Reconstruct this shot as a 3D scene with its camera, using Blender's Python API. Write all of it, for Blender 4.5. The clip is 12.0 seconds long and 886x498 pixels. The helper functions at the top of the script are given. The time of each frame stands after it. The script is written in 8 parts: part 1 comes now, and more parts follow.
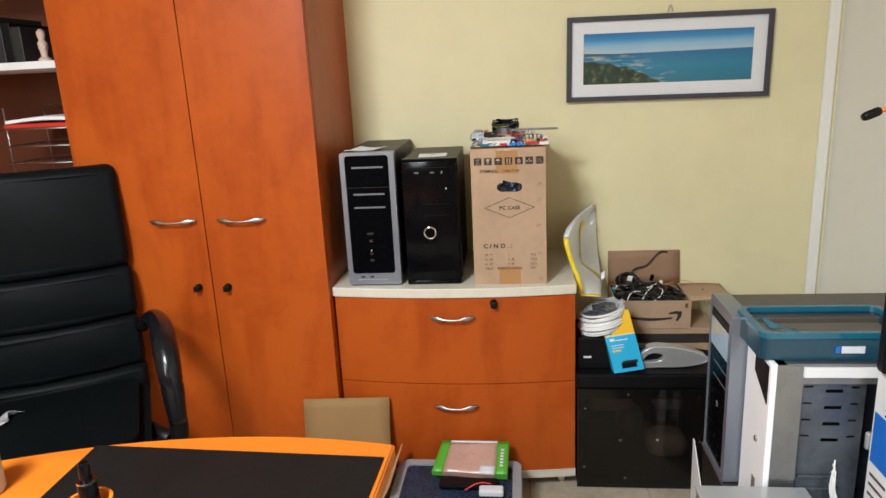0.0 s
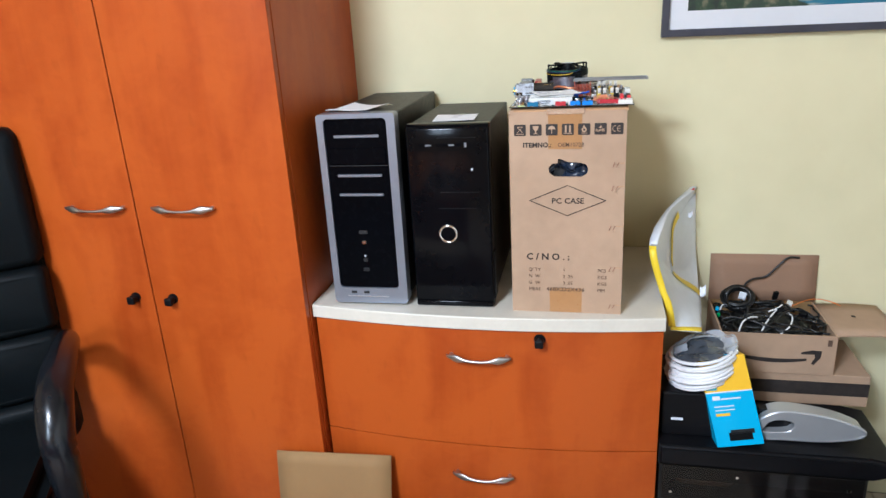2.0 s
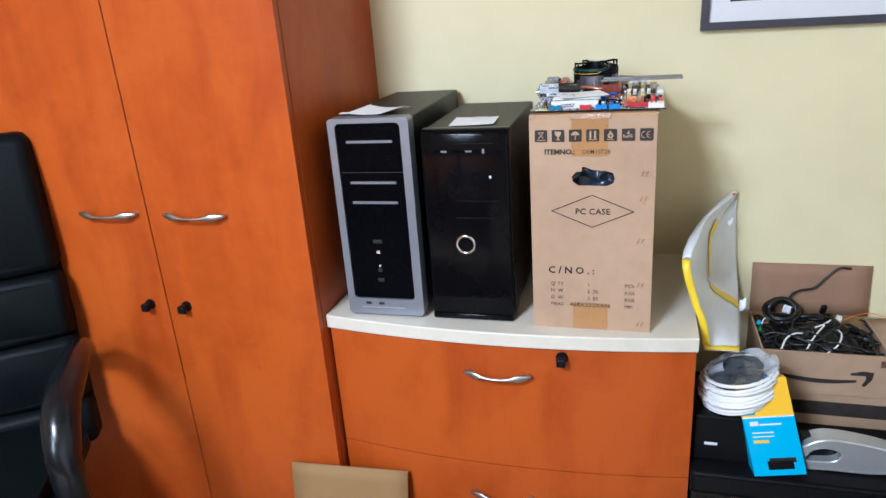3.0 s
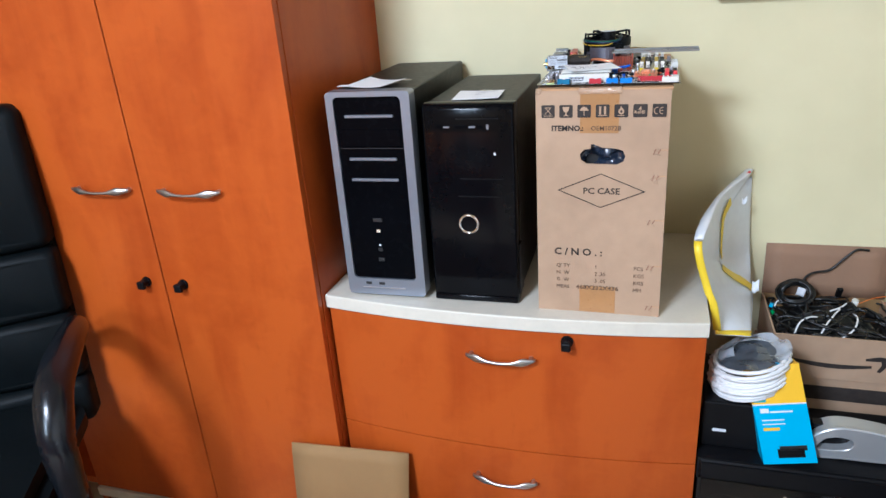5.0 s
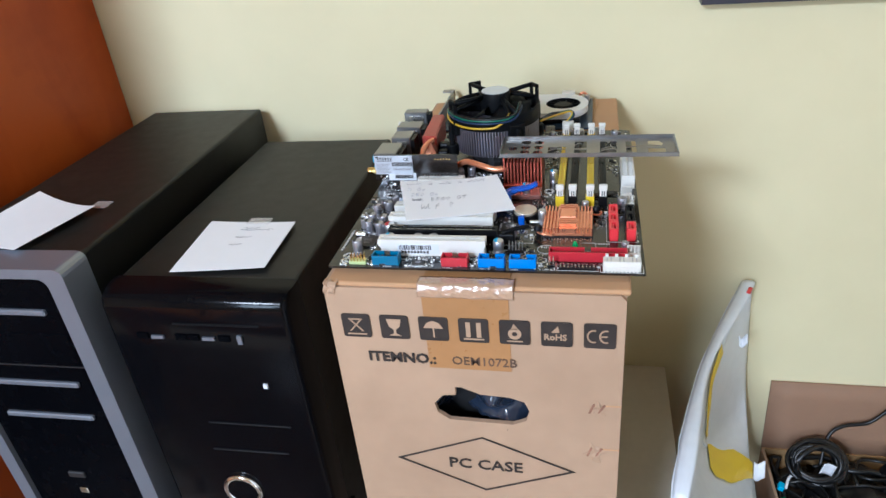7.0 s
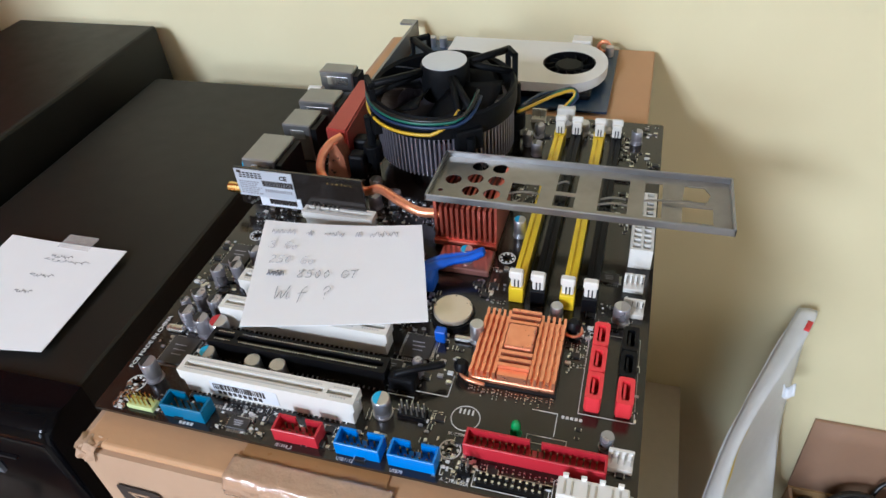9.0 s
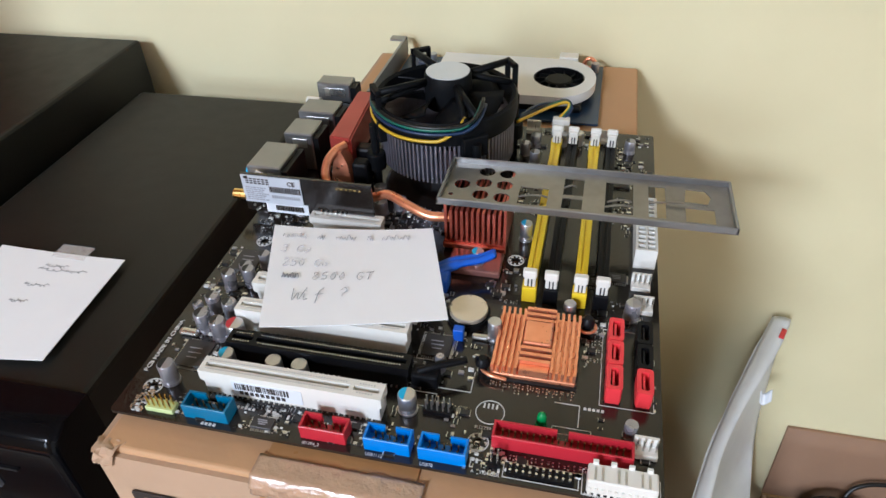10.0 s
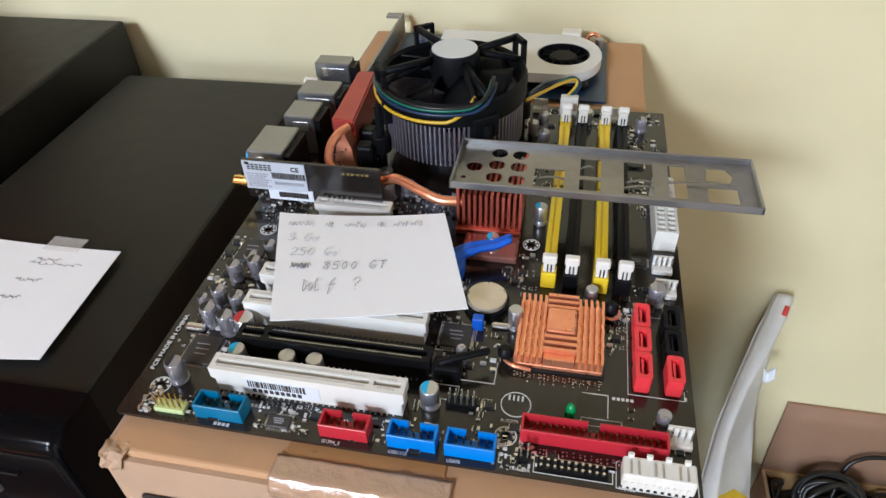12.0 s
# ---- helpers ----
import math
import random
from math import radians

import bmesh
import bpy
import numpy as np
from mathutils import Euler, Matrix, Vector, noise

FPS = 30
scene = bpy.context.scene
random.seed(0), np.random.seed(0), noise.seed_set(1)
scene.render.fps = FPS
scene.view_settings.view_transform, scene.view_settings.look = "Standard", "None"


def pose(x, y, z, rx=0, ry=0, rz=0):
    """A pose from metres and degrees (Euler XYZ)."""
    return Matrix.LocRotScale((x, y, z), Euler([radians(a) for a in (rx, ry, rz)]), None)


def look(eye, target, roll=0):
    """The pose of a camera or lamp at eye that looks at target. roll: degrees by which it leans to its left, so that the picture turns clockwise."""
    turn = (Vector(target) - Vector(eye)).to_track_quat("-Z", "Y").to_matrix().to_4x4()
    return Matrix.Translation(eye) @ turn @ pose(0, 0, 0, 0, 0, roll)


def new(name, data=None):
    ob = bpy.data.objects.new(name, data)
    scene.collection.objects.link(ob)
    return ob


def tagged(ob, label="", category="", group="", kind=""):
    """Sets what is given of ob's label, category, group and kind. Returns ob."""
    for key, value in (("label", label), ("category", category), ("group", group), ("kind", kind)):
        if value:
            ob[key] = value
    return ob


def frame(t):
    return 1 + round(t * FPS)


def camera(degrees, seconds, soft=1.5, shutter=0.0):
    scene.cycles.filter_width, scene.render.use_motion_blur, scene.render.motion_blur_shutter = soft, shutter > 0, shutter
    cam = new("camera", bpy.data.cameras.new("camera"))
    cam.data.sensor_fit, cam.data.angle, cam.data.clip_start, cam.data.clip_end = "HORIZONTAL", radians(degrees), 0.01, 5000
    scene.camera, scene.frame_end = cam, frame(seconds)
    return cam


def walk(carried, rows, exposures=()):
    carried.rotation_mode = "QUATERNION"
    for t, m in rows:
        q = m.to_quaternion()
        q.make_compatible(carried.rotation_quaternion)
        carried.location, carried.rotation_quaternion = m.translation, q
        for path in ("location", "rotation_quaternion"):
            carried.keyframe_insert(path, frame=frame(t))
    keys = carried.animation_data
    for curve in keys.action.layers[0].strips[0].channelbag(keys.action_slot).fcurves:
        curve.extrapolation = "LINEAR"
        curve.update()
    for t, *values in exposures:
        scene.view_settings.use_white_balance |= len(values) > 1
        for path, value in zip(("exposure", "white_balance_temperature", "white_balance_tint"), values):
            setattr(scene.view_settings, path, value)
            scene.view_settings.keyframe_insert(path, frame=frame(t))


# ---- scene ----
from mathutils.bvhtree import BVHTree
cam = camera(66.7, 12.0)
PATH = [
    (0, (0.037, -2.087, 1.396), (-0.194, -0.163, 0.899), -2.8),
    (0.5, (0.037, -1.929, 1.377), (-0.296, -0.071, 0.717), -3.2),
    (1, (-0.038, -1.689, 1.379), (-0.239, 0.201, 0.758), 0.8),
    (1.5, (-0.047, -1.553, 1.363), (-0.254, 0.293, 0.623), 0.2),
    (1.6, (-0.025, -1.519, 1.361), (-0.301, 0.313, 0.608), -1.7),
    (2, (0.056, -1.365, 1.354), (-0.379, 0.478, 0.709), -3.3),
    (2.5, (0.083, -1.285, 1.358), (-0.484, 0.477, 0.6), -5.6),
    (2.7, (0.087, -1.269, 1.368), (-0.472, 0.522, 0.674), -4.6),
    (4.3, (0.095, -1.256, 1.386), (-0.482, 0.542, 0.728), -3.2),
    (4.5, (0.094, -1.266, 1.374), (-0.496, 0.529, 0.72), -3.1),
    (5, (0.088, -1.21, 1.375), (-0.49, 0.549, 0.619), -4.2),
    (5.5, (0.018, -1.014, 1.389), (-0.429, 0.766, 0.595), -1.3),
    (6, (-0.011, -0.838, 1.403), (-0.268, 0.948, 0.54), -1.8),
    (6.5, (0.061, -0.566, 1.421), (-0.32, 1.183, 0.529), -5.7),
    (7, (0.089, -0.414, 1.447), (-0.335, 1.275, 0.462), -5.9),
    (7.2, (0.068, -0.353, 1.448), (-0.197, 1.34, 0.416), -4.2),
    (8.8, (0.089, -0.109, 1.425), (-0.346, 1.317, 0.092), -5.3),
    (9, (0.109, -0.117, 1.427), (-0.383, 1.32, 0.125), -4.8),
    (9.5, (0.104, -0.129, 1.429), (-0.357, 1.357, 0.172), -4.4),
    (10, (0.084, -0.137, 1.423), (-0.298, 1.377, 0.174), -2.2),
    (10.5, (0.076, -0.141, 1.419), (-0.289, 1.378, 0.171), -2.3),
    (11, (0.071, -0.138, 1.418), (-0.259, 1.354, 0.128), -2.0),
    (11.5, (0.07, -0.128, 1.413), (-0.23, 1.366, 0.119), -1.7),
    (12, (0.066, -0.128, 1.417), (-0.266, 1.359, 0.122), -2.3),
]
EXPOSURES = [(0.0, -0.47, 6430, 11), (0.5, -0.39, 6200, 13), (1.0, -0.23, 5880, 13), (2.0, -0.16, 5520, 13), (5.0, -0.16, 5350, 13), (6.5, -0.18, 5300, 13), (7.2, -0.18, 5320, 13), (9.0, -0.18, 5530, 15), (12.0, -0.17, 5640, 15)]
walk(cam, [(t, look(eye, target, roll)) for t, eye, target, roll in PATH], EXPOSURES)

# ---- world and light ----
world = bpy.data.worlds.new("sky")
scene.world = world
world.use_nodes = True
wn = world.node_tree
sky = wn.nodes.new("ShaderNodeTexSky")
sky.sky_type = 'NISHITA'
sky.sun_disc = False
sky.sun_elevation = radians(40)
sky.sun_rotation = radians(200)
wn.nodes["Background"].inputs[1].default_value = 0.02
wn.links.new(sky.outputs[0], wn.nodes["Background"].inputs[0])


def area(name, m, sx, sy, watts, col):
    la = bpy.data.lights.new(name, 'AREA')
    la.shape, la.size, la.size_y, la.energy, la.color = 'RECTANGLE', sx, sy, watts, col
    ob = new(name, la)
    ob.matrix_world = m
    return ob


# daylight through the window behind the camera, and the office light panel under the ceiling
area("window_daylight", look((-1.06, -3.46, 2.05), (-0.35, 0.2, 1.00)), 0.62, 0.90, 50, (0.84, 0.96, 1.0))
LAMP = (-0.90, -2.35)
area("ceiling_daylight_tube", pose(LAMP[0], LAMP[1], 2.555), 0.58, 0.58, 150, (0.94, 0.985, 1.0))


# ---- materials ----
def mat(name, col, rough=0.5, metal=0.0, var=0.10, scale=9.0, stretch=(1, 1, 1), bump=0.0, bscale=180.0, spec=0.5, col2=None,
        alpha=1.0, trans=0.0, coat=0.0, rvar=0.08, rand=0.0):
    m = bpy.data.materials.new(name)
    m.use_nodes = True
    nt, p = m.node_tree, m.node_tree.nodes["Principled BSDF"]
    n, lk = nt.nodes.new, nt.links.new
    tc, mp = n("ShaderNodeTexCoord"), n("ShaderNodeMapping")
    mp.inputs["Scale"].default_value = stretch
    lk(tc.outputs["Object"], mp.inputs[0])
    a, b = n("ShaderNodeTexNoise"), n("ShaderNodeTexNoise")
    a.inputs["Scale"].default_value, a.inputs["Detail"].default_value = scale, 4
    b.inputs["Scale"].default_value, b.inputs["Detail"].default_value = scale * 7.3, 3
    lk(mp.outputs[0], a.inputs[0]), lk(mp.outputs[0], b.inputs[0])
    mx = n("ShaderNodeMath")
    mx.operation = 'MULTIPLY_ADD'
    mx.inputs[1].default_value = 0.45
    lk(b.outputs[0], mx.inputs[0]), lk(a.outputs[0], mx.inputs[2])
    cr = n("ShaderNodeValToRGB")
    lo = [max(0, c * (1 - var)) for c in col]
    hi = [min(1, c * (1 + var)) for c in (col2 or col)]
    cr.color_ramp.elements[0].position, cr.color_ramp.elements[0].color = 0.50, (*lo, 1)
    cr.color_ramp.elements[1].position, cr.color_ramp.elements[1].color = 0.95, (*hi, 1)
    lk(mx.outputs[0], cr.inputs[0])
    out = cr.outputs[0]
    if rand:
        oi, hs, mr = n("ShaderNodeObjectInfo"), n("ShaderNodeHueSaturation"), n("ShaderNodeMapRange")
        mr.inputs[3].default_value, mr.inputs[4].default_value = 1 - rand, 1 + rand
        lk(oi.outputs["Random"], mr.inputs[0]), lk(mr.outputs[0], hs.inputs["Value"]), lk(out, hs.inputs["Color"])
        out = hs.outputs[0]
    lk(out, p.inputs["Base Color"])
    p.inputs["Metallic"].default_value, p.inputs["Specular IOR Level"].default_value = metal, spec
    r = n("ShaderNodeMapRange")
    r.inputs[3].default_value, r.inputs[4].default_value = max(0.02, rough - rvar), min(1, rough + rvar)
    lk(b.outputs[0], r.inputs[0]), lk(r.outputs[0], p.inputs["Roughness"])
    p.inputs["Alpha"].default_value, p.inputs["Transmission Weight"].default_value = alpha, trans
    p.inputs["Coat Weight"].default_value, p.inputs["Coat Roughness"].default_value = coat, 0.12
    if bump:
        c, bu = n("ShaderNodeTexNoise"), n("ShaderNodeBump")
        c.inputs["Scale"].default_value, c.inputs["Detail"].default_value = bscale, 3
        bu.inputs["Strength"].default_value, bu.inputs["Distance"].default_value = bump, 0.002
        lk(mp.outputs[0], c.inputs[0]), lk(c.outputs[0], bu.inputs["Height"]), lk(bu.outputs[0], p.inputs["Normal"])
    return m


def wood_mat(name, dark, light, rough=0.36, rot=0.0):
    """Orange cherry laminate with upright grain, soft clouds and small knots."""
    m = bpy.data.materials.new(name)
    m.use_nodes = True
    nt, p = m.node_tree, m.node_tree.nodes["Principled BSDF"]
    n, lk = nt.nodes.new, nt.links.new
    tc = n("ShaderNodeTexCoord")

    def noise_at(sc, scale, detail=3, dist=0.0):
        mp, t = n("ShaderNodeMapping"), n("ShaderNodeTexNoise")
        mp.inputs["Scale"].default_value = sc
        t.inputs["Scale"].default_value, t.inputs["Detail"].default_value, t.inputs["Distortion"].default_value = scale, detail, dist
        lk(tc.outputs["Object"], mp.inputs[0]), lk(mp.outputs[0], t.inputs[0])
        return t.outputs[0]

    clouds = noise_at((1, 1, 0.5), 6.5, 4, 0.9)
    streak = noise_at((1, 1, 0.03), 60, 4)
    flame = noise_at((1, 1, 0.14), 13, 3, 1.2)
    fleck = noise_at((1, 1, 0.35), 34, 2, 0.3)
    curl = noise_at((1, 1, 1.5), 21, 3, 0.9)
    a0, a1, a2 = n("ShaderNodeMath"), n("ShaderNodeMath"), n("ShaderNodeMath")
    a0.operation = a1.operation = a2.operation = 'MULTIPLY_ADD'
    a0.inputs[1].default_value = 0.26
    lk(curl, a0.inputs[0]), lk(clouds, a0.inputs[2])
    a1.inputs[1].default_value, a2.inputs[1].default_value = 0.16, 0.24
    lk(streak, a1.inputs[0]), lk(a0.outputs[0], a1.inputs[2]), lk(flame, a2.inputs[0]), lk(a1.outputs[0], a2.inputs[2])
    cr = n("ShaderNodeValToRGB")
    cr.color_ramp.elements[0].position, cr.color_ramp.elements[0].color = 0.58, (*dark, 1)
    cr.color_ramp.elements[1].position, cr.color_ramp.elements[1].color = 0.92, (*light, 1)
    lk(a2.outputs[0], cr.inputs[0])
    fl = n("ShaderNodeMapRange")
    fl.inputs[1].default_value, fl.inputs[2].default_value, fl.inputs[3].default_value, fl.inputs[4].default_value = 0.26, 0.33, 0.93, 1.0
    lk(fleck, fl.inputs[0])
    hs = n("ShaderNodeHueSaturation")
    lk(fl.outputs[0], hs.inputs["Value"]), lk(cr.outputs[0], hs.inputs["Color"])
    lk(hs.outputs[0], p.inputs["Base Color"])
    p.inputs["Specular IOR Level"].default_value = 0.25
    r = n("ShaderNodeMapRange")
    r.inputs[3].default_value, r.inputs[4].default_value = rough - 0.05, rough + 0.08
    lk(streak, r.inputs[0]), lk(r.outputs[0], p.inputs["Roughness"])
    bu = n("ShaderNodeBump")
    bu.inputs["Strength"].default_value, bu.inputs["Distance"].default_value = 0.06, 0.001
    lk(streak, bu.inputs["Height"]), lk(bu.outputs[0], p.inputs["Normal"])
    return m


M = {}
M["wall"] = mat("wall_paint", (0.745, 0.675, 0.420), 0.66, var=0.025, scale=1.6, bump=0.08, bscale=55, col2=(0.775, 0.705, 0.450), spec=0.3)
M["wall_white"] = mat("white_wall_paint", (0.84, 0.83, 0.78), 0.6, var=0.03, scale=2, bump=0.1, bscale=55)
# west and south walls are unseen; dark tan keeps bounced light low
M["unseen_wall"] = mat("dark_unseen_wall", (0.32, 0.22, 0.10), 0.7, var=0.04, scale=2, bump=0.08, bscale=55)
# unseen ceiling, darkened so that it throws less light back
M["ceil"] = mat("dark_unseen_ceiling", (0.46, 0.38, 0.26), 0.7, var=0.02)
M["tile"] = mat("floor_tile", (0.42, 0.36, 0.27), 0.22, var=0.10, scale=6, col2=(0.48, 0.41, 0.32), rand=0.05)
M["grout"] = mat("grout", (0.34, 0.30, 0.25), 0.8)
M["wood"] = wood_mat("cherry_laminate", (0.340, 0.052, 0.0050), (0.445, 0.083, 0.0090), 0.36)
M["beige"] = mat("beige_laminate", (0.66, 0.61, 0.51), 0.42, var=0.05, scale=14, bump=0.05, bscale=300)
M["orange"] = mat("orange_desk_laminate", (0.62, 0.155, 0.010), 0.40, var=0.06, scale=5, stretch=(0.3, 2, 1), col2=(0.67, 0.185, 0.015))
M["chrome"] = mat("satin_chrome", (0.52, 0.52, 0.51), 0.38, 1.0, var=0.03)
M["mirror_chrome"] = mat("bright_chrome", (0.85, 0.85, 0.86), 0.10, 1.0, var=0.02, rvar=0.04)
M["black"] = mat("black_plastic", (0.005, 0.005, 0.006), 0.42, var=0.2, spec=0.18)
M["black_gloss"] = mat("gloss_black_plastic", (0.003, 0.003, 0.004), 0.12, var=0.2, rvar=0.03, spec=0.11)
M["black_metal"] = mat("black_painted_steel", (0.012, 0.0115, 0.010), 0.42, var=0.12, bump=0.06, bscale=900, spec=0.25)
M["navy"] = mat("matt_black_bezel", (0.0016, 0.0019, 0.003), 0.26, var=0.2, spec=0.035)
M["silver"] = mat("silver_plastic", (0.27, 0.295, 0.35), 0.32, 0.6, var=0.03)
M["grey_metal"] = mat("zinc_steel", (0.30, 0.305, 0.31), 0.34, 0.85, var=0.10, scale=16)
M["cage"] = mat("dull_blue_grey_steel", (0.13, 0.15, 0.18), 0.38, 0.7, var=0.25, scale=9)
M["silver_light"] = mat("pale_silver_plastic", (0.48, 0.49, 0.50), 0.32, 0.5, var=0.03)
M["ow_white"] = mat("bright_white_plastic", (0.92, 0.93, 0.95), 0.35, var=0.02)
M["white_plastic"] = mat("white_painted_steel", (0.78, 0.78, 0.79), 0.4, var=0.03)
M["card"] = mat("brown_cardboard", (0.408, 0.268, 0.168), 0.74, var=0.06, scale=5, bump=0.12, bscale=120, col2=(0.445, 0.297, 0.190))
M["card_lt"] = mat("pale_cardboard", (0.52, 0.30, 0.150), 0.75, var=0.06, scale=6, bump=0.1, bscale=120)
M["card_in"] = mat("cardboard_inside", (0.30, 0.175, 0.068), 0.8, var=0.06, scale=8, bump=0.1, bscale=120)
M["tape"] = mat("brown_tape", (0.40, 0.205, 0.080), 0.30, var=0.07, scale=18, bump=0.15, bscale=60)
M["clear_tape"] = mat("clear_tape", (0.85, 0.82, 0.80), 0.06, var=0.05, bump=0.9, bscale=90, alpha=0.30, coat=1.0, spec=1.0)
M["carton_tape"] = mat("wrinkled_shiny_tape", (0.45, 0.29, 0.185), 0.07, var=0.05, bump=0.55, bscale=220, spec=0.8, coat=0.7)
M["print"] = mat("black_print", (0.030, 0.022, 0.018), 0.7, var=0.3, scale=60)
M["print_pale"] = mat("faded_print", (0.12, 0.07, 0.045), 0.75, var=0.35, scale=80)
M["paper"] = mat("white_paper", (0.88, 0.88, 0.90), 0.7, var=0.015, bump=0.05, bscale=90)
M["ink"] = mat("pencil_ink", (0.30, 0.30, 0.33), 0.7, var=0.2, scale=50)
M["leather"] = mat("black_leather", (0.0036, 0.0052, 0.0060), 0.48, var=0.15, bump=0.2, bscale=420, scale=12, spec=0.09)
M["arm"] = mat("polished_black_arm", (0.006, 0.007, 0.009), 0.24, var=0.2, spec=0.4)
M["mat"] = mat("black_desk_mat", (0.006, 0.006, 0.006), 0.55, var=0.12, spec=0.2, bump=0.15, bscale=600)
M["teal"] = mat("teal_plastic", (0.012, 0.16, 0.26), 0.16, var=0.08, trans=0.25, coat=0.3)
M["teal_dark"] = mat("dark_teal_plastic", (0.006, 0.052, 0.088), 0.2, var=0.08, coat=0.3)
M["smoke"] = mat("smoked_acrylic", (0.010, 0.008, 0.007), 0.06, var=0.05, trans=0.0, alpha=0.52, rvar=0.02)
M["grey_poly"] = mat("grey_polybag", (0.76, 0.79, 0.84), 0.38, var=0.06, bump=0.5, bscale=32)
M["yellow"] = mat("yellow_print", (0.86, 0.62, 0.02), 0.45, var=0.04)
M["red_print"] = mat("red_print", (0.75, 0.05, 0.05), 0.45)
M["amber"] = mat("amber_carton", (0.90, 0.52, 0.02), 0.42, var=0.03)
M["cyan"] = mat("cyan_carton", (0.02, 0.42, 0.72), 0.40, var=0.03)
M["white_cable"] = mat("white_cable", (0.80, 0.80, 0.80), 0.38, var=0.03)
M["black_cable"] = mat("black_cable", (0.0065, 0.0065, 0.0065), 0.36, var=0.2)
M["poly"] = mat("clear_polythene", (0.62, 0.66, 0.72), 0.14, var=0.06, alpha=0.42, bump=0.5, bscale=45, coat=0.5)
M["green"] = mat("green_card", (0.09, 0.42, 0.035), 0.40, var=0.05)
M["pink"] = mat("pink_film", (0.55, 0.34, 0.28), 0.30, var=0.10, scale=14, coat=0.3)
M["lid"] = mat("clear_grey_lid", (0.40, 0.43, 0.46), 0.20, var=0.10, alpha=0.75, bump=0.1, bscale=30)
M["lid_clear"] = mat("dark_clear_panel", (0.018, 0.032, 0.065), 0.28, var=0.45, scale=14, spec=0.25)
M["dark_blue"] = mat("dark_blue_cloth", (0.035, 0.045, 0.075), 0.6, var=0.3, scale=12)
M["pcb"] = mat("dark_pcb", (0.016, 0.0125, 0.0105), 0.16, var=0.35, scale=55, bump=0.03, bscale=500, spec=0.6, rvar=0.06)
M["pcb_blue"] = mat("blue_pcb", (0.010, 0.035, 0.085), 0.32, var=0.2, scale=60)
M["copper"] = mat("copper_anodised", (0.90, 0.33, 0.17), 0.30, 0.75, var=0.07, scale=30, col2=(0.96, 0.42, 0.24))
M["copper_red"] = mat("red_copper", (0.55, 0.13, 0.085), 0.32, 0.65, var=0.08, scale=30)
M["red_anod"] = mat("dark_red_anodised", (0.40, 0.060, 0.045), 0.36, 0.35, var=0.10, scale=30)
M["alu"] = mat("aluminium", (0.55, 0.55, 0.57), 0.34, 0.9, var=0.10, scale=50)
M["slot_white"] = mat("ivory_slot_plastic", (0.76, 0.74, 0.68), 0.42, var=0.02)
M["slot_blue"] = mat("blue_header_plastic", (0.006, 0.20, 0.66), 0.36, var=0.04)
M["slot_blue2"] = mat("deep_blue_header", (0.004, 0.15, 0.30), 0.36, var=0.04)
M["slot_red"] = mat("red_header_plastic", (0.50, 0.022, 0.036), 0.36, var=0.04)
M["sata_red"] = mat("bright_red_plastic", (0.80, 0.045, 0.055), 0.36, var=0.04)
M["slot_yellow"] = mat("yellow_slot_plastic", (0.80, 0.57, 0.015), 0.38, var=0.04)
M["pale_green"] = mat("pale_green_plastic", (0.55, 0.66, 0.30), 0.42)
# gold pins again, darkened for the shade inside the header shells
M["pin_shaded"] = mat("shaded_gold_pins", (0.20, 0.13, 0.06), 0.5, 0.7)
M["gold"] = mat("gold_pins", (0.82, 0.58, 0.20), 0.25, 1.0)
M["pin"] = mat("tin_pins", (0.72, 0.71, 0.68), 0.28, 0.95)
M["cap_lilac"] = mat("lilac_capacitor", (0.37, 0.362, 0.395), 0.28, 0.65, var=0.05)
M["chip"] = mat("black_chip", (0.016, 0.016, 0.017), 0.45, var=0.2)
M["chip_top"] = mat("moulded_chip_top", (0.040, 0.037, 0.035), 0.5, var=0.15)
M["plate_steel"] = mat("bright_springy_steel", (0.27, 0.255, 0.235), 0.34, 0.75, var=0.18, scale=22, rvar=0.12)
M["pencil"] = mat("faint_pencil", (0.50, 0.50, 0.55), 0.7, var=0.2, scale=50)
M["cooler_alu"] = mat("cooler_aluminium", (0.40, 0.39, 0.45), 0.40, 0.85, var=0.08, scale=40)
M["torn"] = mat("torn_cardboard", (0.27, 0.135, 0.085), 0.85, var=0.25, scale=60)
# bookshelf back: shade deep in the shelf put into a dark red-brown
M["back_shade"] = mat("shaded_cherry_back", (0.105, 0.026, 0.008), 0.55, var=0.2, scale=5, stretch=(1, 1, 0.15))
M["silk"] = mat("white_silkscreen", (0.66, 0.66, 0.64), 0.6)
M["jumper"] = mat("blue_jumper", (0.01, 0.10, 0.55), 0.36)
M["led_green"] = mat("green_led", (0.01, 0.35, 0.09), 0.2, trans=0.3)
M["wire_g"] = mat("green_wire", (0.01, 0.12, 0.08), 0.4)
M["wire_b"] = mat("blue_wire", (0.010, 0.028, 0.075), 0.4)
M["wire_y"] = mat("yellow_wire", (0.60, 0.38, 0.02), 0.4)
M["fan"] = mat("fan_plastic", (0.0045, 0.005, 0.006), 0.5, var=0.15, spec=0.12)
M["sticker"] = mat("silver_sticker", (0.60, 0.64, 0.70), 0.30, 0.25, var=0.05)
M["label"] = mat("white_label", (0.72, 0.75, 0.80), 0.5, var=0.03)
M["gpu_white"] = mat("pale_grey_shroud", (0.72, 0.72, 0.71), 0.36, var=0.03)
M["frame"] = mat("dark_picture_frame", (0.040, 0.040, 0.055), 0.40, var=0.2, scale=20)
M["mount"] = mat("white_mount", (0.74, 0.74, 0.76), 0.8, var=0.02)
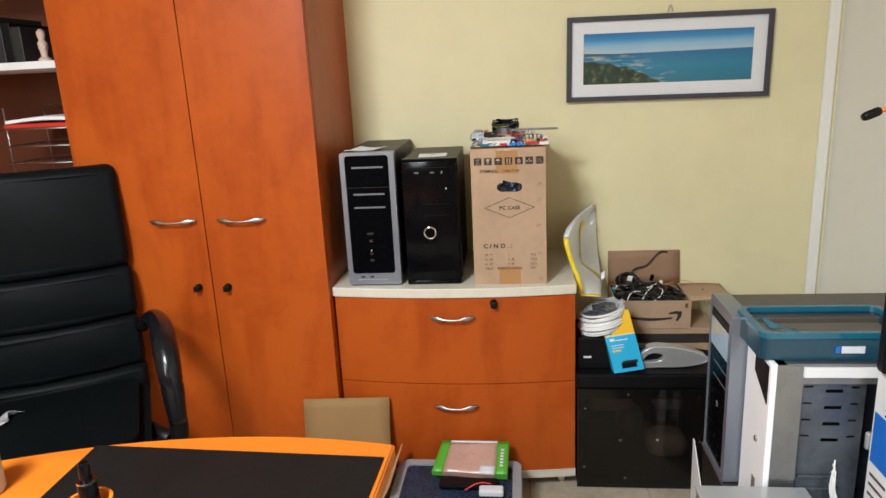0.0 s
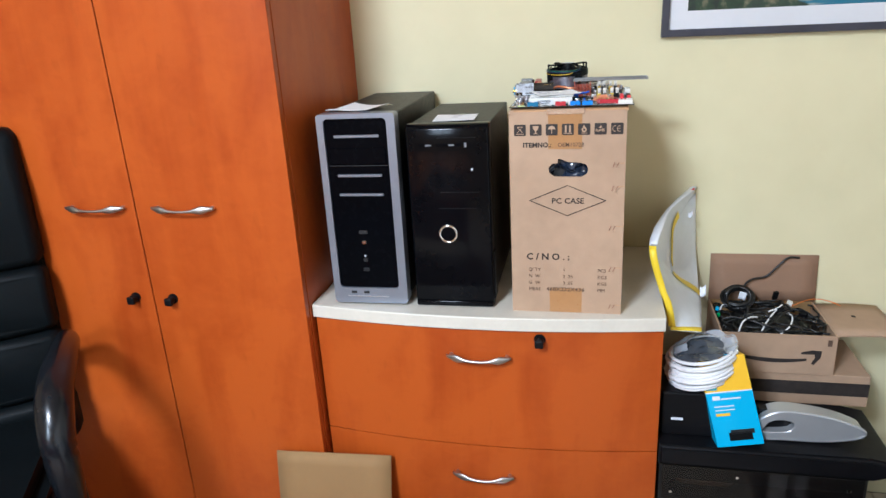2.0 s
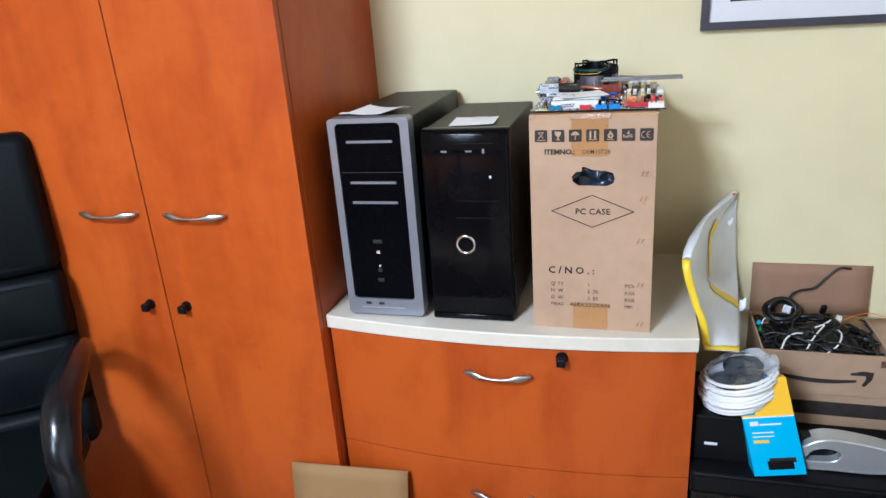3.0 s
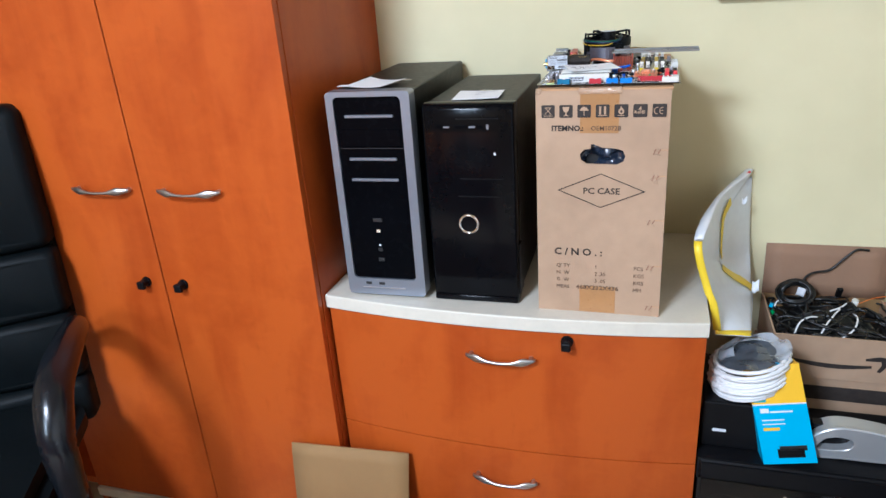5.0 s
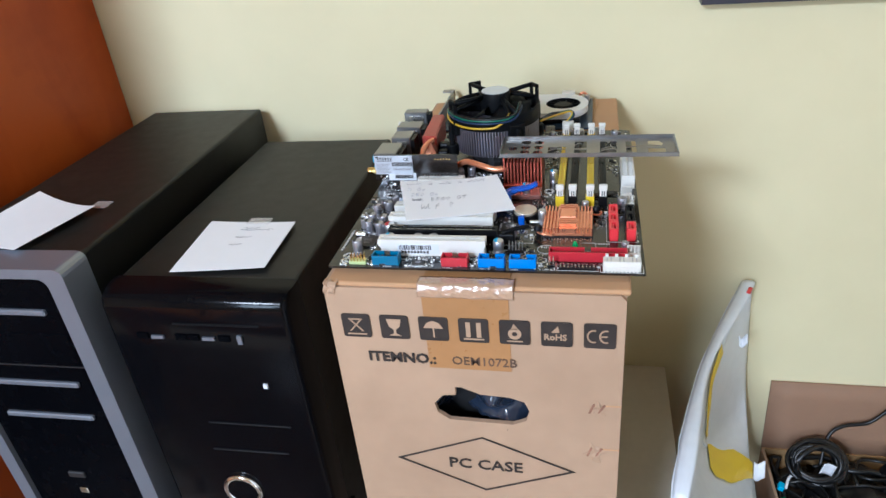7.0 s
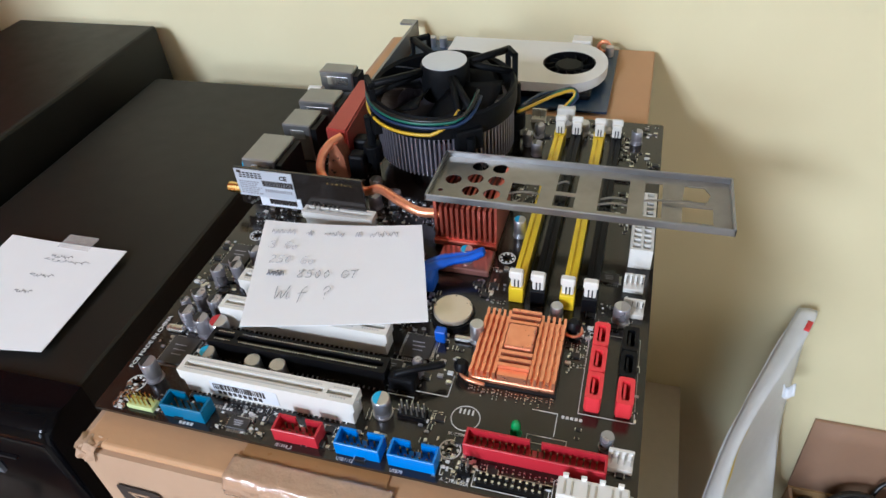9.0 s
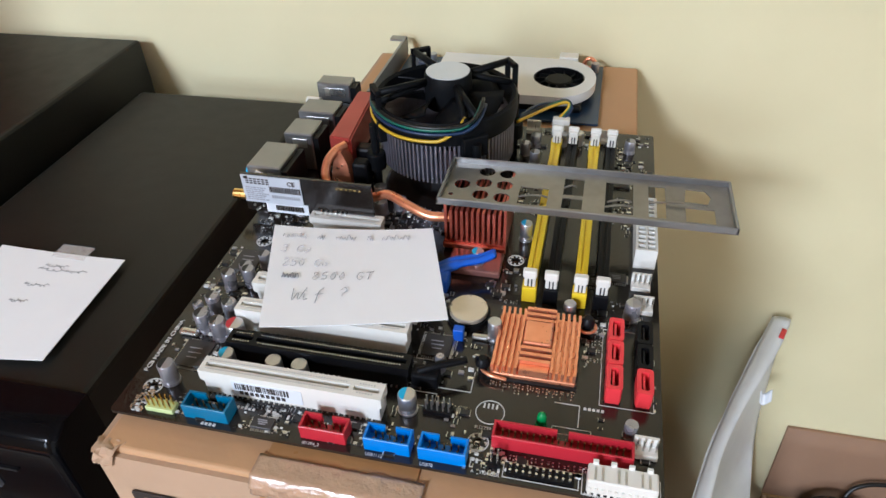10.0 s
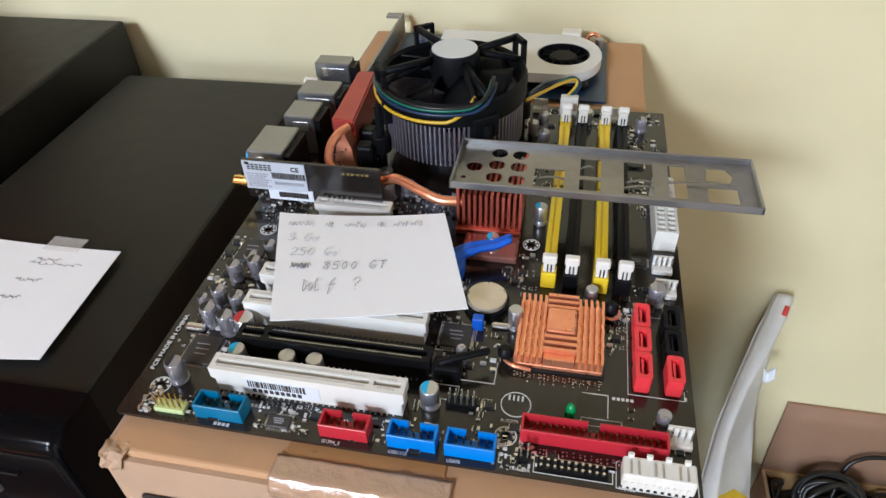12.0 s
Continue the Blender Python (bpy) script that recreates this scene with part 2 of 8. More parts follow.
M["figurine"] = mat("pale_ceramic", (0.66, 0.50, 0.42), 0.3)
M["orange_plastic"] = mat("orange_plastic", (0.85, 0.20, 0.015), 0.35)
M["olive"] = mat("olive_plastic", (0.13, 0.14, 0.04), 0.4)
M["grey_bottle"] = mat("grey_bottle_plastic", (0.45, 0.45, 0.43), 0.35)
M["rubber"] = mat("dark_rubber", (0.02, 0.02, 0.02), 0.7)
M["red_folder"] = mat("red_folder", (0.62, 0.035, 0.02), 0.45)
M["blue_print"] = mat("blue_print", (0.01, 0.15, 0.60), 0.45)
M["glass"] = mat("window_glass", (0.9, 0.93, 0.95), 0.03, trans=1.0, var=0.0, rvar=0.01)


# ---- building helpers ----
ROOT = {}


def thing(name, at, label, category, group="", turn=0.0, kind=""):
    """An Empty at the base of a thing; parts are given in world metres, or in the thing's own where turn is given."""
    ob = new(name)
    ob.empty_display_size = 0.05
    ob.location = at
    ob.rotation_euler = (0, 0, radians(turn))
    ROOT[ob] = Vector(at) if not turn else Vector((0, 0, 0))
    return tagged(ob, label, category, group, kind)


def root_of(ob):
    while ob.parent:
        ob = ob.parent
    return ob


def part(name, bm, material, parent, label="", smooth=False):
    base = ROOT.get(root_of(parent), Vector((0, 0, 0)))
    if base.length:
        bmesh.ops.translate(bm, verts=bm.verts, vec=-base)
    me = bpy.data.meshes.new(name)
    bm.to_mesh(me)
    bm.free()
    for mm in (material if isinstance(material, (list, tuple)) else [material]):
        me.materials.append(mm)
    if smooth:
        for p in me.polygons:
            p.use_smooth = True
        me.set_sharp_from_angle(angle=radians(38))
    ob = new(name, me)
    ob.parent = parent
    return tagged(ob, label)


def single(name, bm, material, label, category, group="", kind="", smooth=False, at=None):
    """A top-level thing that is one mesh."""
    if at is None:
        vs = [v.co for v in bm.verts]
        at = Vector((sum(v.x for v in vs) / len(vs), sum(v.y for v in vs) / len(vs), min(v.z for v in vs)))
    at = Vector(at)
    bmesh.ops.translate(bm, verts=bm.verts, vec=-at)
    me = bpy.data.meshes.new(name)
    bm.to_mesh(me)
    bm.free()
    for mm in (material if isinstance(material, (list, tuple)) else [material]):
        me.materials.append(mm)
    if smooth:
        for p in me.polygons:
            p.use_smooth = True
        me.set_sharp_from_angle(angle=radians(38))
    ob = new(name, me)
    ob.location = at
    return tagged(ob, label, category, group, kind)


def B():
    return bmesh.new()


def join(bm, other, m=None, mi=0):
    """Adds the mesh other to bm, moved by m, with material slot mi."""
    vs = {}
    for v in other.verts:
        vs[v] = bm.verts.new(m @ v.co if m else v.co)
    for f in other.faces:
        try:
            g = bm.faces.new([vs[v] for v in f.verts])
            g.material_index, g.smooth = (mi or f.material_index), f.smooth
        except ValueError:
            pass
    other.free()
    return bm


def box(bm, x0, x1, y0, y1, z0, z1, bev=0.0, seg=2, m=None, mi=0):
    o = bmesh.new()
    bmesh.ops.create_cube(o, size=1)
    for v in o.verts:
        v.co = Vector(((x0 + x1) / 2 + v.co.x * (x1 - x0), (y0 + y1) / 2 + v.co.y * (y1 - y0), (z0 + z1) / 2 + v.co.z * (z1 - z0)))
    if bev:
        bmesh.ops.bevel(o, geom=list(o.edges), offset=bev, segments=seg, affect='EDGES', profile=0.5)
    return join(bm, o, m, mi)


def bx(*a, **k):
    return box(B(), *a, **k)


AX = {"z": Matrix.Identity(4), "x": Matrix.Rotation(radians(90), 4, 'Y'), "y": Matrix.Rotation(radians(-90), 4, 'X')}


def cyl(bm, c, r, h, axis="z", n=20, r2=None, bev=0.0, m=None, mi=0):
    """A cylinder or cone from c along the axis."""
    o = bmesh.new()
    bmesh.ops.create_cone(o, cap_ends=True, segments=n, radius1=r, radius2=r if r2 is None else r2, depth=h)
    if bev:
        bmesh.ops.bevel(o, geom=[e for e in o.edges if len(e.link_faces) == 2 and abs(e.link_faces[0].normal.dot(e.link_faces[1].normal)) < 0.5], offset=bev, segments=2, affect='EDGES', profile=0.5)
    t = Matrix.Translation(c) @ AX[axis] @ Matrix.Translation((0, 0, h / 2))
    return join(bm, o, (m @ t) if m else t, mi)


def lathe(bm, c, prof, n=24, m=None, axis="z"):
    """A turned body from (radius, height) pairs."""
    o = bmesh.new()
    rings = []
    for r, h in prof:
        rings.append([o.verts.new((r * math.cos(2 * math.pi * i / n), r * math.sin(2 * math.pi * i / n), h)) for i in range(n)])
    for a, b in zip(rings, rings[1:]):
        for i in range(n):
            o.faces.new((a[i], a[(i + 1) % n], b[(i + 1) % n], b[i]))
    o.faces.new(rings[-1])
    o.faces.new(list(reversed(rings[0])))
    t = Matrix.Translation(c) @ AX[axis]
    return join(bm, o, (m @ t) if m else t)


def tube(bm, pts, r, n=8, closed=False, mi=0):
    """A round bar along points."""
    pts = [Vector(p) for p in pts]
    rings, k = [], len(pts)
    up = Vector((0.13, 0.21, 1)).normalized()
    for i, p in enumerate(pts):
        a, b = (pts[(i - 1) % k], pts[(i + 1) % k]) if closed else (pts[max(i - 1, 0)], pts[min(i + 1, k - 1)])
        d = (b - a).normalized()
        s = d.cross(up)
        if s.length < 0.05:
            s = d.cross(Vector((1, 0, 0)))
        s.normalize()
        u = s.cross(d)
        rr = r[i] if isinstance(r, (list, tuple)) else r
        rings.append([bm.verts.new(p + rr * (math.cos(2 * math.pi * j / n) * s + math.sin(2 * math.pi * j / n) * u)) for j in range(n)])
    for i in range(k if closed else k - 1):
        a, b = rings[i], rings[(i + 1) % k]
        for j in range(n):
            f = bm.faces.new((a[j], a[(j + 1) % n], b[(j + 1) % n], b[j]))
            f.smooth, f.material_index = True, mi
    if not closed:
        bm.faces.new(rings[-1]).material_index = mi
        bm.faces.new(list(reversed(rings[0]))).material_index = mi
    return bm


def smooth_path(pts, k=6):
    """Catmull-Rom through points."""
    p = [Vector(a) for a in pts]
    p = [p[0] * 2 - p[1]] + p + [p[-1] * 2 - p[-2]]
    out = []
    for i in range(1, len(p) - 2):
        for j in range(k):
            t = j / k
            out.append(0.5 * (2 * p[i] + (p[i + 1] - p[i - 1]) * t + (2 * p[i - 1] - 5 * p[i] + 4 * p[i + 1] - p[i + 2]) * t * t + (3 * p[i] - p[i - 1] - 3 * p[i + 1] + p[i + 2]) * t ** 3))
    return out + [p[-2]]


def prism(bm, poly, a0, a1, axis="z", mi=0):
    """A polygon of 2D points pushed along an axis: z: (x, y), y: (x, z), x: (y, z)."""
    place = {"z": lambda u, v, w: (u, v, w), "y": lambda u, v, w: (u, w, v), "x": lambda u, v, w: (w, u, v)}[axis]
    lo = [bm.verts.new(place(u, v, a0)) for u, v in poly]
    hi = [bm.verts.new(place(u, v, a1)) for u, v in poly]
    k = len(poly)
    fs = [bm.faces.new(lo), bm.faces.new(hi)] + [bm.faces.new((lo[i], lo[(i + 1) % k], hi[(i + 1) % k], hi[i])) for i in range(k)]
    for f in fs:
        f.material_index = mi
    bmesh.ops.recalc_face_normals(bm, faces=fs)
    return bm


def sheet(bm, fn, nu, nv, thick=0.0, mi=0):
    """A bent sheet from fn(u, v), u and v 0 to 1, with thickness."""
    def grid():
        return [[bm.verts.new(fn(i / nu, j / nv)) for j in range(nv + 1)] for i in range(nu + 1)]
    g = grid()
    fs = [bm.faces.new((g[i][j], g[i + 1][j], g[i + 1][j + 1], g[i][j + 1])) for i in range(nu) for j in range(nv)]
    for f in fs:
        f.smooth, f.material_index = True, mi
    bm.normal_update()
    if thick:
        nrm = {v: v.normal.copy() for row in g for v in row}
        h = [[bm.verts.new(v.co - thick * nrm[v]) for v in row] for row in g]
        for i in range(nu):
            for j in range(nv):
                bm.faces.new((h[i][j], h[i][j + 1], h[i + 1][j + 1], h[i + 1][j])).material_index = mi
        ring = [(i, 0) for i in range(nu)] + [(nu, j) for j in range(nv)] + [(i, nv) for i in range(nu, 0, -1)] + [(0, j) for j in range(nv, 0, -1)]
        for (a, b), (c, d) in zip(ring, ring[1:] + ring[:1]):
            bm.faces.new((g[a][b], h[a][b], h[c][d], g[c][d])).material_index = mi
    return bm


def text_mesh(body, size, m, depth=0.0004, align='LEFT', bold=0.0, squeeze=1.0):
    """Letters of the built-in font as a mesh in the xz-plane facing -y, placed by m."""
    cu = bpy.data.curves.new("letters", 'FONT')
    cu.body, cu.size, cu.extrude, cu.align_x, cu.resolution_u, cu.offset = body, size, depth, align, 2, bold
    ob = bpy.data.objects.new("letters", cu)
    scene.collection.objects.link(ob)
    me = bpy.data.meshes.new_from_object(ob.evaluated_get(bpy.context.evaluated_depsgraph_get()))
    bpy.data.objects.remove(ob)
    bpy.data.curves.remove(cu)
    o = bmesh.new()
    o.from_mesh(me)
    bpy.data.meshes.remove(me)
    bmesh.ops.transform(o, matrix=m @ Matrix.Diagonal((squeeze, 1, 1, 1)), verts=o.verts)
    return o


FACE = Matrix.Rotation(radians(90), 4, 'X')


def at(x, y, z):
    return Matrix.Translation((x, y, z))


def ngon_ring(n, r, cx=0.0, cy=0.0, a0=0.0, sx=1.0, sy=1.0):
    return [(cx + sx * r * math.cos(a0 + 2 * math.pi * i / n), cy + sy * r * math.sin(a0 + 2 * math.pi * i / n)) for i in range(n)]


def rounded(x0, x1, y0, y1, r, n=4):
    out = []
    for cx, cy, a in ((x1 - r, y1 - r, 0), (x0 + r, y1 - r, 90), (x0 + r, y0 + r, 180), (x1 - r, y0 + r, 270)):
        for i in range(n + 1):
            t = radians(a + 90 * i / n)
            out.append((cx + r * math.cos(t), cy + r * math.sin(t)))
    return out


def plate_with_holes(bm, outer, holes, a0, a1, axis="z", mi=0):
    """A flat plate with openings, by filling between the outlines and pushing it along the axis."""
    o = bmesh.new()
    es = []
    for ring in [outer] + holes:
        vs = [o.verts.new((u, v, 0)) for u, v in ring]
        es += [o.edges.new((vs[i], vs[(i + 1) % len(vs)])) for i in range(len(vs))]
    bmesh.ops.triangle_fill(o, use_beauty=True, use_dissolve=False, edges=es)
    ext = bmesh.ops.extrude_face_region(o, geom=list(o.faces))
    bmesh.ops.translate(o, verts=[g for g in ext["geom"] if isinstance(g, bmesh.types.BMVert)], vec=(0, 0, a1 - a0))
    bmesh.ops.recalc_face_normals(o, faces=list(o.faces))
    perm = {"z": Matrix.Identity(4), "y": Matrix(((1, 0, 0, 0), (0, 0, 1, 0), (0, 1, 0, 0), (0, 0, 0, 1))), "x": Matrix(((0, 0, 1, 0), (1, 0, 0, 0), (0, 1, 0, 0), (0, 0, 0, 1)))}[axis]
    shift = {"z": (0, 0, a0), "y": (0, a0, 0), "x": (a0, 0, 0)}[axis]
    join(bm, o, Matrix.Translation(shift) @ perm, mi)
    return bm


# ---- the room ----
X0, X1, Y0, Y1, H = -2.75, 1.14, -3.50, 0.455, 2.62


def setting(name, bm, material, label=""):
    ob = single(name, bm, material, label, "", kind="structure")
    return ob


setting("wall_north", bx(X0 - 0.1, X1 + 0.1, Y1, Y1 + 0.12, 0, H), M["wall"], "pale yellow painted office wall")
setting("wall_east", bx(X1, X1 + 0.12, Y0, Y1, 0, H), M["wall_white"], "off-white painted side wall")
setting("wall_west", bx(X0 - 0.12, X0, Y0, Y1, 0, H), M["unseen_wall"], "unseen side wall, coloured dark tan to cut bounced light")
WX0, WX1, WZ0, WZ1 = -1.62, -0.50, 1.46, 2.52
setting("wall_south", plate_with_holes(B(), [(X0, 0), (X1, 0), (X1, H), (X0, H)], [[(WX0, WZ0), (WX1, WZ0), (WX1, WZ1), (WX0, WZ1)]], Y0 - 0.12, Y0, "y"), M["unseen_wall"], "unseen wall with a window opening, coloured dark tan to cut bounced light")
setting("ceiling", bx(X0, X1, Y0, Y1, H, H + 0.1), M["ceil"], "unseen ceiling, coloured dark to cut bounced light")
win = thing("window_1", ((WX0 + WX1) / 2, Y0 - 0.06, WZ0), "white two-pane office window", "window", kind="structure")
wf = plate_with_holes(B(), [(WX0, WZ0), (WX1, WZ0), (WX1, WZ1), (WX0, WZ1)],
                      [[(WX0 + 0.05, WZ0 + 0.05), (-1.09, WZ0 + 0.05), (-1.09, WZ1 - 0.05), (WX0 + 0.05, WZ1 - 0.05)],
                       [(-1.03, WZ0 + 0.05), (WX1 - 0.05, WZ0 + 0.05), (WX1 - 0.05, WZ1 - 0.05), (-1.03, WZ1 - 0.05)]], Y0 - 0.10, Y0 - 0.05, "y")
part("window_frame", wf, M["white_plastic"], win)
for a, b in ((WX0 + 0.05, -1.09), (-1.03, WX1 - 0.05)):
    part("pane", bx(a, b, Y0 - 0.08, Y0 - 0.076, WZ0 + 0.05, WZ1 - 0.05), M["glass"], win).visible_shadow = False
lp = thing("ceiling_light", (LAMP[0], LAMP[1], H), "square white office light panel under the ceiling", "ceiling light")
part("frame", plate_with_holes(B(), rounded(LAMP[0] - 0.31, LAMP[0] + 0.31, LAMP[1] - 0.31, LAMP[1] + 0.31, 0.008), [rounded(LAMP[0] - 0.295, LAMP[0] + 0.295, LAMP[1] - 0.295, LAMP[1] + 0.295, 0.004)], 2.565, H - 0.002), M["white_plastic"], lp)
part("diffuser", bx(LAMP[0] - 0.294, LAMP[0] + 0.294, LAMP[1] - 0.294, LAMP[1] + 0.294, 2.572, 2.578), M["ow_white"], lp, "opal diffuser")
floor = setting("floor", bx(X0, X1, Y0, Y1, -0.08, -0.004), M["grout"], "beige tiled office floor")

# white conduit in the corner of the room
trunk = B()
box(trunk, 1.088, 1.125, 0.440, 0.4549, 0.0, H - 0.002, 0.003)
setting("trim", trunk, M["wall_white"], "white cable trunking in the room corner")

# ---- furniture handles ----
def arch_handle(bm, x0, x1, y, z, drop=0.0045, out=0.017):
    """A satin bow handle with leaf-shaped ends, thin and sagging in the middle."""
    n = 28
    rows = []
    for i in range(n + 1):
        t = i / n
        s = math.sin(math.pi * t)
        x = x0 + (x1 - x0) * t
        yy = y - 0.010 - out * s ** 0.7
        zz = z + 0.002 - drop * s ** 1.3
        hw = 0.0030 + 0.0066 * math.exp(-((min(t, 1 - t) - 0.17) / 0.11) ** 2)
        th = 0.0034
        rows.append([bm.verts.new(c) for c in ((x, yy - th, zz - hw * 0.6), (x, yy - th, zz + hw * 0.6), (x, yy, zz + hw), (x, yy + th, zz + hw * 0.6), (x, yy + th, zz - hw * 0.6), (x, yy, zz - hw))])
    for a, b in zip(rows, rows[1:]):
        for j in range(6):
            bm.faces.new((a[j], a[(j + 1) % 6], b[(j + 1) % 6], b[j])).smooth = True
    bm.faces.new(rows[0]), bm.faces.new(list(reversed(rows[-1])))
    for x in (x0 + 0.010, x1 - 0.010):
        cyl(bm, (x, y - 0.012, z), 0.0055, 0.016, "y", 12)
    bmesh.ops.recalc_face_normals(bm, faces=list(bm.faces))
    return bm


def lock_knob(bm, x, y, z):
    cyl(bm, (x, y - 0.004, z), 0.0125, 0.005, "y", 20)
    cyl(bm, (x, y - 0.018, z), 0.0095, 0.015, "y", 18, bev=0.0015)
    box(bm, x - 0.0095, x + 0.0095, y - 0.026, y - 0.016, z - 0.011, z + 0.008, 0.003)
    return bm


# ---- wardrobe ----
wr = thing("wardrobe", (-0.99, 0.2, 0), "tall orange cherry wardrobe with two closed doors", "wardrobe")
WA, WB, WF = -1.395, -0.590, -0.042
part("side_panel", bx(WA, WA + 0.02, WF + 0.020, 0.452, 0.075, 2.05, 0.0008, 1), M["wood"], wr)
part("side_panel", bx(WB - 0.02, WB, WF + 0.020, 0.452, 0.075, 2.05, 0.0008, 1), M["wood"], wr)
part("top_panel", bx(WA, WB, WF - 0.004, 0.452, 2.051, 2.075, 0.001, 1), M["beige"], wr)
part("back_panel", bx(WA + 0.021, WB - 0.021, 0.440, 0.448, 0.08, 2.05), M["wood"], wr)
for a, b, hx, lx in ((WA + 0.001, -0.9875, (-1.166, -1.008), -1.034), (-0.9845, WB - 0.001, (-0.935, -0.776), -0.932)):
    d = part("door", bx(a, b, WF, WF + 0.018, 0.078, 2.048, 0.0012, 1), M["wood"], wr)
    part("handle", arch_handle(B(), hx[0], hx[1], WF, 0.979), M["chrome"], d, "satin chrome bow handle")
    part("lock", lock_knob(B(), lx, WF, 0.752), M["black"], d, "black lock with folded key")
part("base_panel", bx(WA, WB, WF - 0.006, 0.452, 0.046, 0.073, 0.002), M["beige"], wr, "beige base board")
for x in (WA + 0.05, WB - 0.05):
    for y in (0.06, 0.40):
        part("foot", lathe(B(), (x, y, 0), [(0.012, 0), (0.022, 0.04), (0.024, 0.046)], 16), M["beige"], wr)

# ---- low drawer cabinet with bowed front ----
CA, CB = -0.585, 0.207
CM = (CA + CB) / 2


def bow(x, off=0.0):
    s = (x - CM) / ((CB - CA) / 2)
    return -0.012 - 0.032 * (1 - s * s) + off


def bowed(bm, x0, x1, z0, z1, off, back, n=24, top_bev=0.0):
    pts = [(x0 + (x1 - x0) * i / n, bow(x0 + (x1 - x0) * i / n, off)) for i in range(n + 1)]
    if back is None:
        poly = pts + [(x, y + 0.018) for x, y in reversed(pts)]
    else:
        poly = pts + [(x1, back), (x0, back)]
    prism(bm, poly, z0, z1)
    if top_bev:
        es = [e for e in bm.edges if abs(e.verts[0].co.z - e.verts[1].co.z) < 1e-6 and max(v.co.y for v in e.verts) < 0.0]
        bmesh.ops.bevel(bm, geom=es, offset=top_bev, segments=2, affect='EDGES', profile=0.5)
    return bm


dc = thing("drawer_cabinet", (CM, 0.2, 0), "low orange cherry cabinet with two bow-fronted drawers and beige top", "cabinet")
part("cabinet_top", bowed(B(), CA - 0.003, CB + 0.002, 0.7035, 0.735, 0.0, 0.453, 32, 0.003), M["beige"], dc, "beige laminate top")
part("side_panel", bx(CA, CA + 0.018, 0.012, 0.450, 0.072, 0.703), M["wood"], dc)
part("side_panel", bx(CB - 0.018, CB, 0.012, 0.450, 0.072, 0.703), M["wood"], dc)
part("back_panel", bx(CA + 0.02, CB - 0.02, 0.440, 0.449, 0.072, 0.703), M["wood"], dc)
for z0, z1, hz in ((0.4015, 0.701, 0.632), (0.0735, 0.3985, 0.317)):
    d = part("drawer", bowed(B(), CA + 0.001, CB - 0.001, z0, z1, 0.008, None), M["wood"], dc)
    part("handle", arch_handle(B(), -0.262, -0.116, bow(-0.19, 0.008) + 0.001, hz + 0.005), M["chrome"], d, "satin chrome bow handle")
    if hz > 0.5:
        part("lock", lock_knob(B(), -0.054, bow(-0.054, 0.008), 0.683), M["black"], d, "black lock with folded key")
part("base_panel", bowed(B(), CA, CB, 0.046, 0.072, 0.003, 0.45), M["beige"], dc, "beige base board")
for x in (CA + 0.05, CB - 0.045):
    for y in (0.035, 0.40):
        part("foot", lathe(B(), (x, y, 0), [(0.011, 0), (0.013, 0.012), (0.022, 0.042), (0.023, 0.046)], 16), M["beige"], dc)

# ---- open bookshelf beside the wardrobe ----
bs = thing("bookshelf", (-1.78, 0.2, 0), "open cherry bookshelf with white shelf, partly filled", "bookshelf")
part("side_panel", bx(-2.20, -2.18, -0.02, 0.452, 0, 2.05), M["wood"], bs)
part("side_panel", bx(-1.419, -1.399, -0.02, 0.452, 0, 2.05), M["wood"], bs)
part("back_panel", bx(-2.18, -1.419, 0.43, 0.445, 0, 2.05), M["back_shade"], bs, "back board coloured dark red-brown for the shade inside")
for z in (1.085, 0.72, 0.38, 0.06, 1.85):
    part("shelf", bx(-2.179, -1.420, 0.0, 0.429, z - 0.022, z, 0.001, 1), M["wood"], bs)
part("shelf", bx(-2.179, -1.420, 0.035, 0.429, 1.482, 1.506, 0.001, 1), M["white_plastic"], bs, "white shelf board")
part("top_panel", bx(-2.20, -1.399, -0.02, 0.452, 2.05, 2.075), M["beige"], bs)

# wire letter tray with papers
lt = thing("letter_tray", (-1.62, 0.24, 1.085), "four-tier silver wire letter tray with red folder and papers", "letter tray")
for k, z in enumerate((1.10, 1.165, 1.225, 1.285)):
    r = B()
    tube(r, [(-1.775, 0.13, z), (-1.775, 0.40, z), (-1.46, 0.40, z), (-1.46, 0.13, z)], 0.0028, 6, True)
    tier = part("tier", r, M["chrome"], lt)
    for i in range(8):
        x = -1.775 + 0.315 * (i + 0.5) / 8
        part("wire_rod", tube(B(), [(x, 0.13, z), (x, 0.40, z)], 0.0014, 5), M["chrome"], tier)
for x, y in ((-1.775, 0.16), (-1.775, 0.37), (-1.46, 0.37), (-1.46, 0.16)):
    part("post", tube(B(), [(x, y, 1.085), (x, y, 1.36)], 0.003, 6), M["chrome"], lt)
part("top_rail", tube(B(), [(-1.775, 0.37, 1.36), (-1.46, 0.37, 1.36)], 0.003, 6), M["chrome"], lt)
single("folder", bx(-1.765, -1.47, 0.135, 0.395, 1.289, 1.303, 0.002), M["red_folder"], "red folder lying in the top letter tray", "folder")
single("document", sheet(B(), lambda u, v: Vector((-1.76 + 0.29 * u, 0.14 + 0.25 * v, 1.315 + 0.010 * math.sin(3 * u + v))), 8, 6, 0.011), M["paper"], "thick white document lying on the red folder", "document")

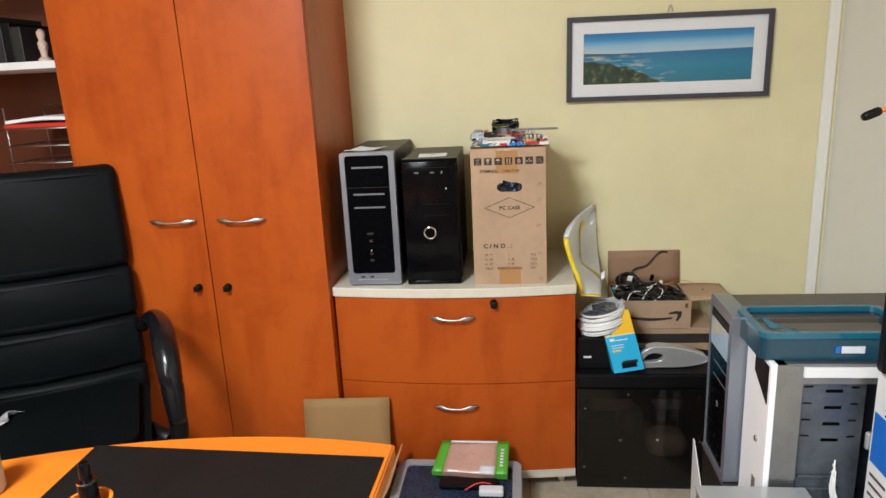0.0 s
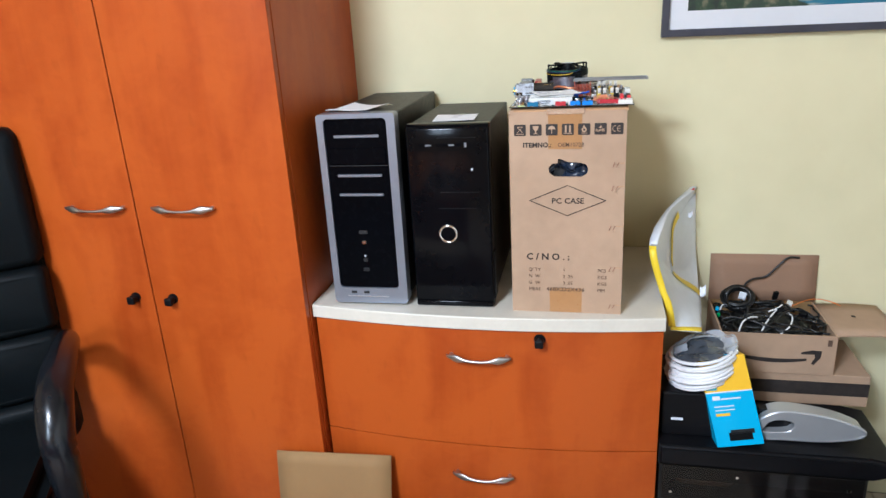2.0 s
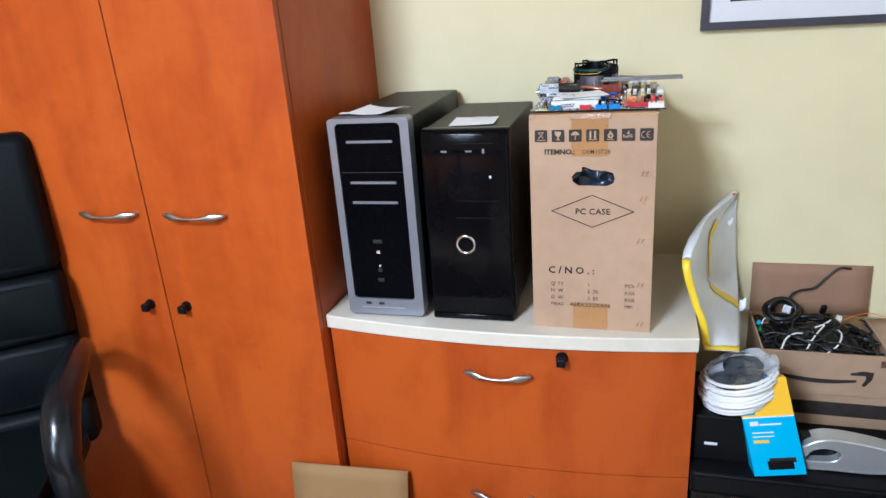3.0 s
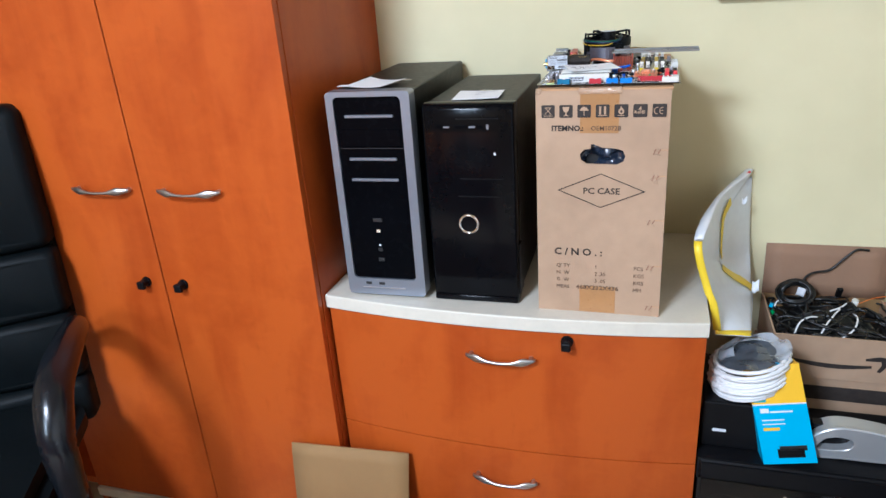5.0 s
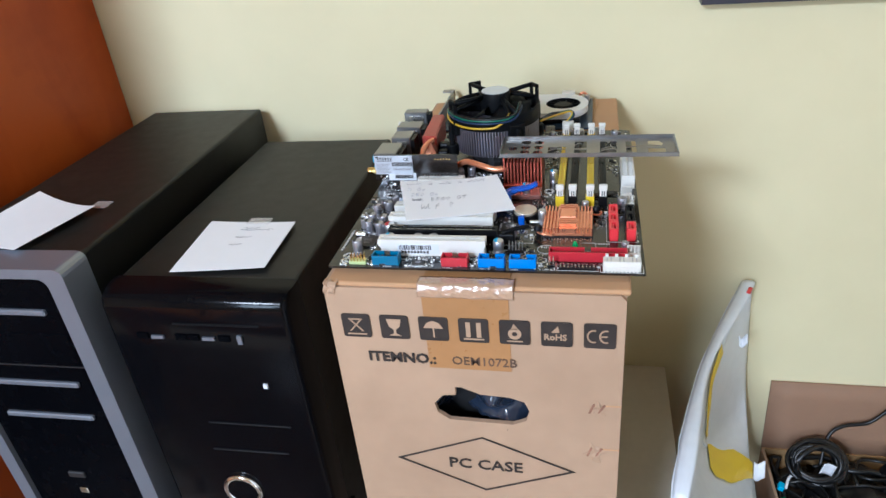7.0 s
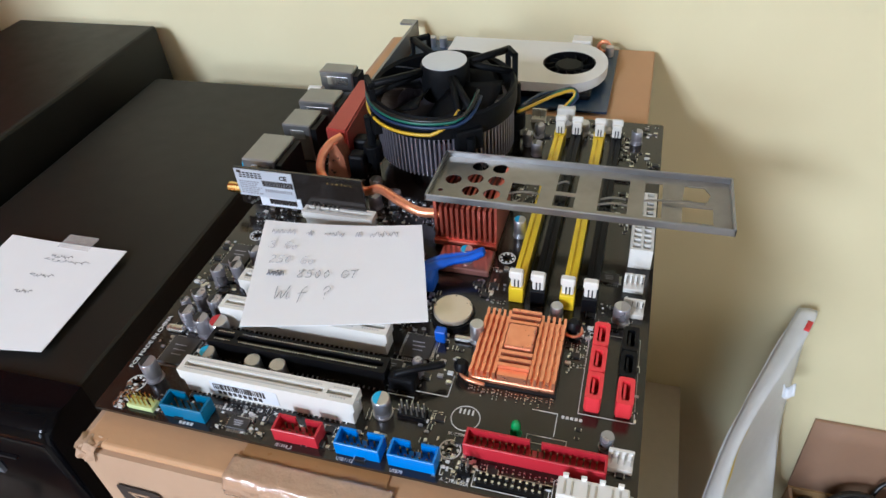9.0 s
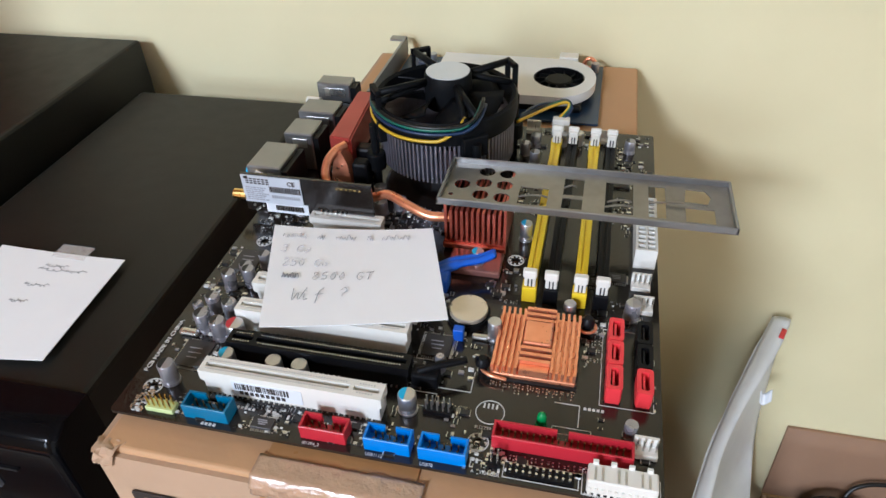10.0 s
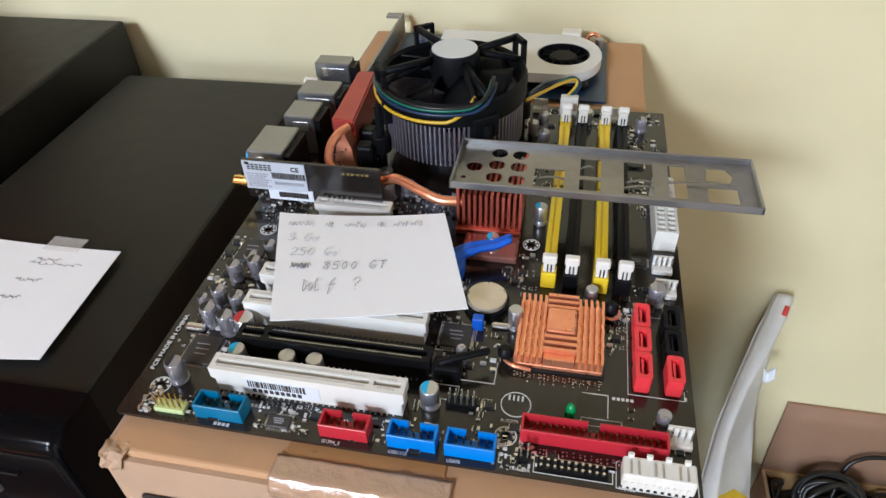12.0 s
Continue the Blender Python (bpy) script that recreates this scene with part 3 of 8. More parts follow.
# small figurine and books on the white shelf: plain turned shapes
fg = lathe(B(), (-1.535, 0.10, 1.506), [(0.020, 0), (0.021, 0.008), (0.010, 0.016), (0.013, 0.045), (0.016, 0.058), (0.009, 0.070), (0.013, 0.082), (0.014, 0.094), (0.005, 0.104)], 14)
box(fg, -1.548, -1.522, 0.09, 0.112, 1.545, 1.556, 0.004)
single("figurine", fg, M["figurine"], "small pale pink ceramic figurine on the shelf", "figurine", smooth=True)
for x0, x1, h, mm in ((-1.665, -1.635, 0.13, "black"), (-1.634, -1.600, 0.115, "chip"), (-1.70, -1.667, 0.15, "chip")):
    single("box_file", bx(x0, x1, 0.09, 0.30, 1.506, 1.506 + h, 0.002), M[mm], "small dark and grey boxes upright on the white shelf", "box")

# ---- picture on the wall ----
pf = thing("wall_picture", (0.56, 0.45, 1.28), "framed panoramic sea and cliff photograph with white mount", "picture")
TILT = Matrix.Translation((0.56, 0, 1.424)) @ Matrix.Rotation(radians(0.6), 4, 'Y') @ Matrix.Translation((-0.56, 0, -1.424))
PX0, PX1, PZ0, PZ1 = 0.211, 0.908, 1.279, 1.570


def tilted(bm):
    bmesh.ops.transform(bm, matrix=TILT, verts=bm.verts)
    return bm


def ring_poly(x0, x1, z0, z1):
    return [(x0, z0), (x1, z0), (x1, z1), (x0, z1)]


fr = plate_with_holes(B(), ring_poly(PX0, PX1, PZ0, PZ1), [ring_poly(PX0 + 0.017, PX1 - 0.017, PZ0 + 0.017, PZ1 - 0.017)], 0.434, 0.4545, "y")
part("frame_moulding", tilted(fr), M["frame"], pf, "narrow dark blue-grey frame")
part("mount", tilted(plate_with_holes(B(), ring_poly(PX0 + 0.016, PX1 - 0.016, PZ0 + 0.016, PZ1 - 0.016), [ring_poly(0.270, 0.848, 1.338, 1.512)], 0.444, 0.447, "y")), M["mount"], pf)


def picture_mat():
    m = bpy.data.materials.new("sea_photograph")
    m.use_nodes = True
    nt, p = m.node_tree, m.node_tree.nodes["Principled BSDF"]
    n, lk = nt.nodes.new, nt.links.new
    tc, sp = n("ShaderNodeTexCoord"), n("ShaderNodeSeparateXYZ")
    lk(tc.outputs["Object"], sp.inputs[0])

    def ramp(src, stops):
        r = n("ShaderNodeValToRGB")
        el = r.color_ramp.elements
        el[0].position, el[0].color = stops[0][0], (*stops[0][1], 1)
        el[1].position, el[1].color = stops[-1][0], (*stops[-1][1], 1)
        for q, c in stops[1:-1]:
            el.new(q).color = (*c, 1)
        lk(src, r.inputs[0])
        return r.outputs[0]

    def math_node(op, a, b):
        k = n("ShaderNodeMath")
        k.operation = op
        for s, v in zip(k.inputs, (a, b)):
            if isinstance(v, (int, float)):
                s.default_value = v
            else:
                lk(v, s)
        return k.outputs[0]

    u = math_node('DIVIDE', math_node('ADD', sp.outputs[0], 0.289), 0.578)
    v = math_node('DIVIDE', math_node('ADD', sp.outputs[2], -0.058), 0.174)
    nz = n("ShaderNodeTexNoise")
    nz.inputs["Scale"].default_value, nz.inputs["Detail"].default_value = 26, 5
    lk(tc.outputs["Object"], nz.inputs[0])
    # sky and sea by height
    vv = math_node('ADD', v, math_node('MULTIPLY', math_node('SUBTRACT', nz.outputs[0], 0.5), 0.012))
    base = ramp(vv, [(0.0, (0.008, 0.15, 0.24)), (0.35, (0.008, 0.20, 0.33)), (0.60, (0.006, 0.13, 0.30)), (0.61, (0.40, 0.52, 0.62)), (0.76, (0.24, 0.45, 0.62)), (0.88, (0.03, 0.24, 0.50)), (1.0, (0.012, 0.15, 0.38))])
    # land: below a falling coastline on the left
    edge = math_node('SUBTRACT', 0.47, math_node('MULTIPLY', math_node('MULTIPLY', u, u), 2.2))
    wob = math_node('MULTIPLY', math_node('SUBTRACT', nz.outputs[0], 0.5), 0.16)
    land = math_node('SUBTRACT', math_node('ADD', edge, wob), v)
    isl = n("ShaderNodeMapRange")
    isl.inputs[1].default_value, isl.inputs[2].default_value = -0.015, 0.015
    lk(land, isl.inputs[0])
    surf = n("ShaderNodeMapRange")
    surf.inputs[1].default_value, surf.inputs[2].default_value = -0.42, -0.06
    lk(land, surf.inputs[0])
    nb = n("ShaderNodeTexNoise")
    nb.inputs["Scale"].default_value, nb.inputs["Detail"].default_value = 90, 3
    lk(tc.outputs["Object"], nb.inputs[0])
    nl_ = n("ShaderNodeTexNoise")
    nl_.inputs["Scale"].default_value, nl_.inputs["Detail"].default_value = 34, 5
    lk(tc.outputs["Object"], nl_.inputs[0])
    green = ramp(nl_.outputs[0], [(0.35, (0.006, 0.018, 0.010)), (0.55, (0.016, 0.045, 0.018)), (0.74, (0.22, 0.19, 0.11))])
    mx1, mx2 = n("ShaderNodeMixRGB"), n("ShaderNodeMixRGB")
    mx1.inputs[2].default_value = (0.45, 0.45, 0.38, 1)
    fm, fw = n("ShaderNodeMapping"), n("ShaderNodeTexNoise")
    fm.inputs["Scale"].default_value = (14, 1, 95)
    fw.inputs["Scale"].default_value, fw.inputs["Detail"].default_value, fw.inputs["Distortion"].default_value = 1.0, 4, 0.8
    lk(tc.outputs["Object"], fm.inputs[0]), lk(fm.outputs[0], fw.inputs[0])
    streak = n("ShaderNodeMapRange")
    streak.inputs[1].default_value, streak.inputs[2].default_value = 0.50, 0.66
    lk(fw.outputs[0], streak.inputs[0])
    foam = math_node('MULTIPLY', surf.outputs[0], streak.outputs[0])
    lk(foam, mx1.inputs[0]), lk(base, mx1.inputs[1])
    lk(isl.outputs[0], mx2.inputs[0]), lk(mx1.outputs[0], mx2.inputs[1]), lk(green, mx2.inputs[2])
    # far headland under the horizon
    far = math_node('MULTIPLY', math_node('GREATER_THAN', v, 0.575), math_node('LESS_THAN', math_node('ADD', v, math_node('MULTIPLY', u, 0.16)), 0.635))
    mx3 = n("ShaderNodeMixRGB")
    mx3.inputs[2].default_value = (0.050, 0.090, 0.095, 1)
    lk(math_node('MULTIPLY', far, math_node('LESS_THAN', u, 0.30)), mx3.inputs[0]), lk(mx2.outputs[0], mx3.inputs[1])
    lk(mx3.outputs[0], p.inputs["Base Color"])
    p.inputs["Roughness"].default_value, p.inputs["Coat Weight"].default_value = 0.45, 0.3
    return m


part("photograph", tilted(bx(0.268, 0.850, 0.4475, 0.450, 1.336, 1.514)), picture_mat(), pf)
part("backing", tilted(bx(PX0 + 0.012, PX1 - 0.012, 0.451, 0.4535, PZ0 + 0.012, PZ1 - 0.012)), M["card"], pf)
nl = B()
cyl(nl, (0.565, 0.440, 1.595), 0.004, 0.0145, "y", 10)
tube(nl, [(0.555, 0.446, 1.575), (0.565, 0.444, 1.597), (0.575, 0.446, 1.575)], 0.0012, 5)
single("picture_hook", nl, M["chrome"], "small metal nail and wire holding the picture", "hook")

# ---- computer tower with silver bezel ----
T1 = (-0.448, 0.215, 0.735)
t1 = thing("computer_tower", T1, "black computer tower with silver front bezel on the cabinet", "computer", "computer towers")
ax, bx1, tz = -0.535, -0.3605, 1.1755
part("case", bx(ax + 0.004, bx1 - 0.003, 0.030, 0.438, 0.748, 1.173, 0.003), M["black_metal"], t1)
t1.rotation_euler = (0, 0, radians(1.2))
frame_front = plate_with_holes(B(), rounded(ax, bx1, 0.741, tz, 0.008), [rounded(ax + 0.0155, bx1 - 0.0185, 0.778, 1.1655, 0.010)], 0.0, 0.034, "y")
part("bezel", frame_front, M["silver"], t1, "silver plastic front bezel")
part("front_panel", bx(ax + 0.0145, bx1 - 0.0175, 0.005, 0.03, 0.777, 1.1665, 0.002), M["navy"], t1, "matt black front panel")
for z, w in ((1.127, 0.0), (1.041, 0.0), (0.998, 0.0)):
    part("drive_slit", bx(-0.499, -0.398, 0.0015, 0.008, z - 0.003, z + 0.003, 0.0012, 1), M["silver"], t1, "silver drive strip")
part("drive_cover", bx(-0.512, -0.386, 0.0035, 0.008, 1.066, 1.102, 0.0012, 1), M["navy"], t1)
part("panel_line", bx(-0.517, -0.380, 0.0042, 0.008, 1.0622, 1.0636), M["chip"], t1)
for z, mm, w in ((0.911, "chip", 0.010), (0.887, "mirror_chrome", 0.005), (0.855, "label", 0.0022), (0.845, "chip", 0.005), (0.822, "chip", 0.007)):
    part("button", bx(-0.4535 - w, -0.4535 + w, 0.0025, 0.008, z - 0.004 if w > 0.003 else z - 0.002, z + 0.004 if w > 0.003 else z + 0.002, 0.001, 1), M[mm], t1)
for x in (-0.487, -0.457):
    part("usb_port", bx(x - 0.0065, x + 0.0065, -0.0008, 0.004, 0.7645, 0.7705), M["chip"], t1)
part("bezel_groove", bx(-0.503, -0.405, -0.0006, 0.002, 0.7565, 0.7585), M["alu"], t1)
for x in (ax + 0.02, bx1 - 0.02):
    for y in (0.05, 0.39):
        part("foot", cyl(B(), (x, y, 0.735), 0.011, 0.0135, "z", 14), M["rubber"], t1)

# ---- gloss black computer tower ----
t2 = thing("computer_tower", (-0.254, 0.19, 0.735), "gloss black computer tower with chrome ring button", "computer", "computer towers")
ax, bx1, tz = -0.340, -0.161, 1.147
part("case", bx(ax + 0.002, bx1 - 0.002, 0.040, 0.386, 0.747, tz - 0.002, 0.003), M["black_metal"], t2)
t2.rotation_euler = (0, 0, radians(1.0))
bz = B()
prof = [(0.042, 0.738), (0.014, 0.738), (0.010, 0.745), (0.0095, 0.90), (0.009, 1.09), (0.0095, 1.134), (0.0125, 1.1425), (0.019, 1.1465), (0.042, tz)]
prism(bz, prof, ax, bx1, "x")
bmesh.ops.bevel(bz, geom=[e for e in bz.edges if abs(e.verts[0].co.x - e.verts[1].co.x) < 1e-6 and max(v.co.y for v in e.verts) < 0.03], offset=0.006, segments=3, affect='EDGES', profile=0.5)
part("bezel", bz, M["black_gloss"], t2, "gloss black front bezel", smooth=True)
part("power_ring", tube(B(), [(-0.257 + 0.0185 * math.cos(a * math.pi / 14), 0.008, 0.909 + 0.0185 * math.sin(a * math.pi / 14)) for a in range(28)], 0.0032, 8, True), M["mirror_chrome"], t2, "chrome ring")
part("power_button", cyl(B(), (-0.257, 0.006, 0.909), 0.0155, 0.006, "y", 24), M["black_gloss"], t2)
for x, w, h, mm in ((-0.291, 0.006, 0.0016, "silver"), (-0.241, 0.006, 0.0016, "silver"), (-0.211, 0.0022, 0.0045, "silver"), (-0.199, 0.002, 0.0025, "label")):
    z = 1.104 if x < -0.2 else 1.052
    part("port", bx(x - w, x + w, 0.0072, 0.012, z - h, z + h), M[mm], t2)
for x in (-0.306, -0.268, -0.256, -0.226):
    part("port", bx(x - 0.0055, x + 0.0055, 0.0078, 0.012, 1.1015, 1.1075), M["navy"], t2)
part("plinth", bx(ax + 0.001, bx1 - 0.001, 0.007, 0.060, 0.7365, 0.7500, 0.004, 3), M["black_gloss"], t2, "gloss black plinth", smooth=True)
part("side_fin", prism(B(), [(0.020, 0.7535), (0.062, 0.7535), (0.052, 0.86), (0.024, 0.86)], bx1 - 0.001, bx1 + 0.003, "x"), M["black"], t2)
for z, xa, xb in ((1.119, -0.272, -0.190), (1.002, -0.27, -0.185), (0.966, -0.275, -0.195)):
    part("panel_ledge", bx(xa, xb, 0.0076, 0.0125, z - 0.0008, z + 0.0008, 0.0003, 1), M["black"], t2)
for x in (ax + 0.02, bx1 - 0.02):
    for y in (0.05, 0.34):
        part("foot", cyl(B(), (x, y, 0.735), 0.010, 0.0125, "z", 14), M["rubber"], t2)


# ---- paper notes on the towers ----
def note(corners, z, lift, label, lines=()):
    """A sheet over four corners (front left, front right, back right, back left), slightly curled."""
    a, b, c, d = [Vector((x, y, z)) for x, y in corners]

    def fn(u, v):
        p = (a * (1 - u) + b * u) * (1 - v) + (d * (1 - u) + c * u) * v
        p.z += lift * (abs(u - 0.5) * 2) ** 2 * (0.4 + 0.6 * v) + 0.0003
        return p
    ob = thing("paper_note", ((a + c) / 2), label, "paper")
    part("sheet", sheet(B(), lambda u, v: fn(u, 1 - v) + Vector((0, 0, 0.0004)), 10, 8, 0.0004), M["paper"], ob)
    for u0, u1, v in lines:
        ln = B()
        pts = [fn(u0 + (u1 - u0) * (i + 1.3 * math.sin(i * 1.9)) / 24, v + 0.012 * math.sin(i * 1.7) + 0.008 * math.sin(i * 0.6)) + Vector((0, 0, 0.0009)) for i in range(25)]
        tube(ln, pts, 0.00022, 4)
        part("writing", ln, M["ink"], ob)
    return ob


note([(-0.507, 0.048), (-0.423, 0.028), (-0.398, 0.112), (-0.491, 0.146)], 1.1765, 0.005, "white paper note stuck on the silver tower")
note([(-0.285, 0.046), (-0.196, 0.058), (-0.201, 0.145), (-0.294, 0.144)], 1.1475, 0.001, "white paper note taped on the black tower",
     ((0.45, 0.62, 0.86), (0.42, 0.78, 0.82), (0.42, 0.60, 0.66), (0.42, 0.55, 0.50)))
single("tape_strip", bx(-0.253, -0.229, 0.140, 0.153, 1.1486, 1.1491), M["clear_tape"], "clear tape holding the note", "tape")
single("tape_strip", bx(-0.410, -0.392, 0.118, 0.132, 1.1772, 1.1777), M["clear_tape"], "clear tape holding the note", "tape")
single("paper_note", sheet(B(), lambda u, v: Vector((-0.530 + 0.055 * u, 0.058 - 0.008 * u - 0.02 * v + 0.02, 1.1762 + 0.0006 + 0.0012 * u)), 4, 3, 0.0004), M["paper"], "second paper slip under the note", "paper")

# ---- shipping carton under the motherboard ----
BX0, BX1, BY0, BY1, BZ0, BZ1 = -0.1150, 0.1165, 0.0, 0.447, 0.735, 1.1715
ct = thing("carton", (0, 0.22, 0.735), "tall brown cardboard computer case carton, taped shut, on the cabinet", "box")


def wavy(bm, amp=0.0012, sc=9.0):
    for v in bm.verts:
        v.co += Vector((noise.noise(v.co * sc), noise.noise(v.co * sc + Vector((7, 3, 1))), noise.noise(v.co * sc + Vector((2, 9, 4))))) * amp
    return bm


hole = [(-0.036, 1.055), (-0.034, 1.045), (-0.024, 1.0375), (0.030, 1.0365), (0.041, 1.042), (0.044, 1.052), (0.040, 1.062), (0.028, 1.066), (0.004, 1.0675), (-0.012, 1.074), (-0.017, 1.0735), (-0.017, 1.0655), (-0.028, 1.064)]
fp = plate_with_holes(B(), [(BX0, BZ0), (BX1, BZ0), (BX1, BZ1 - 0.007), (BX1 - 0.004, BZ1 - 0.0022), (BX0 + 0.005, BZ1 - 0.0022), (BX0, BZ1 - 0.008)], [hole], BY0, BY0 + 0.004, "y")
part("front_panel", fp, M["card"], ct)
part("side_panel", wavy(bx(BX0, BX0 + 0.004, BY0 + 0.004, BY1, BZ0, BZ1), 0.0006), M["card"], ct)
part("side_panel", wavy(bx(BX1 - 0.004, BX1, BY0 + 0.004, BY1, BZ0, BZ1), 0.0006), M["card"], ct)
part("back_panel", bx(BX0, BX1, BY1 - 0.004, BY1, BZ0, BZ1), M["card"], ct)
part("bottom_panel", bx(BX0 + 0.004, BX1 - 0.004, BY0 + 0.004, BY1 - 0.004, BZ0, BZ0 + 0.004), M["card"], ct)
part("top_flap", wavy(bx(BX0 + 0.002, -0.0008, BY0 + 0.0025, BY1, BZ1 - 0.004, BZ1 + 0.0008, 0.0020, 3), 0.0006), M["card_lt"], ct)
part("top_flap", wavy(bx(0.0008, BX1 + 0.003, BY0 + 0.0025, BY1, BZ1 - 0.004, BZ1 + 0.0008, 0.0020, 3), 0.0006), M["card_lt"], ct)
# worn corner: torn paper layers
def crumpled(u, v):
    """A lump of torn paper bent over the front corner."""
    fold = 0.45
    y = 0.0052 * (1 - v / fold) if v < fold else -0.0022
    z = BZ1 + 0.0022 if v < fold else BZ1 + 0.0022 - 0.0095 * (v - fold) / (1 - fold)
    p = Vector((BX0 + 0.0006 + (0.0135 - 0.006 * v) * u, y + 0.0012, z - 0.0018))
    q = p * 340
    return p + Vector((noise.noise(q), noise.noise(q + Vector((5, 1, 2))), noise.noise(q + Vector((1, 8, 3))))) * 0.0021 * (1 - 0.6 * u)


tc_ = sheet(B(), crumpled, 16, 16, 0.0006)
part("torn_corner", tc_, M["card"], ct, "crumpled torn carton corner")
# tape over the top seam, down the front, and at the foot
tp = B()
box(tp, -0.036, 0.031, BY0 - 0.0006, BY0, 1.094, BZ1 - 0.0026)
box(tp, -0.036, 0.031, BY0 + 0.0022, BY1, BZ1 + 0.0010, BZ1 + 0.0016)
part("packing_tape", tp, M["tape"], ct, "brown packing tape")
part("packing_tape", bx(-0.034, 0.034, BY0 - 0.0006, BY0, 0.7365, 0.792), M["tape"], ct, "brown packing tape")
def tape_film(u, v):
    fold = 0.62
    y = BY0 - 0.0013 + 0.0030 * min(v / fold, 1.0) ** 3 if v < fold else BY0 + 0.0017 + 0.028 * (v - fold)
    z = BZ1 - 0.008 + 0.0100 * min(v / fold, 1.0)
    p = Vector((-0.039 + 0.074 * u, y, z))
    q = Vector((p.x * 95, p.y * 60, p.z * 330))
    w = abs(noise.noise(q)) + 0.5 * abs(noise.noise(q * 2.3))
    return p + Vector((0, -0.0012 * w if v < 0.75 else 0.0, 0.0009 * w if v > 0.5 else 0.0))


clr = sheet(B(), tape_film, 60, 16, 0.0001)
part("clear_tape", clr, M["carton_tape"], ct, "wrinkled shiny clear tape")
# bag inside the hand hole
bgm = B()
sheet(bgm, lambda u, v: Vector((-0.045 + 0.10 * u, 0.026 - 0.018 * u + 0.026 * noise.noise(Vector((u * 3.6, v * 2.4, 1.7))) + 0.007 * abs(noise.noise(Vector((u * 11, v * 7, 5.2)))), 1.030 + 0.05 * v)), 30, 16, 0.0003)
part("inner_bag", bgm, mat("dark_inner_bag", (0.022, 0.032, 0.055), 0.16, var=0.3, bump=0.4, bscale=60, coat=0.6), ct, "shiny dark plastic bag inside the hand hole")
# black sheet added for the shade inside the carton
part("inner_shadow_liner", bx(-0.08, 0.08, 0.030, 0.034, 1.00, 1.10), M["chip"], ct)
# row of seven handling marks
xs = [-0.0925 + 0.0318 * i for i in range(7)]
for i, x in enumerate(xs):
    pr = part("handling_mark", prism(B(), rounded(x - 0.0118, x + 0.0118, 1.1222, 1.1448, 0.0022), BY0 - 0.0013, BY0 - 0.0007, "y"), M["print"], ct)
    g = B()
    y0, y1, z = BY0 - 0.0018, BY0 - 0.0014, 1.1335
    if i == 0:
        for s in (-1, 1):
            prism(g, [(x - s * 0.006, z + 0.007), (x - s * 0.0045, z + 0.007), (x + s * 0.006, z - 0.005), (x + s * 0.0045, z - 0.005)], y0, y1, "y")
        box(g, x - 0.0055, x + 0.0055, y0, y1, z + 0.006, z + 0.0072), box(g, x - 0.008, x + 0.008, y0, y1, z - 0.0085, z - 0.0073)
    elif i == 1:
        prism(g, [(x - 0.006, z + 0.008), (x + 0.006, z + 0.008), (x + 0.0045, z + 0.001), (x + 0.001, z - 0.002), (x + 0.001, z - 0.006), (x + 0.005, z - 0.008), (x - 0.005, z - 0.008), (x - 0.001, z - 0.006), (x - 0.001, z - 0.002), (x - 0.0045, z + 0.001)], y0, y1, "y")
    elif i == 2:
        prism(g, [(x - 0.008, z + 0.001), (x - 0.005, z + 0.006), (x, z + 0.008), (x + 0.005, z + 0.006), (x + 0.008, z + 0.001)], y0, y1, "y")
        box(g, x - 0.0006, x + 0.0006, y0, y1, z - 0.008, z + 0.001)
    elif i == 3:
        for s in (-0.0042, 0.0042):
            box(g, x + s - 0.0018, x + s + 0.0018, y0, y1, z - 0.006, z + 0.008)
        box(g, x - 0.008, x + 0.008, y0, y1, z - 0.0085, z - 0.0072)
    elif i == 4:
        plate_with_holes(g, ngon_ring(14, 0.0052, x, z - 0.001), [ngon_ring(10, 0.0022, x, z - 0.001)], y0, y1, "y")
        prism(g, [(x - 0.003, z + 0.003), (x + 0.0032, z + 0.003), (x - 0.0005, z + 0.0085)], y0, y1, "y")
        box(g, x - 0.006, x + 0.006, y0, y1, z - 0.0085, z - 0.0074)
    elif i == 5:
        join(g, text_mesh("RoHS", 0.0078, at(x - 0.0098, BY0 - 0.0016, z - 0.005) @ FACE, 0.0002, 'LEFT', 0.0002, 0.95))
        prism(g, [(x - 0.004, z + 0.002), (x + 0.001, z + 0.008), (x + 0.002, z + 0.002)], y0, y1, "y")
    else:
        for cx in (x - 0.0045, x + 0.0045):
            pts = [(cx + 0.0045 * math.cos(radians(a)), BY0 - 0.0016, z + 0.0055 * math.sin(radians(a))) for a in range(70, 291, 20)]
            tube(g, pts, 0.0007, 4)
        box(g, x + 0.001, x + 0.0055, y0, y1, z - 0.0006, z + 0.0006)
    part("mark_symbol", g, M["card"], pr)


def print_on(body, size, x, z, mm="print", align='LEFT', bold=0.0, squeeze=1.0):
    return part("printing", text_mesh(body, size, at(x, BY0 - 0.0010, z) @ FACE, 0.0002, align, bold, squeeze), M[mm], ct)


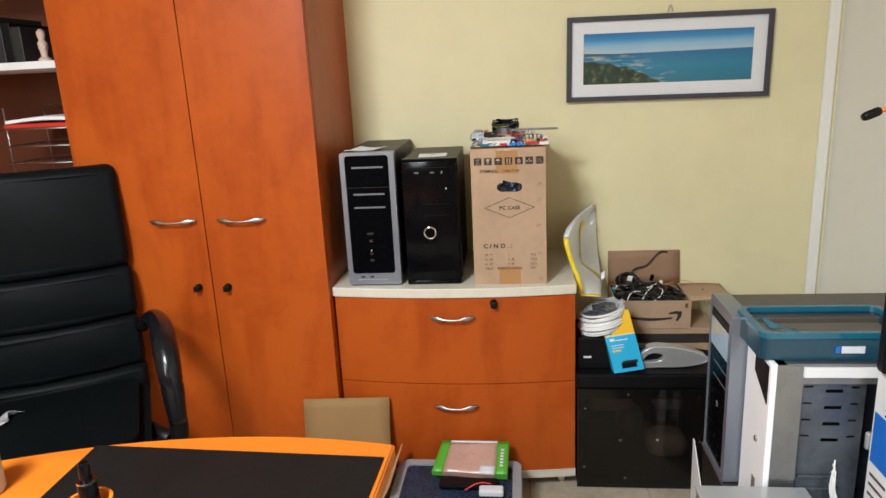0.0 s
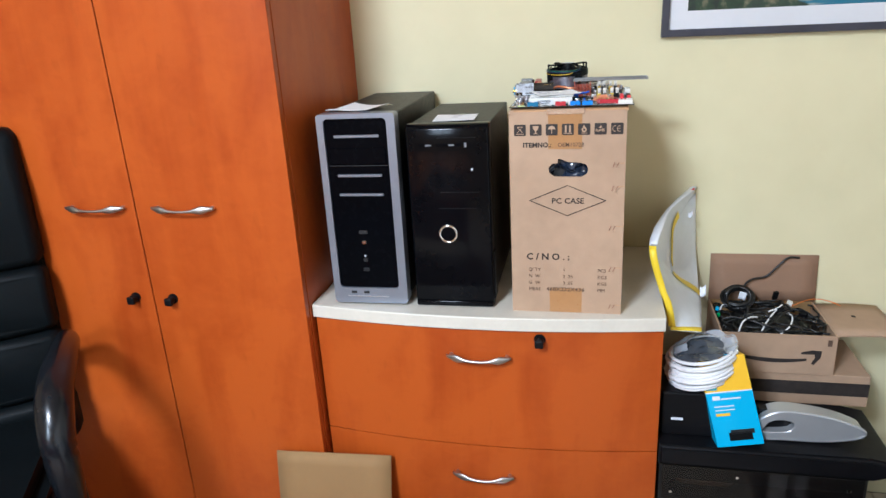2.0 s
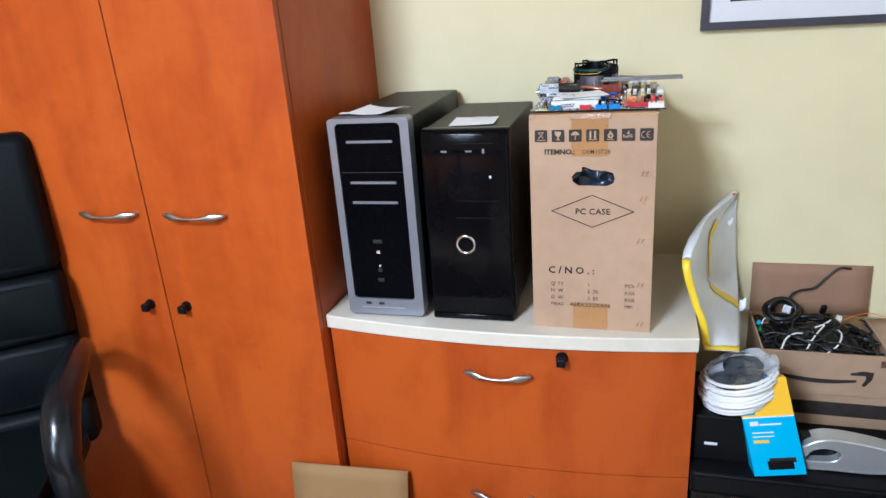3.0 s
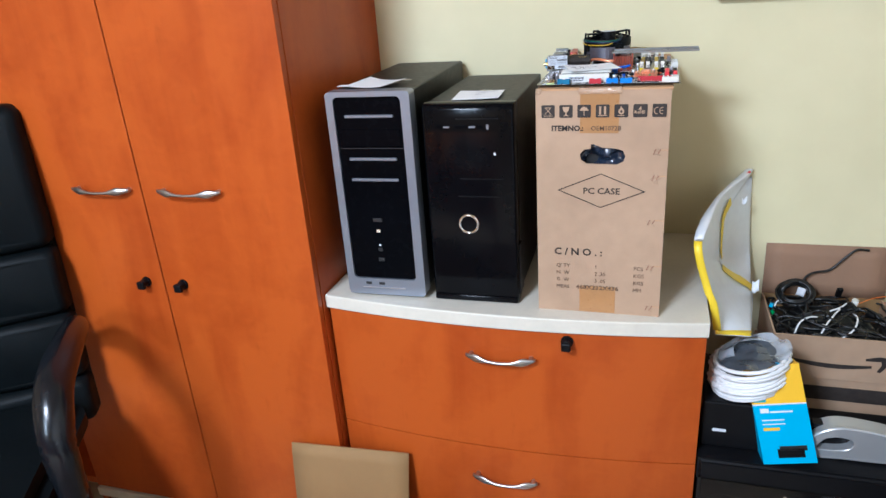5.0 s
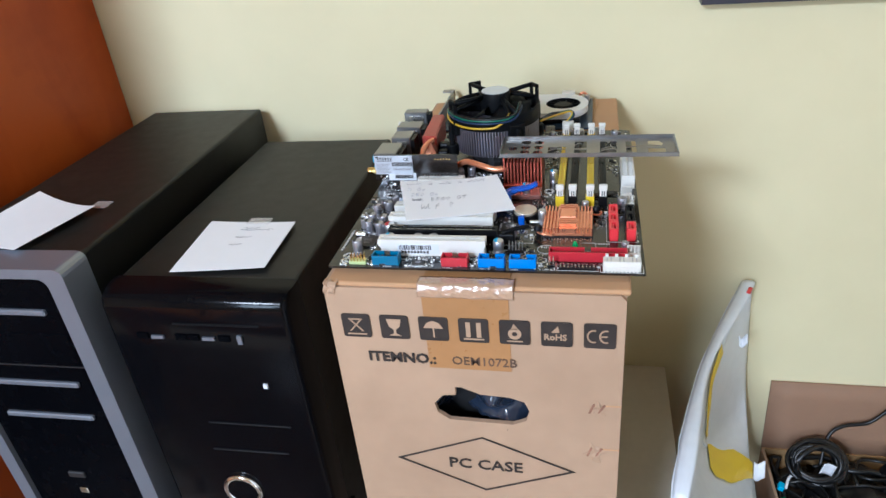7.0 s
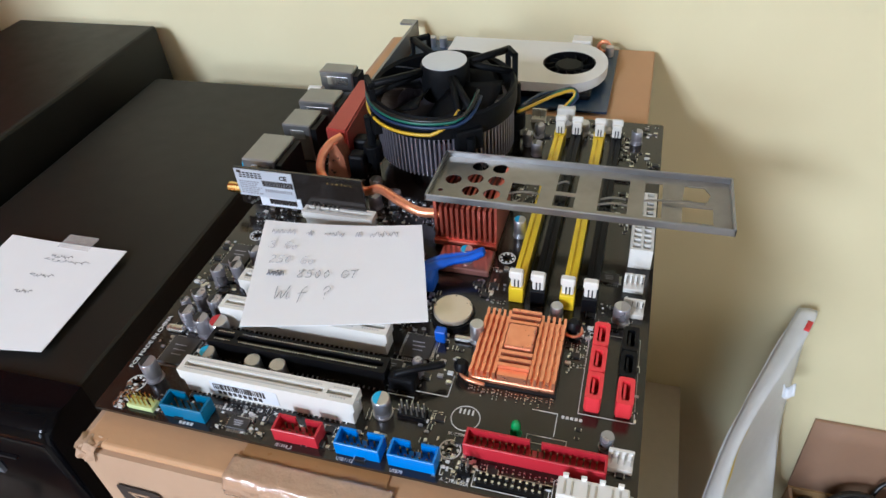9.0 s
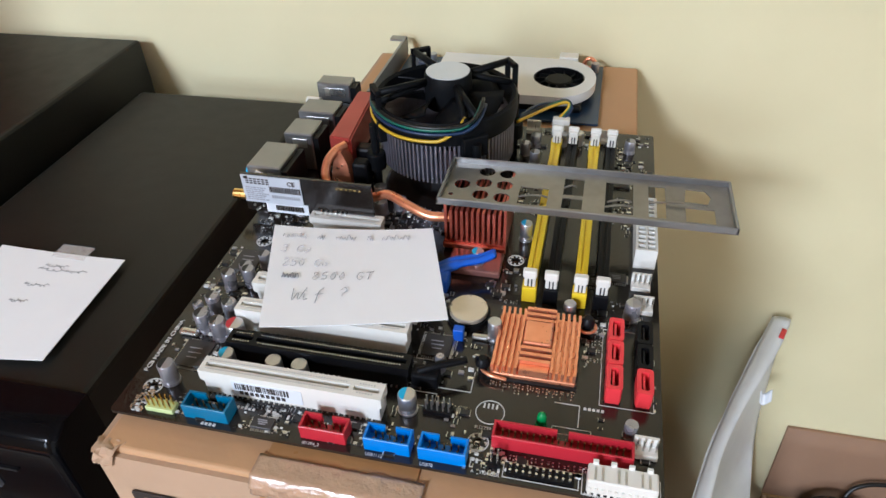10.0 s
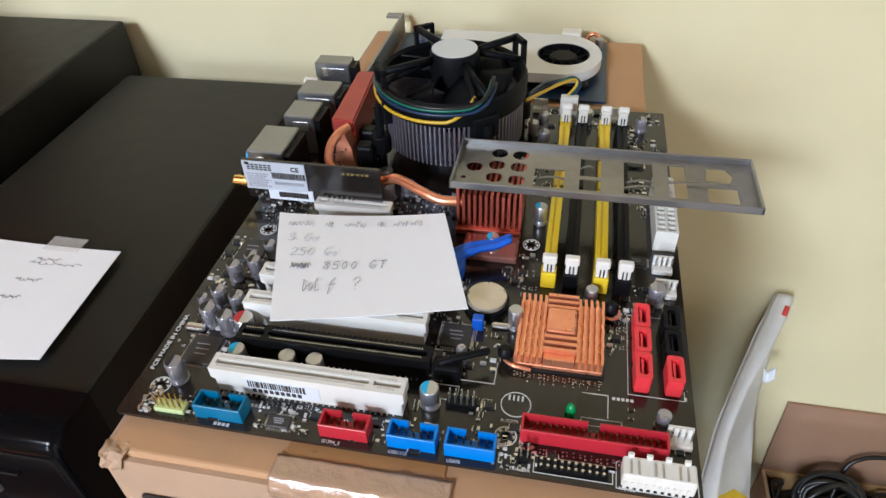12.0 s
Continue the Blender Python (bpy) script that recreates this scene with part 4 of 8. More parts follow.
print_on("ITEMNO.:", 0.0135, -0.087, 1.0985, bold=0.0004, squeeze=1.02)
print_on("OEM1072B", 0.0115, -0.017, 1.0990, "print_pale", squeeze=0.98, bold=0.0001)
print_on("PC CASE", 0.0165, 0.0035, 0.981, align='CENTER', bold=0.0002, squeeze=1.05)
print_on("C / N O . :", 0.0200, -0.083, 0.857, bold=0.0004, squeeze=1.03)
for row, z in ((("Q' TY", "1", "PCS"), 0.8305), (("N  W", "2 .35", "KGS"), 0.8155), (("G  W", "3 .05", "KGS"), 0.8005), (("MEAS", "", "MM"), 0.7855)):
    for s, x in zip(row, (-0.079, -0.006, 0.066)):
        if s:
            print_on(s, 0.0108, x, z, "print_pale", squeeze=0.98)
print_on("468X232X436", 0.0122, -0.041, 0.7855, "print_pale", bold=0.0002, squeeze=1.12)
dm = B()
cx, cz, hw, hh = 0.0025, 0.987, 0.079, 0.033
plate_with_holes(dm, [(cx - hw, cz), (cx, cz - hh), (cx + hw, cz), (cx, cz + hh)], [[(cx - hw + 0.0042, cz), (cx, cz - hh + 0.0016), (cx + hw - 0.0042, cz), (cx, cz + hh - 0.0016)]], BY0 - 0.0012, BY0 - 0.0008, "y")
part("printed_diamond", dm, M["print"], ct)
# dents along the edge where the staples sit
for x, z, r in ((0.098, 1.060, 0.010), (0.097, 1.012, 0.013), (0.094, 0.928, 0.012), (0.096, 0.837, 0.011), (0.097, 0.752, 0.010)):
    dn = B()
    c = dn.verts.new((x, BY0 - 0.0002, z))
    ring = []
    for k in range(16):
        a, q = 2 * math.pi * k / 16 + random.uniform(-0.12, 0.12), random.choice((1.1, 0.8, 0.6, 0.5, 0.45))
        ring.append((dn.verts.new((x + 0.35 * r * math.cos(a + 0.3), BY0 - random.uniform(0.0004, 0.0016), z + 0.35 * r * math.sin(a + 0.3))),
                     dn.verts.new((x + q * r * math.cos(a + 0.3), BY0 - 0.00015, z + q * r * math.sin(a + 0.3)))))
    for k in range(16):
        (a1, b1), (a2, b2) = ring[k], ring[(k + 1) % 16]
        dn.faces.new((c, a1, a2)), dn.faces.new((a1, b1, b2, a2))
    bmesh.ops.recalc_face_normals(dn, faces=list(dn.faces))
    part("staple_dent", dn, M["card"], ct)
    for k, lean in ((-0.0042, 0.35), (0.0034, 0.5)):
        m = at(x + k, BY0 - 0.0006, z + 0.001) @ Matrix.Rotation(lean, 4, 'Y')
        part("staple_tear", bx(-0.0009, 0.0009, -0.0006, 0.0006, -0.0058, 0.0050, 0.0004, 1, m=m), M["torn"], ct)
    part("crease", wavy(bx(x + 0.005, BX1 + 0.0002, BY0 - 0.0005, BY0 + 0.0004, z + 0.0035, z + 0.0049, 0.0003, 1), 0.0008, 60), M["card_lt"], ct)


# ---- motherboard on the carton ----
MZ = 1.1775
mb = thing("motherboard", (0.0105, 0.166, 1.1722), "black computer motherboard with copper coolers lying on the carton", "motherboard")
MX0, MX1, MY0, MY1 = -0.1155, 0.1300, 0.0175, 0.3160
holes = [ngon_ring(12, 0.0021, x, y) for x, y in ((-0.103, 0.034), (0.053, 0.034), (-0.098, 0.148), (0.052, 0.158), (0.124, 0.222), (-0.030, 0.310))]
part("circuit_board", plate_with_holes(B(), rounded(MX0, MX1, MY0, MY1, 0.0015, 2), holes, MZ - 0.0018, MZ), M["pcb"], mb, "dark brown-black printed circuit board")
sp = B()
for i in range(90):
    x, y = random.uniform(MX0 + 0.006, MX1 - 0.014), random.uniform(MY0 + 0.004, MY1 - 0.006)
    cyl(sp, (x, y, 1.1721), 0.0006, MZ - 0.0018 - 1.1721, "z", 5)
tagged(part("solder_pin", sp, M["pin"], mb), kind="stuff")
for x, y in ((-0.103, 0.034), (0.053, 0.034), (-0.098, 0.148), (0.052, 0.158), (0.124, 0.222)):
    g = plate_with_holes(B(), ngon_ring(18, 0.0048, x, y), [ngon_ring(18, 0.0042, x, y)], MZ, MZ + 0.0002)
    for k in range(8):
        cyl(g, (x + 0.0033 * math.cos(k * math.pi / 4), y + 0.0033 * math.sin(k * math.pi / 4), MZ), 0.0007, 0.0003, "z", 8)
    part("screw_pad", g, M["silk"], mb)


def slot(x0, x1, y, w, h, mm, key, label, lab=False):
    """An expansion slot: a long shell, chamfered ends, a groove with contacts and a key."""
    poly = [(x0 + 0.002, MZ), (x1 - 0.001, MZ), (x1 - 0.001, MZ + h * 0.55), (x1, MZ + h * 0.6), (x1, MZ + h), (x0, MZ + h), (x0, MZ + h * 0.6), (x0 + 0.002, MZ + h * 0.5)]
    ob = part("expansion_slot", bx(x0 + 0.001, x1 - 0.001, y + w * 0.36, y + w * 0.64, MZ, MZ + h - 0.003), M[mm], mb, label)
    for a, b in ((y, y + w * 0.36), (y + w * 0.64, y + w)):
        part("slot_wall", prism(B(), poly, a, b, "y"), M[mm], ob)
    for x in (x0, key, x1 - 0.002):
        part("slot_key", bx(x, x + 0.002, y + w * 0.362, y + w * 0.638, MZ + h - 0.003, MZ + h), M[mm], ob)
    c = B()
    n = int((x1 - x0 - 0.006) / 0.0013)
    for i in range(n):
        x = x0 + 0.003 + 0.0013 * i
        if abs(x - key - 0.001) > 0.0022:
            for yy in (y + w * 0.20, y + w * 0.74):
                box(c, x, x + 0.00055, yy, yy + w * 0.07, MZ + h, MZ + h + 0.0002)
    tagged(part("slot_contact_row", c, M["pin"] if mm != "slot_white" else M["silver_light"], ob), kind="stuff")
    leg = B()
    for i in range(0, n, 2):
        x = x0 + 0.004 + 0.0013 * i
        box(leg, x, x + 0.0007, y - 0.0012, y + 0.0002, MZ, MZ + 0.0006)
    tagged(part("slot_leg_row", leg, M["pin"], ob), kind="stuff")
    if lab:
        lb = part("barcode_label", bx(x0 + 0.016, x0 + 0.050, y - 0.0003, y, MZ + 0.0020, MZ + 0.0108), M["label"], ob)
        bars, x = B(), x0 + 0.0175
        while x < x0 + 0.043:
            w2 = random.choice((0.0003, 0.0005, 0.0009))
            box(bars, x, x + w2, y - 0.0005, y - 0.0003, MZ + 0.0058, MZ + 0.0098)
            x += w2 + random.choice((0.0003, 0.0006))
        for k in range(9):
            box(bars, x0 + 0.019 + 0.0026 * k, x0 + 0.0207 + 0.0026 * k, y - 0.0005, y - 0.0003, MZ + 0.0026, MZ + 0.0048)
        part("barcode", bars, M["print"], lb)
    return ob


slot(-0.0775, 0.0098, 0.0365, 0.0092, 0.0142, "slot_white", -0.006, "ivory expansion slot with barcode label", True)
slot(-0.0745, 0.0165, 0.0570, 0.0090, 0.0125, "black", -0.062, "long black graphics slot")
slot(-0.0795, 0.0105, 0.0772, 0.0092, 0.0142, "slot_white", -0.006, "ivory expansion slot")
slot(-0.0795, 0.0105, 0.0975, 0.0092, 0.0142, "slot_white", -0.006, "ivory expansion slot")
slot(-0.0760, -0.0400, 0.1180, 0.0085, 0.0120, "slot_white", -0.066, "short ivory slot")
slot(-0.0740, -0.0290, 0.1630, 0.0085, 0.0105, "slot_white", -0.066, "short ivory slot")
# retention levers
lv = B()
box(lv, 0.0170, 0.0300, 0.0575, 0.0655, MZ, MZ + 0.0090, 0.0015)
tube(lv, smooth_path([(0.020, 0.060, MZ + 0.009), (0.030, 0.064, MZ + 0.011), (0.041, 0.070, MZ + 0.010)]), 0.0018, 6)
part("slot_lever", lv, M["black"], mb)
lv = B()
for k in (-1, 1):
    tube(lv, smooth_path([(0.006, 0.128 + 0.002 * k, MZ + 0.004), (0.014, 0.133 + 0.002 * k, MZ + 0.009), (0.024, 0.139 + 0.002 * k, MZ + 0.0105), (0.035, 0.1435 + 0.0015 * k, MZ + 0.011), (0.042, 0.147 + k * 0.001, MZ + 0.013)]), [0.0028] * 12 + [0.0022] * 12 + [0.0017], 7)
box(lv, 0.004, 0.020, 0.122, 0.134, MZ, MZ + 0.010, 0.002)
part("slot_lever", lv, M["jumper"], mb, "blue slot lever")


def header(x0, x1, y0, y1, h, mm, label, cols, notch=True):
    """A shrouded pin header: a shell open at the top with a notch behind, and two rows of pins."""
    s = B()
    t = 0.0010
    box(s, x0, x1, y0, y0 + t, MZ, MZ + h, 0.0002, 1)
    box(s, x0, x0 + t, y0 + t, y1 - t, MZ, MZ + h), box(s, x1 - t, x1, y0 + t, y1 - t, MZ, MZ + h)
    c = (x0 + x1) / 2
    g = 0.0024 if notch else 0.0
    box(s, x0, c - g, y1 - t, y1, MZ, MZ + h), box(s, c + g, x1, y1 - t, y1, MZ, MZ + h)
    box(s, x0 + t, x1 - t, y0 + t, y1 - t, MZ, MZ + 0.0022)
    ob = part("pin_header", s, M[mm], mb, label)
    p = B()
    for i in range(cols):
        for yy in ((y0 * 2 + y1) / 3, (y0 + 2 * y1) / 3):
            x = x0 + 0.004 + (x1 - x0 - 0.008) * i / (cols - 1)
            box(p, x - 0.0003, x + 0.0003, yy - 0.0003, yy + 0.0003, MZ + 0.0022, MZ + h * 0.75)
    tagged(part("pin_row", p, M["pin_shaded"], ob), kind="stuff")
    return ob


header(-0.0790, -0.0573, 0.0208, 0.0296, 0.0082, "slot_blue2", "deep blue pin header", 5)
header(-0.0230, -0.0022, 0.0208, 0.0293, 0.0079, "slot_red", "red pin header", 5)
header(0.0060, 0.0262, 0.0208, 0.0293, 0.0079, "slot_blue", "bright blue pin header", 5)
header(0.0298, 0.0502, 0.0208, 0.0293, 0.0079, "slot_blue", "bright blue pin header", 5)
header(0.0590, 0.1172, 0.0325, 0.0412, 0.0082, "slot_red", "long red drive header", 20)
pg = B()
box(pg, -0.0985, -0.0845, 0.0205, 0.0262, MZ, MZ + 0.0026, 0.0003, 1)
ob = part("pin_header", pg, M["pale_green"], mb, "pale green pin header")
pn = B()
for i in range(5):
    for yy in (0.0220, 0.0246):
        x = -0.0968 + 0.0027 * i
        box(pn, x - 0.0003, x + 0.0003, yy - 0.0003, yy + 0.0003, MZ + 0.0026, MZ + 0.0085)
tagged(part("pin_row", pn, M["gold"], ob), kind="stuff")
pb = B()
box(pb, 0.0670, 0.0945, 0.0205, 0.0262, MZ, MZ + 0.0012)
ob = part("pin_header", pb, M["black"], mb)
pn = B()
for i in range(10):
    for yy in (0.0220, 0.0247):
        x = 0.0685 + 0.0027 * i
        cyl(pn, (x, yy, MZ + 0.0012), 0.00060, 0.0016, "z", 8)
tagged(part("pin_row", pn, M["pin"], ob), kind="stuff")
for x0, y0, c, r in ((0.026, 0.044, 5, 2), (0.0590, 0.0225, 2, 2)):
    pb, pn = B(), B()
    box(pb, x0, x0 + 0.0026 * c, y0, y0 + 0.0026 * r, MZ, MZ + 0.0024)
    for i in range(c):
        for j in range(r):
            x, y = x0 + 0.0013 + 0.0026 * i, y0 + 0.0013 + 0.0026 * j
            box(pn, x - 0.0003, x + 0.0003, y - 0.0003, y + 0.0003, MZ + 0.0024, MZ + 0.0085)
    tagged(part("pin_row", pn, M["pin"], part("pin_header", pb, M["black"], mb)), kind="stuff")

# white power connectors
ob = part("power_connector", bx(0.0993, 0.1265, 0.0193, 0.0280, MZ, MZ + 0.0085, 0.0006, 1), M["slot_white"], mb, "white ribbed connector")
for i in range(10):
    part("rib", bx(0.0998 + 0.0026 * i, 0.1010 + 0.0026 * i, 0.0186, 0.0193, MZ, MZ + 0.0045), M["slot_white"], ob)
for i in range(4):
    part("rib", bx(0.1010 + 0.0070 * i, 0.1032 + 0.0070 * i, 0.0272, 0.0284, MZ + 0.0085, MZ + 0.0105), M["slot_white"], ob)
for i in range(3):
    for k in (0, 0.0028):
        part("connector_slit", bx(0.1018 + 0.0090 * i + k, 0.1027 + 0.0090 * i + k, 0.0203, 0.0262, MZ + 0.0085, MZ + 0.0087), M["alu"], ob)
at24 = B()
plate_with_holes(at24, [(0.1165, 0.1640), (0.1282, 0.1640), (0.1282, 0.2160), (0.1165, 0.2160)],
                 [[(0.1178 + 0.0052 * a, 0.1656 + 0.0042 * b), (0.1216 + 0.0052 * a, 0.1656 + 0.0042 * b), (0.1216 + 0.0052 * a, 0.1688 + 0.0042 * b), (0.1178 + 0.0052 * a, 0.1688 + 0.0042 * b)] for a in (0, 1) for b in range(12)], MZ, MZ + 0.0130)
part("power_connector", at24, M["slot_white"], mb, "white main power connector")
for x, y in ((0.1222, 0.0420), (0.1215, 0.1290), (0.1205, 0.1470), (0.0640, 0.3020), (0.0440, 0.3080), (0.0940, 0.3010)):
    fh = B()
    box(fh, x - 0.005, x + 0.005, y - 0.0030, y + 0.0030, MZ, MZ + 0.0030, 0.0003, 1)
    box(fh, x - 0.0050, x + 0.0050, y + 0.0018, y + 0.0030, MZ, MZ + 0.0085)
    ob = part("fan_header", fh, M["slot_white"], mb)
    pn = B()
    for i in range(4):
        box(pn, x - 0.0040 + 0.0026 * i, x - 0.0034 + 0.0026 * i, y - 0.0006, y, MZ + 0.003, MZ + 0.0095)
    tagged(part("pin_row", pn, M["pin"], ob), kind="stuff")


# drive sockets
def sata(x, y, mm):
    s = plate_with_holes(B(), rounded(x, x + 0.0072, y, y + 0.0148, 0.0016, 3), [rounded(x + 0.0018, x + 0.0054, y + 0.0022, y + 0.0126, 0.0010, 2)], MZ + 0.0012, MZ + 0.0105)
    box(s, x + 0.0006, x + 0.0066, y + 0.0006, y + 0.0142, MZ, MZ + 0.0014)
    ob = part("drive_socket", s, M[mm], mb)
    part("socket_blade", bx(x + 0.0026, x + 0.0036, y + 0.0032, y + 0.0116, MZ + 0.001, MZ + 0.0095), M[mm], ob)


for x, y, mm in ((0.1045, 0.0655, "sata_red"), (0.1045, 0.0808, "sata_red"), (0.1045, 0.0961, "sata_red"), (0.1178, 0.0655, "sata_red"), (0.1178, 0.0808, "black"), (0.1178, 0.0961, "black")):
    sata(x, y, mm)

# memory slots
for x, mm in ((0.0600, "slot_yellow"), (0.0710, "black"), (0.0858, "slot_yellow"), (0.0968, "black")):
    s = B()
    for k in (0.0, 0.0038):
        box(s, x + k, x + k + 0.0025, 0.1300, 0.2780, MZ, MZ + 0.0098, 0.0002, 1)
    for y in (0.1300, 0.2010, 0.2760):
        box(s, x, x + 0.0063, y, y + 0.0025, MZ, MZ + 0.0098)
    box(s, x - 0.0006, x + 0.0069, 0.1250, 0.1320, MZ, MZ + 0.0100, 0.0004, 1), box(s, x - 0.0006, x + 0.0069, 0.2770, 0.2840, MZ, MZ + 0.0100, 0.0004, 1)
    ob = part("memory_slot", s, M[mm], mb, "yellow memory slot" if mm == "slot_yellow" else "black memory slot")
    part("slot_groove", bx(x + 0.0025, x + 0.0038, 0.1325, 0.2755, MZ, MZ + 0.0088), M[mm], ob)
    for y, d in ((0.1265, -1), (0.2775, 1)):
        l = B()
        box(l, x + 0.0002, x + 0.0061, y, y + 0.0050, MZ + 0.004, MZ + 0.0185, 0.0006, 1)
        box(l, x - 0.0004, x + 0.0067, y - 0.0006 + (0.003 if d > 0 else -0.0012), y + 0.0024 + (0.003 if d > 0 else 0), MZ + 0.0165, MZ + 0.0212, 0.0007, 1)
        lo = part("latch", l, M["slot_white"], ob, "white latch")
        part("latch_slit", bx(x + 0.0020, x + 0.0027, y - 0.0003, y, MZ + 0.006, MZ + 0.015), M["chip"], lo)
        part("latch_slit", bx(x + 0.0038, x + 0.0045, y - 0.0003, y, MZ + 0.006, MZ + 0.015), M["chip"], lo)

# south bridge cooler
sb = B()
box(sb, 0.0515, 0.0912, 0.0708, 0.1120, MZ + 0.001, MZ + 0.0035, 0.0005, 1)
sbo = part("chip_cooler", sb, M["copper"], mb, "copper-coloured finned chip cooler")
for i in range(5):
    for x in (0.0520 + 0.0027 * i, 0.0790 + 0.0027 * i):
        ys = [0.0712 + 0.0040 * k for k in range(11)]
        zig = [(x + 0.00028 * (k % 2), y) for k, y in enumerate(ys)]
        part("fin", prism(B(), zig + [(px + 0.0013, y) for px, y in reversed(zig)], MZ + 0.0035, MZ + 0.0084), M["copper"], sbo)
part("cooler_block", bx(0.0650, 0.0785, 0.0860, 0.1010, MZ + 0.0035, MZ + 0.0112, 0.0010), M["copper"], sbo)
for y in (0.0752, 0.0790, 0.0828, 0.1020, 0.1058, 0.1096):
    part("fin", bx(0.0645, 0.0790, y, y + 0.0018, MZ + 0.0035, MZ + 0.0100), M["copper"], sbo)
part("cooler_block", bx(0.0650, 0.0785, 0.0712, 0.0750, MZ + 0.0035, MZ + 0.0078), M["copper"], sbo)
cs = B()
box(cs, 0.0506, 0.0922, 0.0700, 0.1130, MZ, MZ + 0.0011)
part("chip", cs, M["chip"], mb)
spring = tube(B(), smooth_path([(0.0478, 0.078, MZ + 0.003), (0.0476, 0.072, MZ + 0.004), (0.0520, 0.0685, MZ + 0.004), (0.0600, 0.0680, MZ + 0.003)]), 0.0009, 6)
part("cooler_spring", spring, M["copper"], mb)
part("push_pin", lathe(B(), (0.0945, 0.1095, MZ), [(0.0022, 0), (0.0022, 0.005), (0.0036, 0.0055), (0.0036, 0.0075), (0.0020, 0.0095)], 14), M["black"], mb, smooth=True)
part("pin_spring", tube(B(), [(0.0945 + 0.0042 * math.cos(a * math.pi / 9), 0.1095 + 0.0042 * math.sin(a * math.pi / 9), MZ + 0.003) for a in range(18)], 0.0009, 6, True), M["copper"], mb)
part("push_pin", lathe(B(), (0.0480, 0.0735, MZ), [(0.0022, 0), (0.0022, 0.005), (0.0036, 0.0055), (0.0036, 0.0075), (0.0020, 0.0095)], 14), M["black"], mb, smooth=True)
part("lever_peg", lathe(B(), (0.0287, 0.0688, MZ), [(0.0026, 0), (0.0026, 0.010), (0.0018, 0.0118)], 14), M["cap_lilac"], mb, smooth=True)

# north bridge cooler with red copper fins
nb = B()
box(nb, 0.0095, 0.0450, 0.1620, 0.2000, MZ + 0.001, MZ + 0.006)
box(nb, 0.0090, 0.0455, 0.1605, 0.1625, MZ + 0.001, MZ + 0.005, 0.0006, 1)
nbo = part("chip_cooler", nb, M["copper_red"], mb, "tall red copper finned cooler")
for i in range(12):
    x = 0.0097 + 0.0031 * i
    part("fin", bx(x, x + 0.0015, 0.1625, 0.2000, MZ + 0.006, 1.2106 if i in (0, 11) else 1.2045), M["copper_red"], nbo)
# pink glossy block paints the red fins' reflection in the board
part("chip_pad", bx(0.0155, 0.0455, 0.1400, 0.1585, MZ, MZ + 0.0045, 0.0010), mat("pink_fin_reflection", (0.34, 0.15, 0.125), 0.14, 0.5), mb, "pink glossy block painted as the red fins' reflection")

# power stage cooler and heat pipes
vr = B()
prism(vr, [(-0.081, 0.224), (-0.0655, 0.222), (-0.0705, 0.292), (-0.0835, 0.292)], MZ + 0.006, 1.2085)
bmesh.ops.bevel(vr, geom=list(vr.edges), offset=0.0012, segments=2, affect='EDGES')
part("power_cooler", vr, M["red_anod"], mb, "red anodised power-stage cooler")
vf = B()
prism(vf, [(-0.0790, MZ + 0.002), (-0.0640, MZ + 0.002), (-0.0655, MZ + 0.018), (-0.0690, MZ + 0.027), (-0.0735, MZ + 0.027)], 0.2120, 0.2225, "y")
part("cooler_clip", vf, M["copper"], mb, "bright copper end block")
hp = smooth_path([(-0.0690, 0.2210, 1.2050), (-0.0735, 0.2130, 1.2040), (-0.0765, 0.2040, 1.1990), (-0.0735, 0.1950, 1.1920), (-0.0600, 0.1880, 1.1895), (-0.0400, 0.1830, 1.1930), (-0.0280, 0.1790, 1.1990), (-0.0120, 0.1700, 1.1985), (0.0000, 0.1660, 1.1965), (0.0120, 0.1670, 1.1965)])
part("heat_pipe", tube(B(), hp, 0.0029, 10), M["copper"], mb, "bent copper heat pipe", smooth=True)


# capacitors and coils
def cap(x, y, r, h, mm, top="alu"):
    c = B()
    cyl(c, (x, y, MZ), r * 1.12, 0.0008, "z", 16)
    lathe(c, (x, y, MZ + 0.0008), [(r, 0), (r, 0.0012), (r * 0.93, 0.0018), (r, 0.0024), (r, h - 0.0006), (r * 0.9, h)], 18)
    ob = part("capacitor", c, M[mm], mb, smooth=True)
    t = B()
    prism(t, [(x + r * 0.86 * math.cos(radians(a)), y + r * 0.86 * math.sin(radians(a))) for a in range(100, 261, 20)], MZ + h + 0.0008, MZ + h + 0.0010)
    part("capacitor_mark", t, M[top], ob)


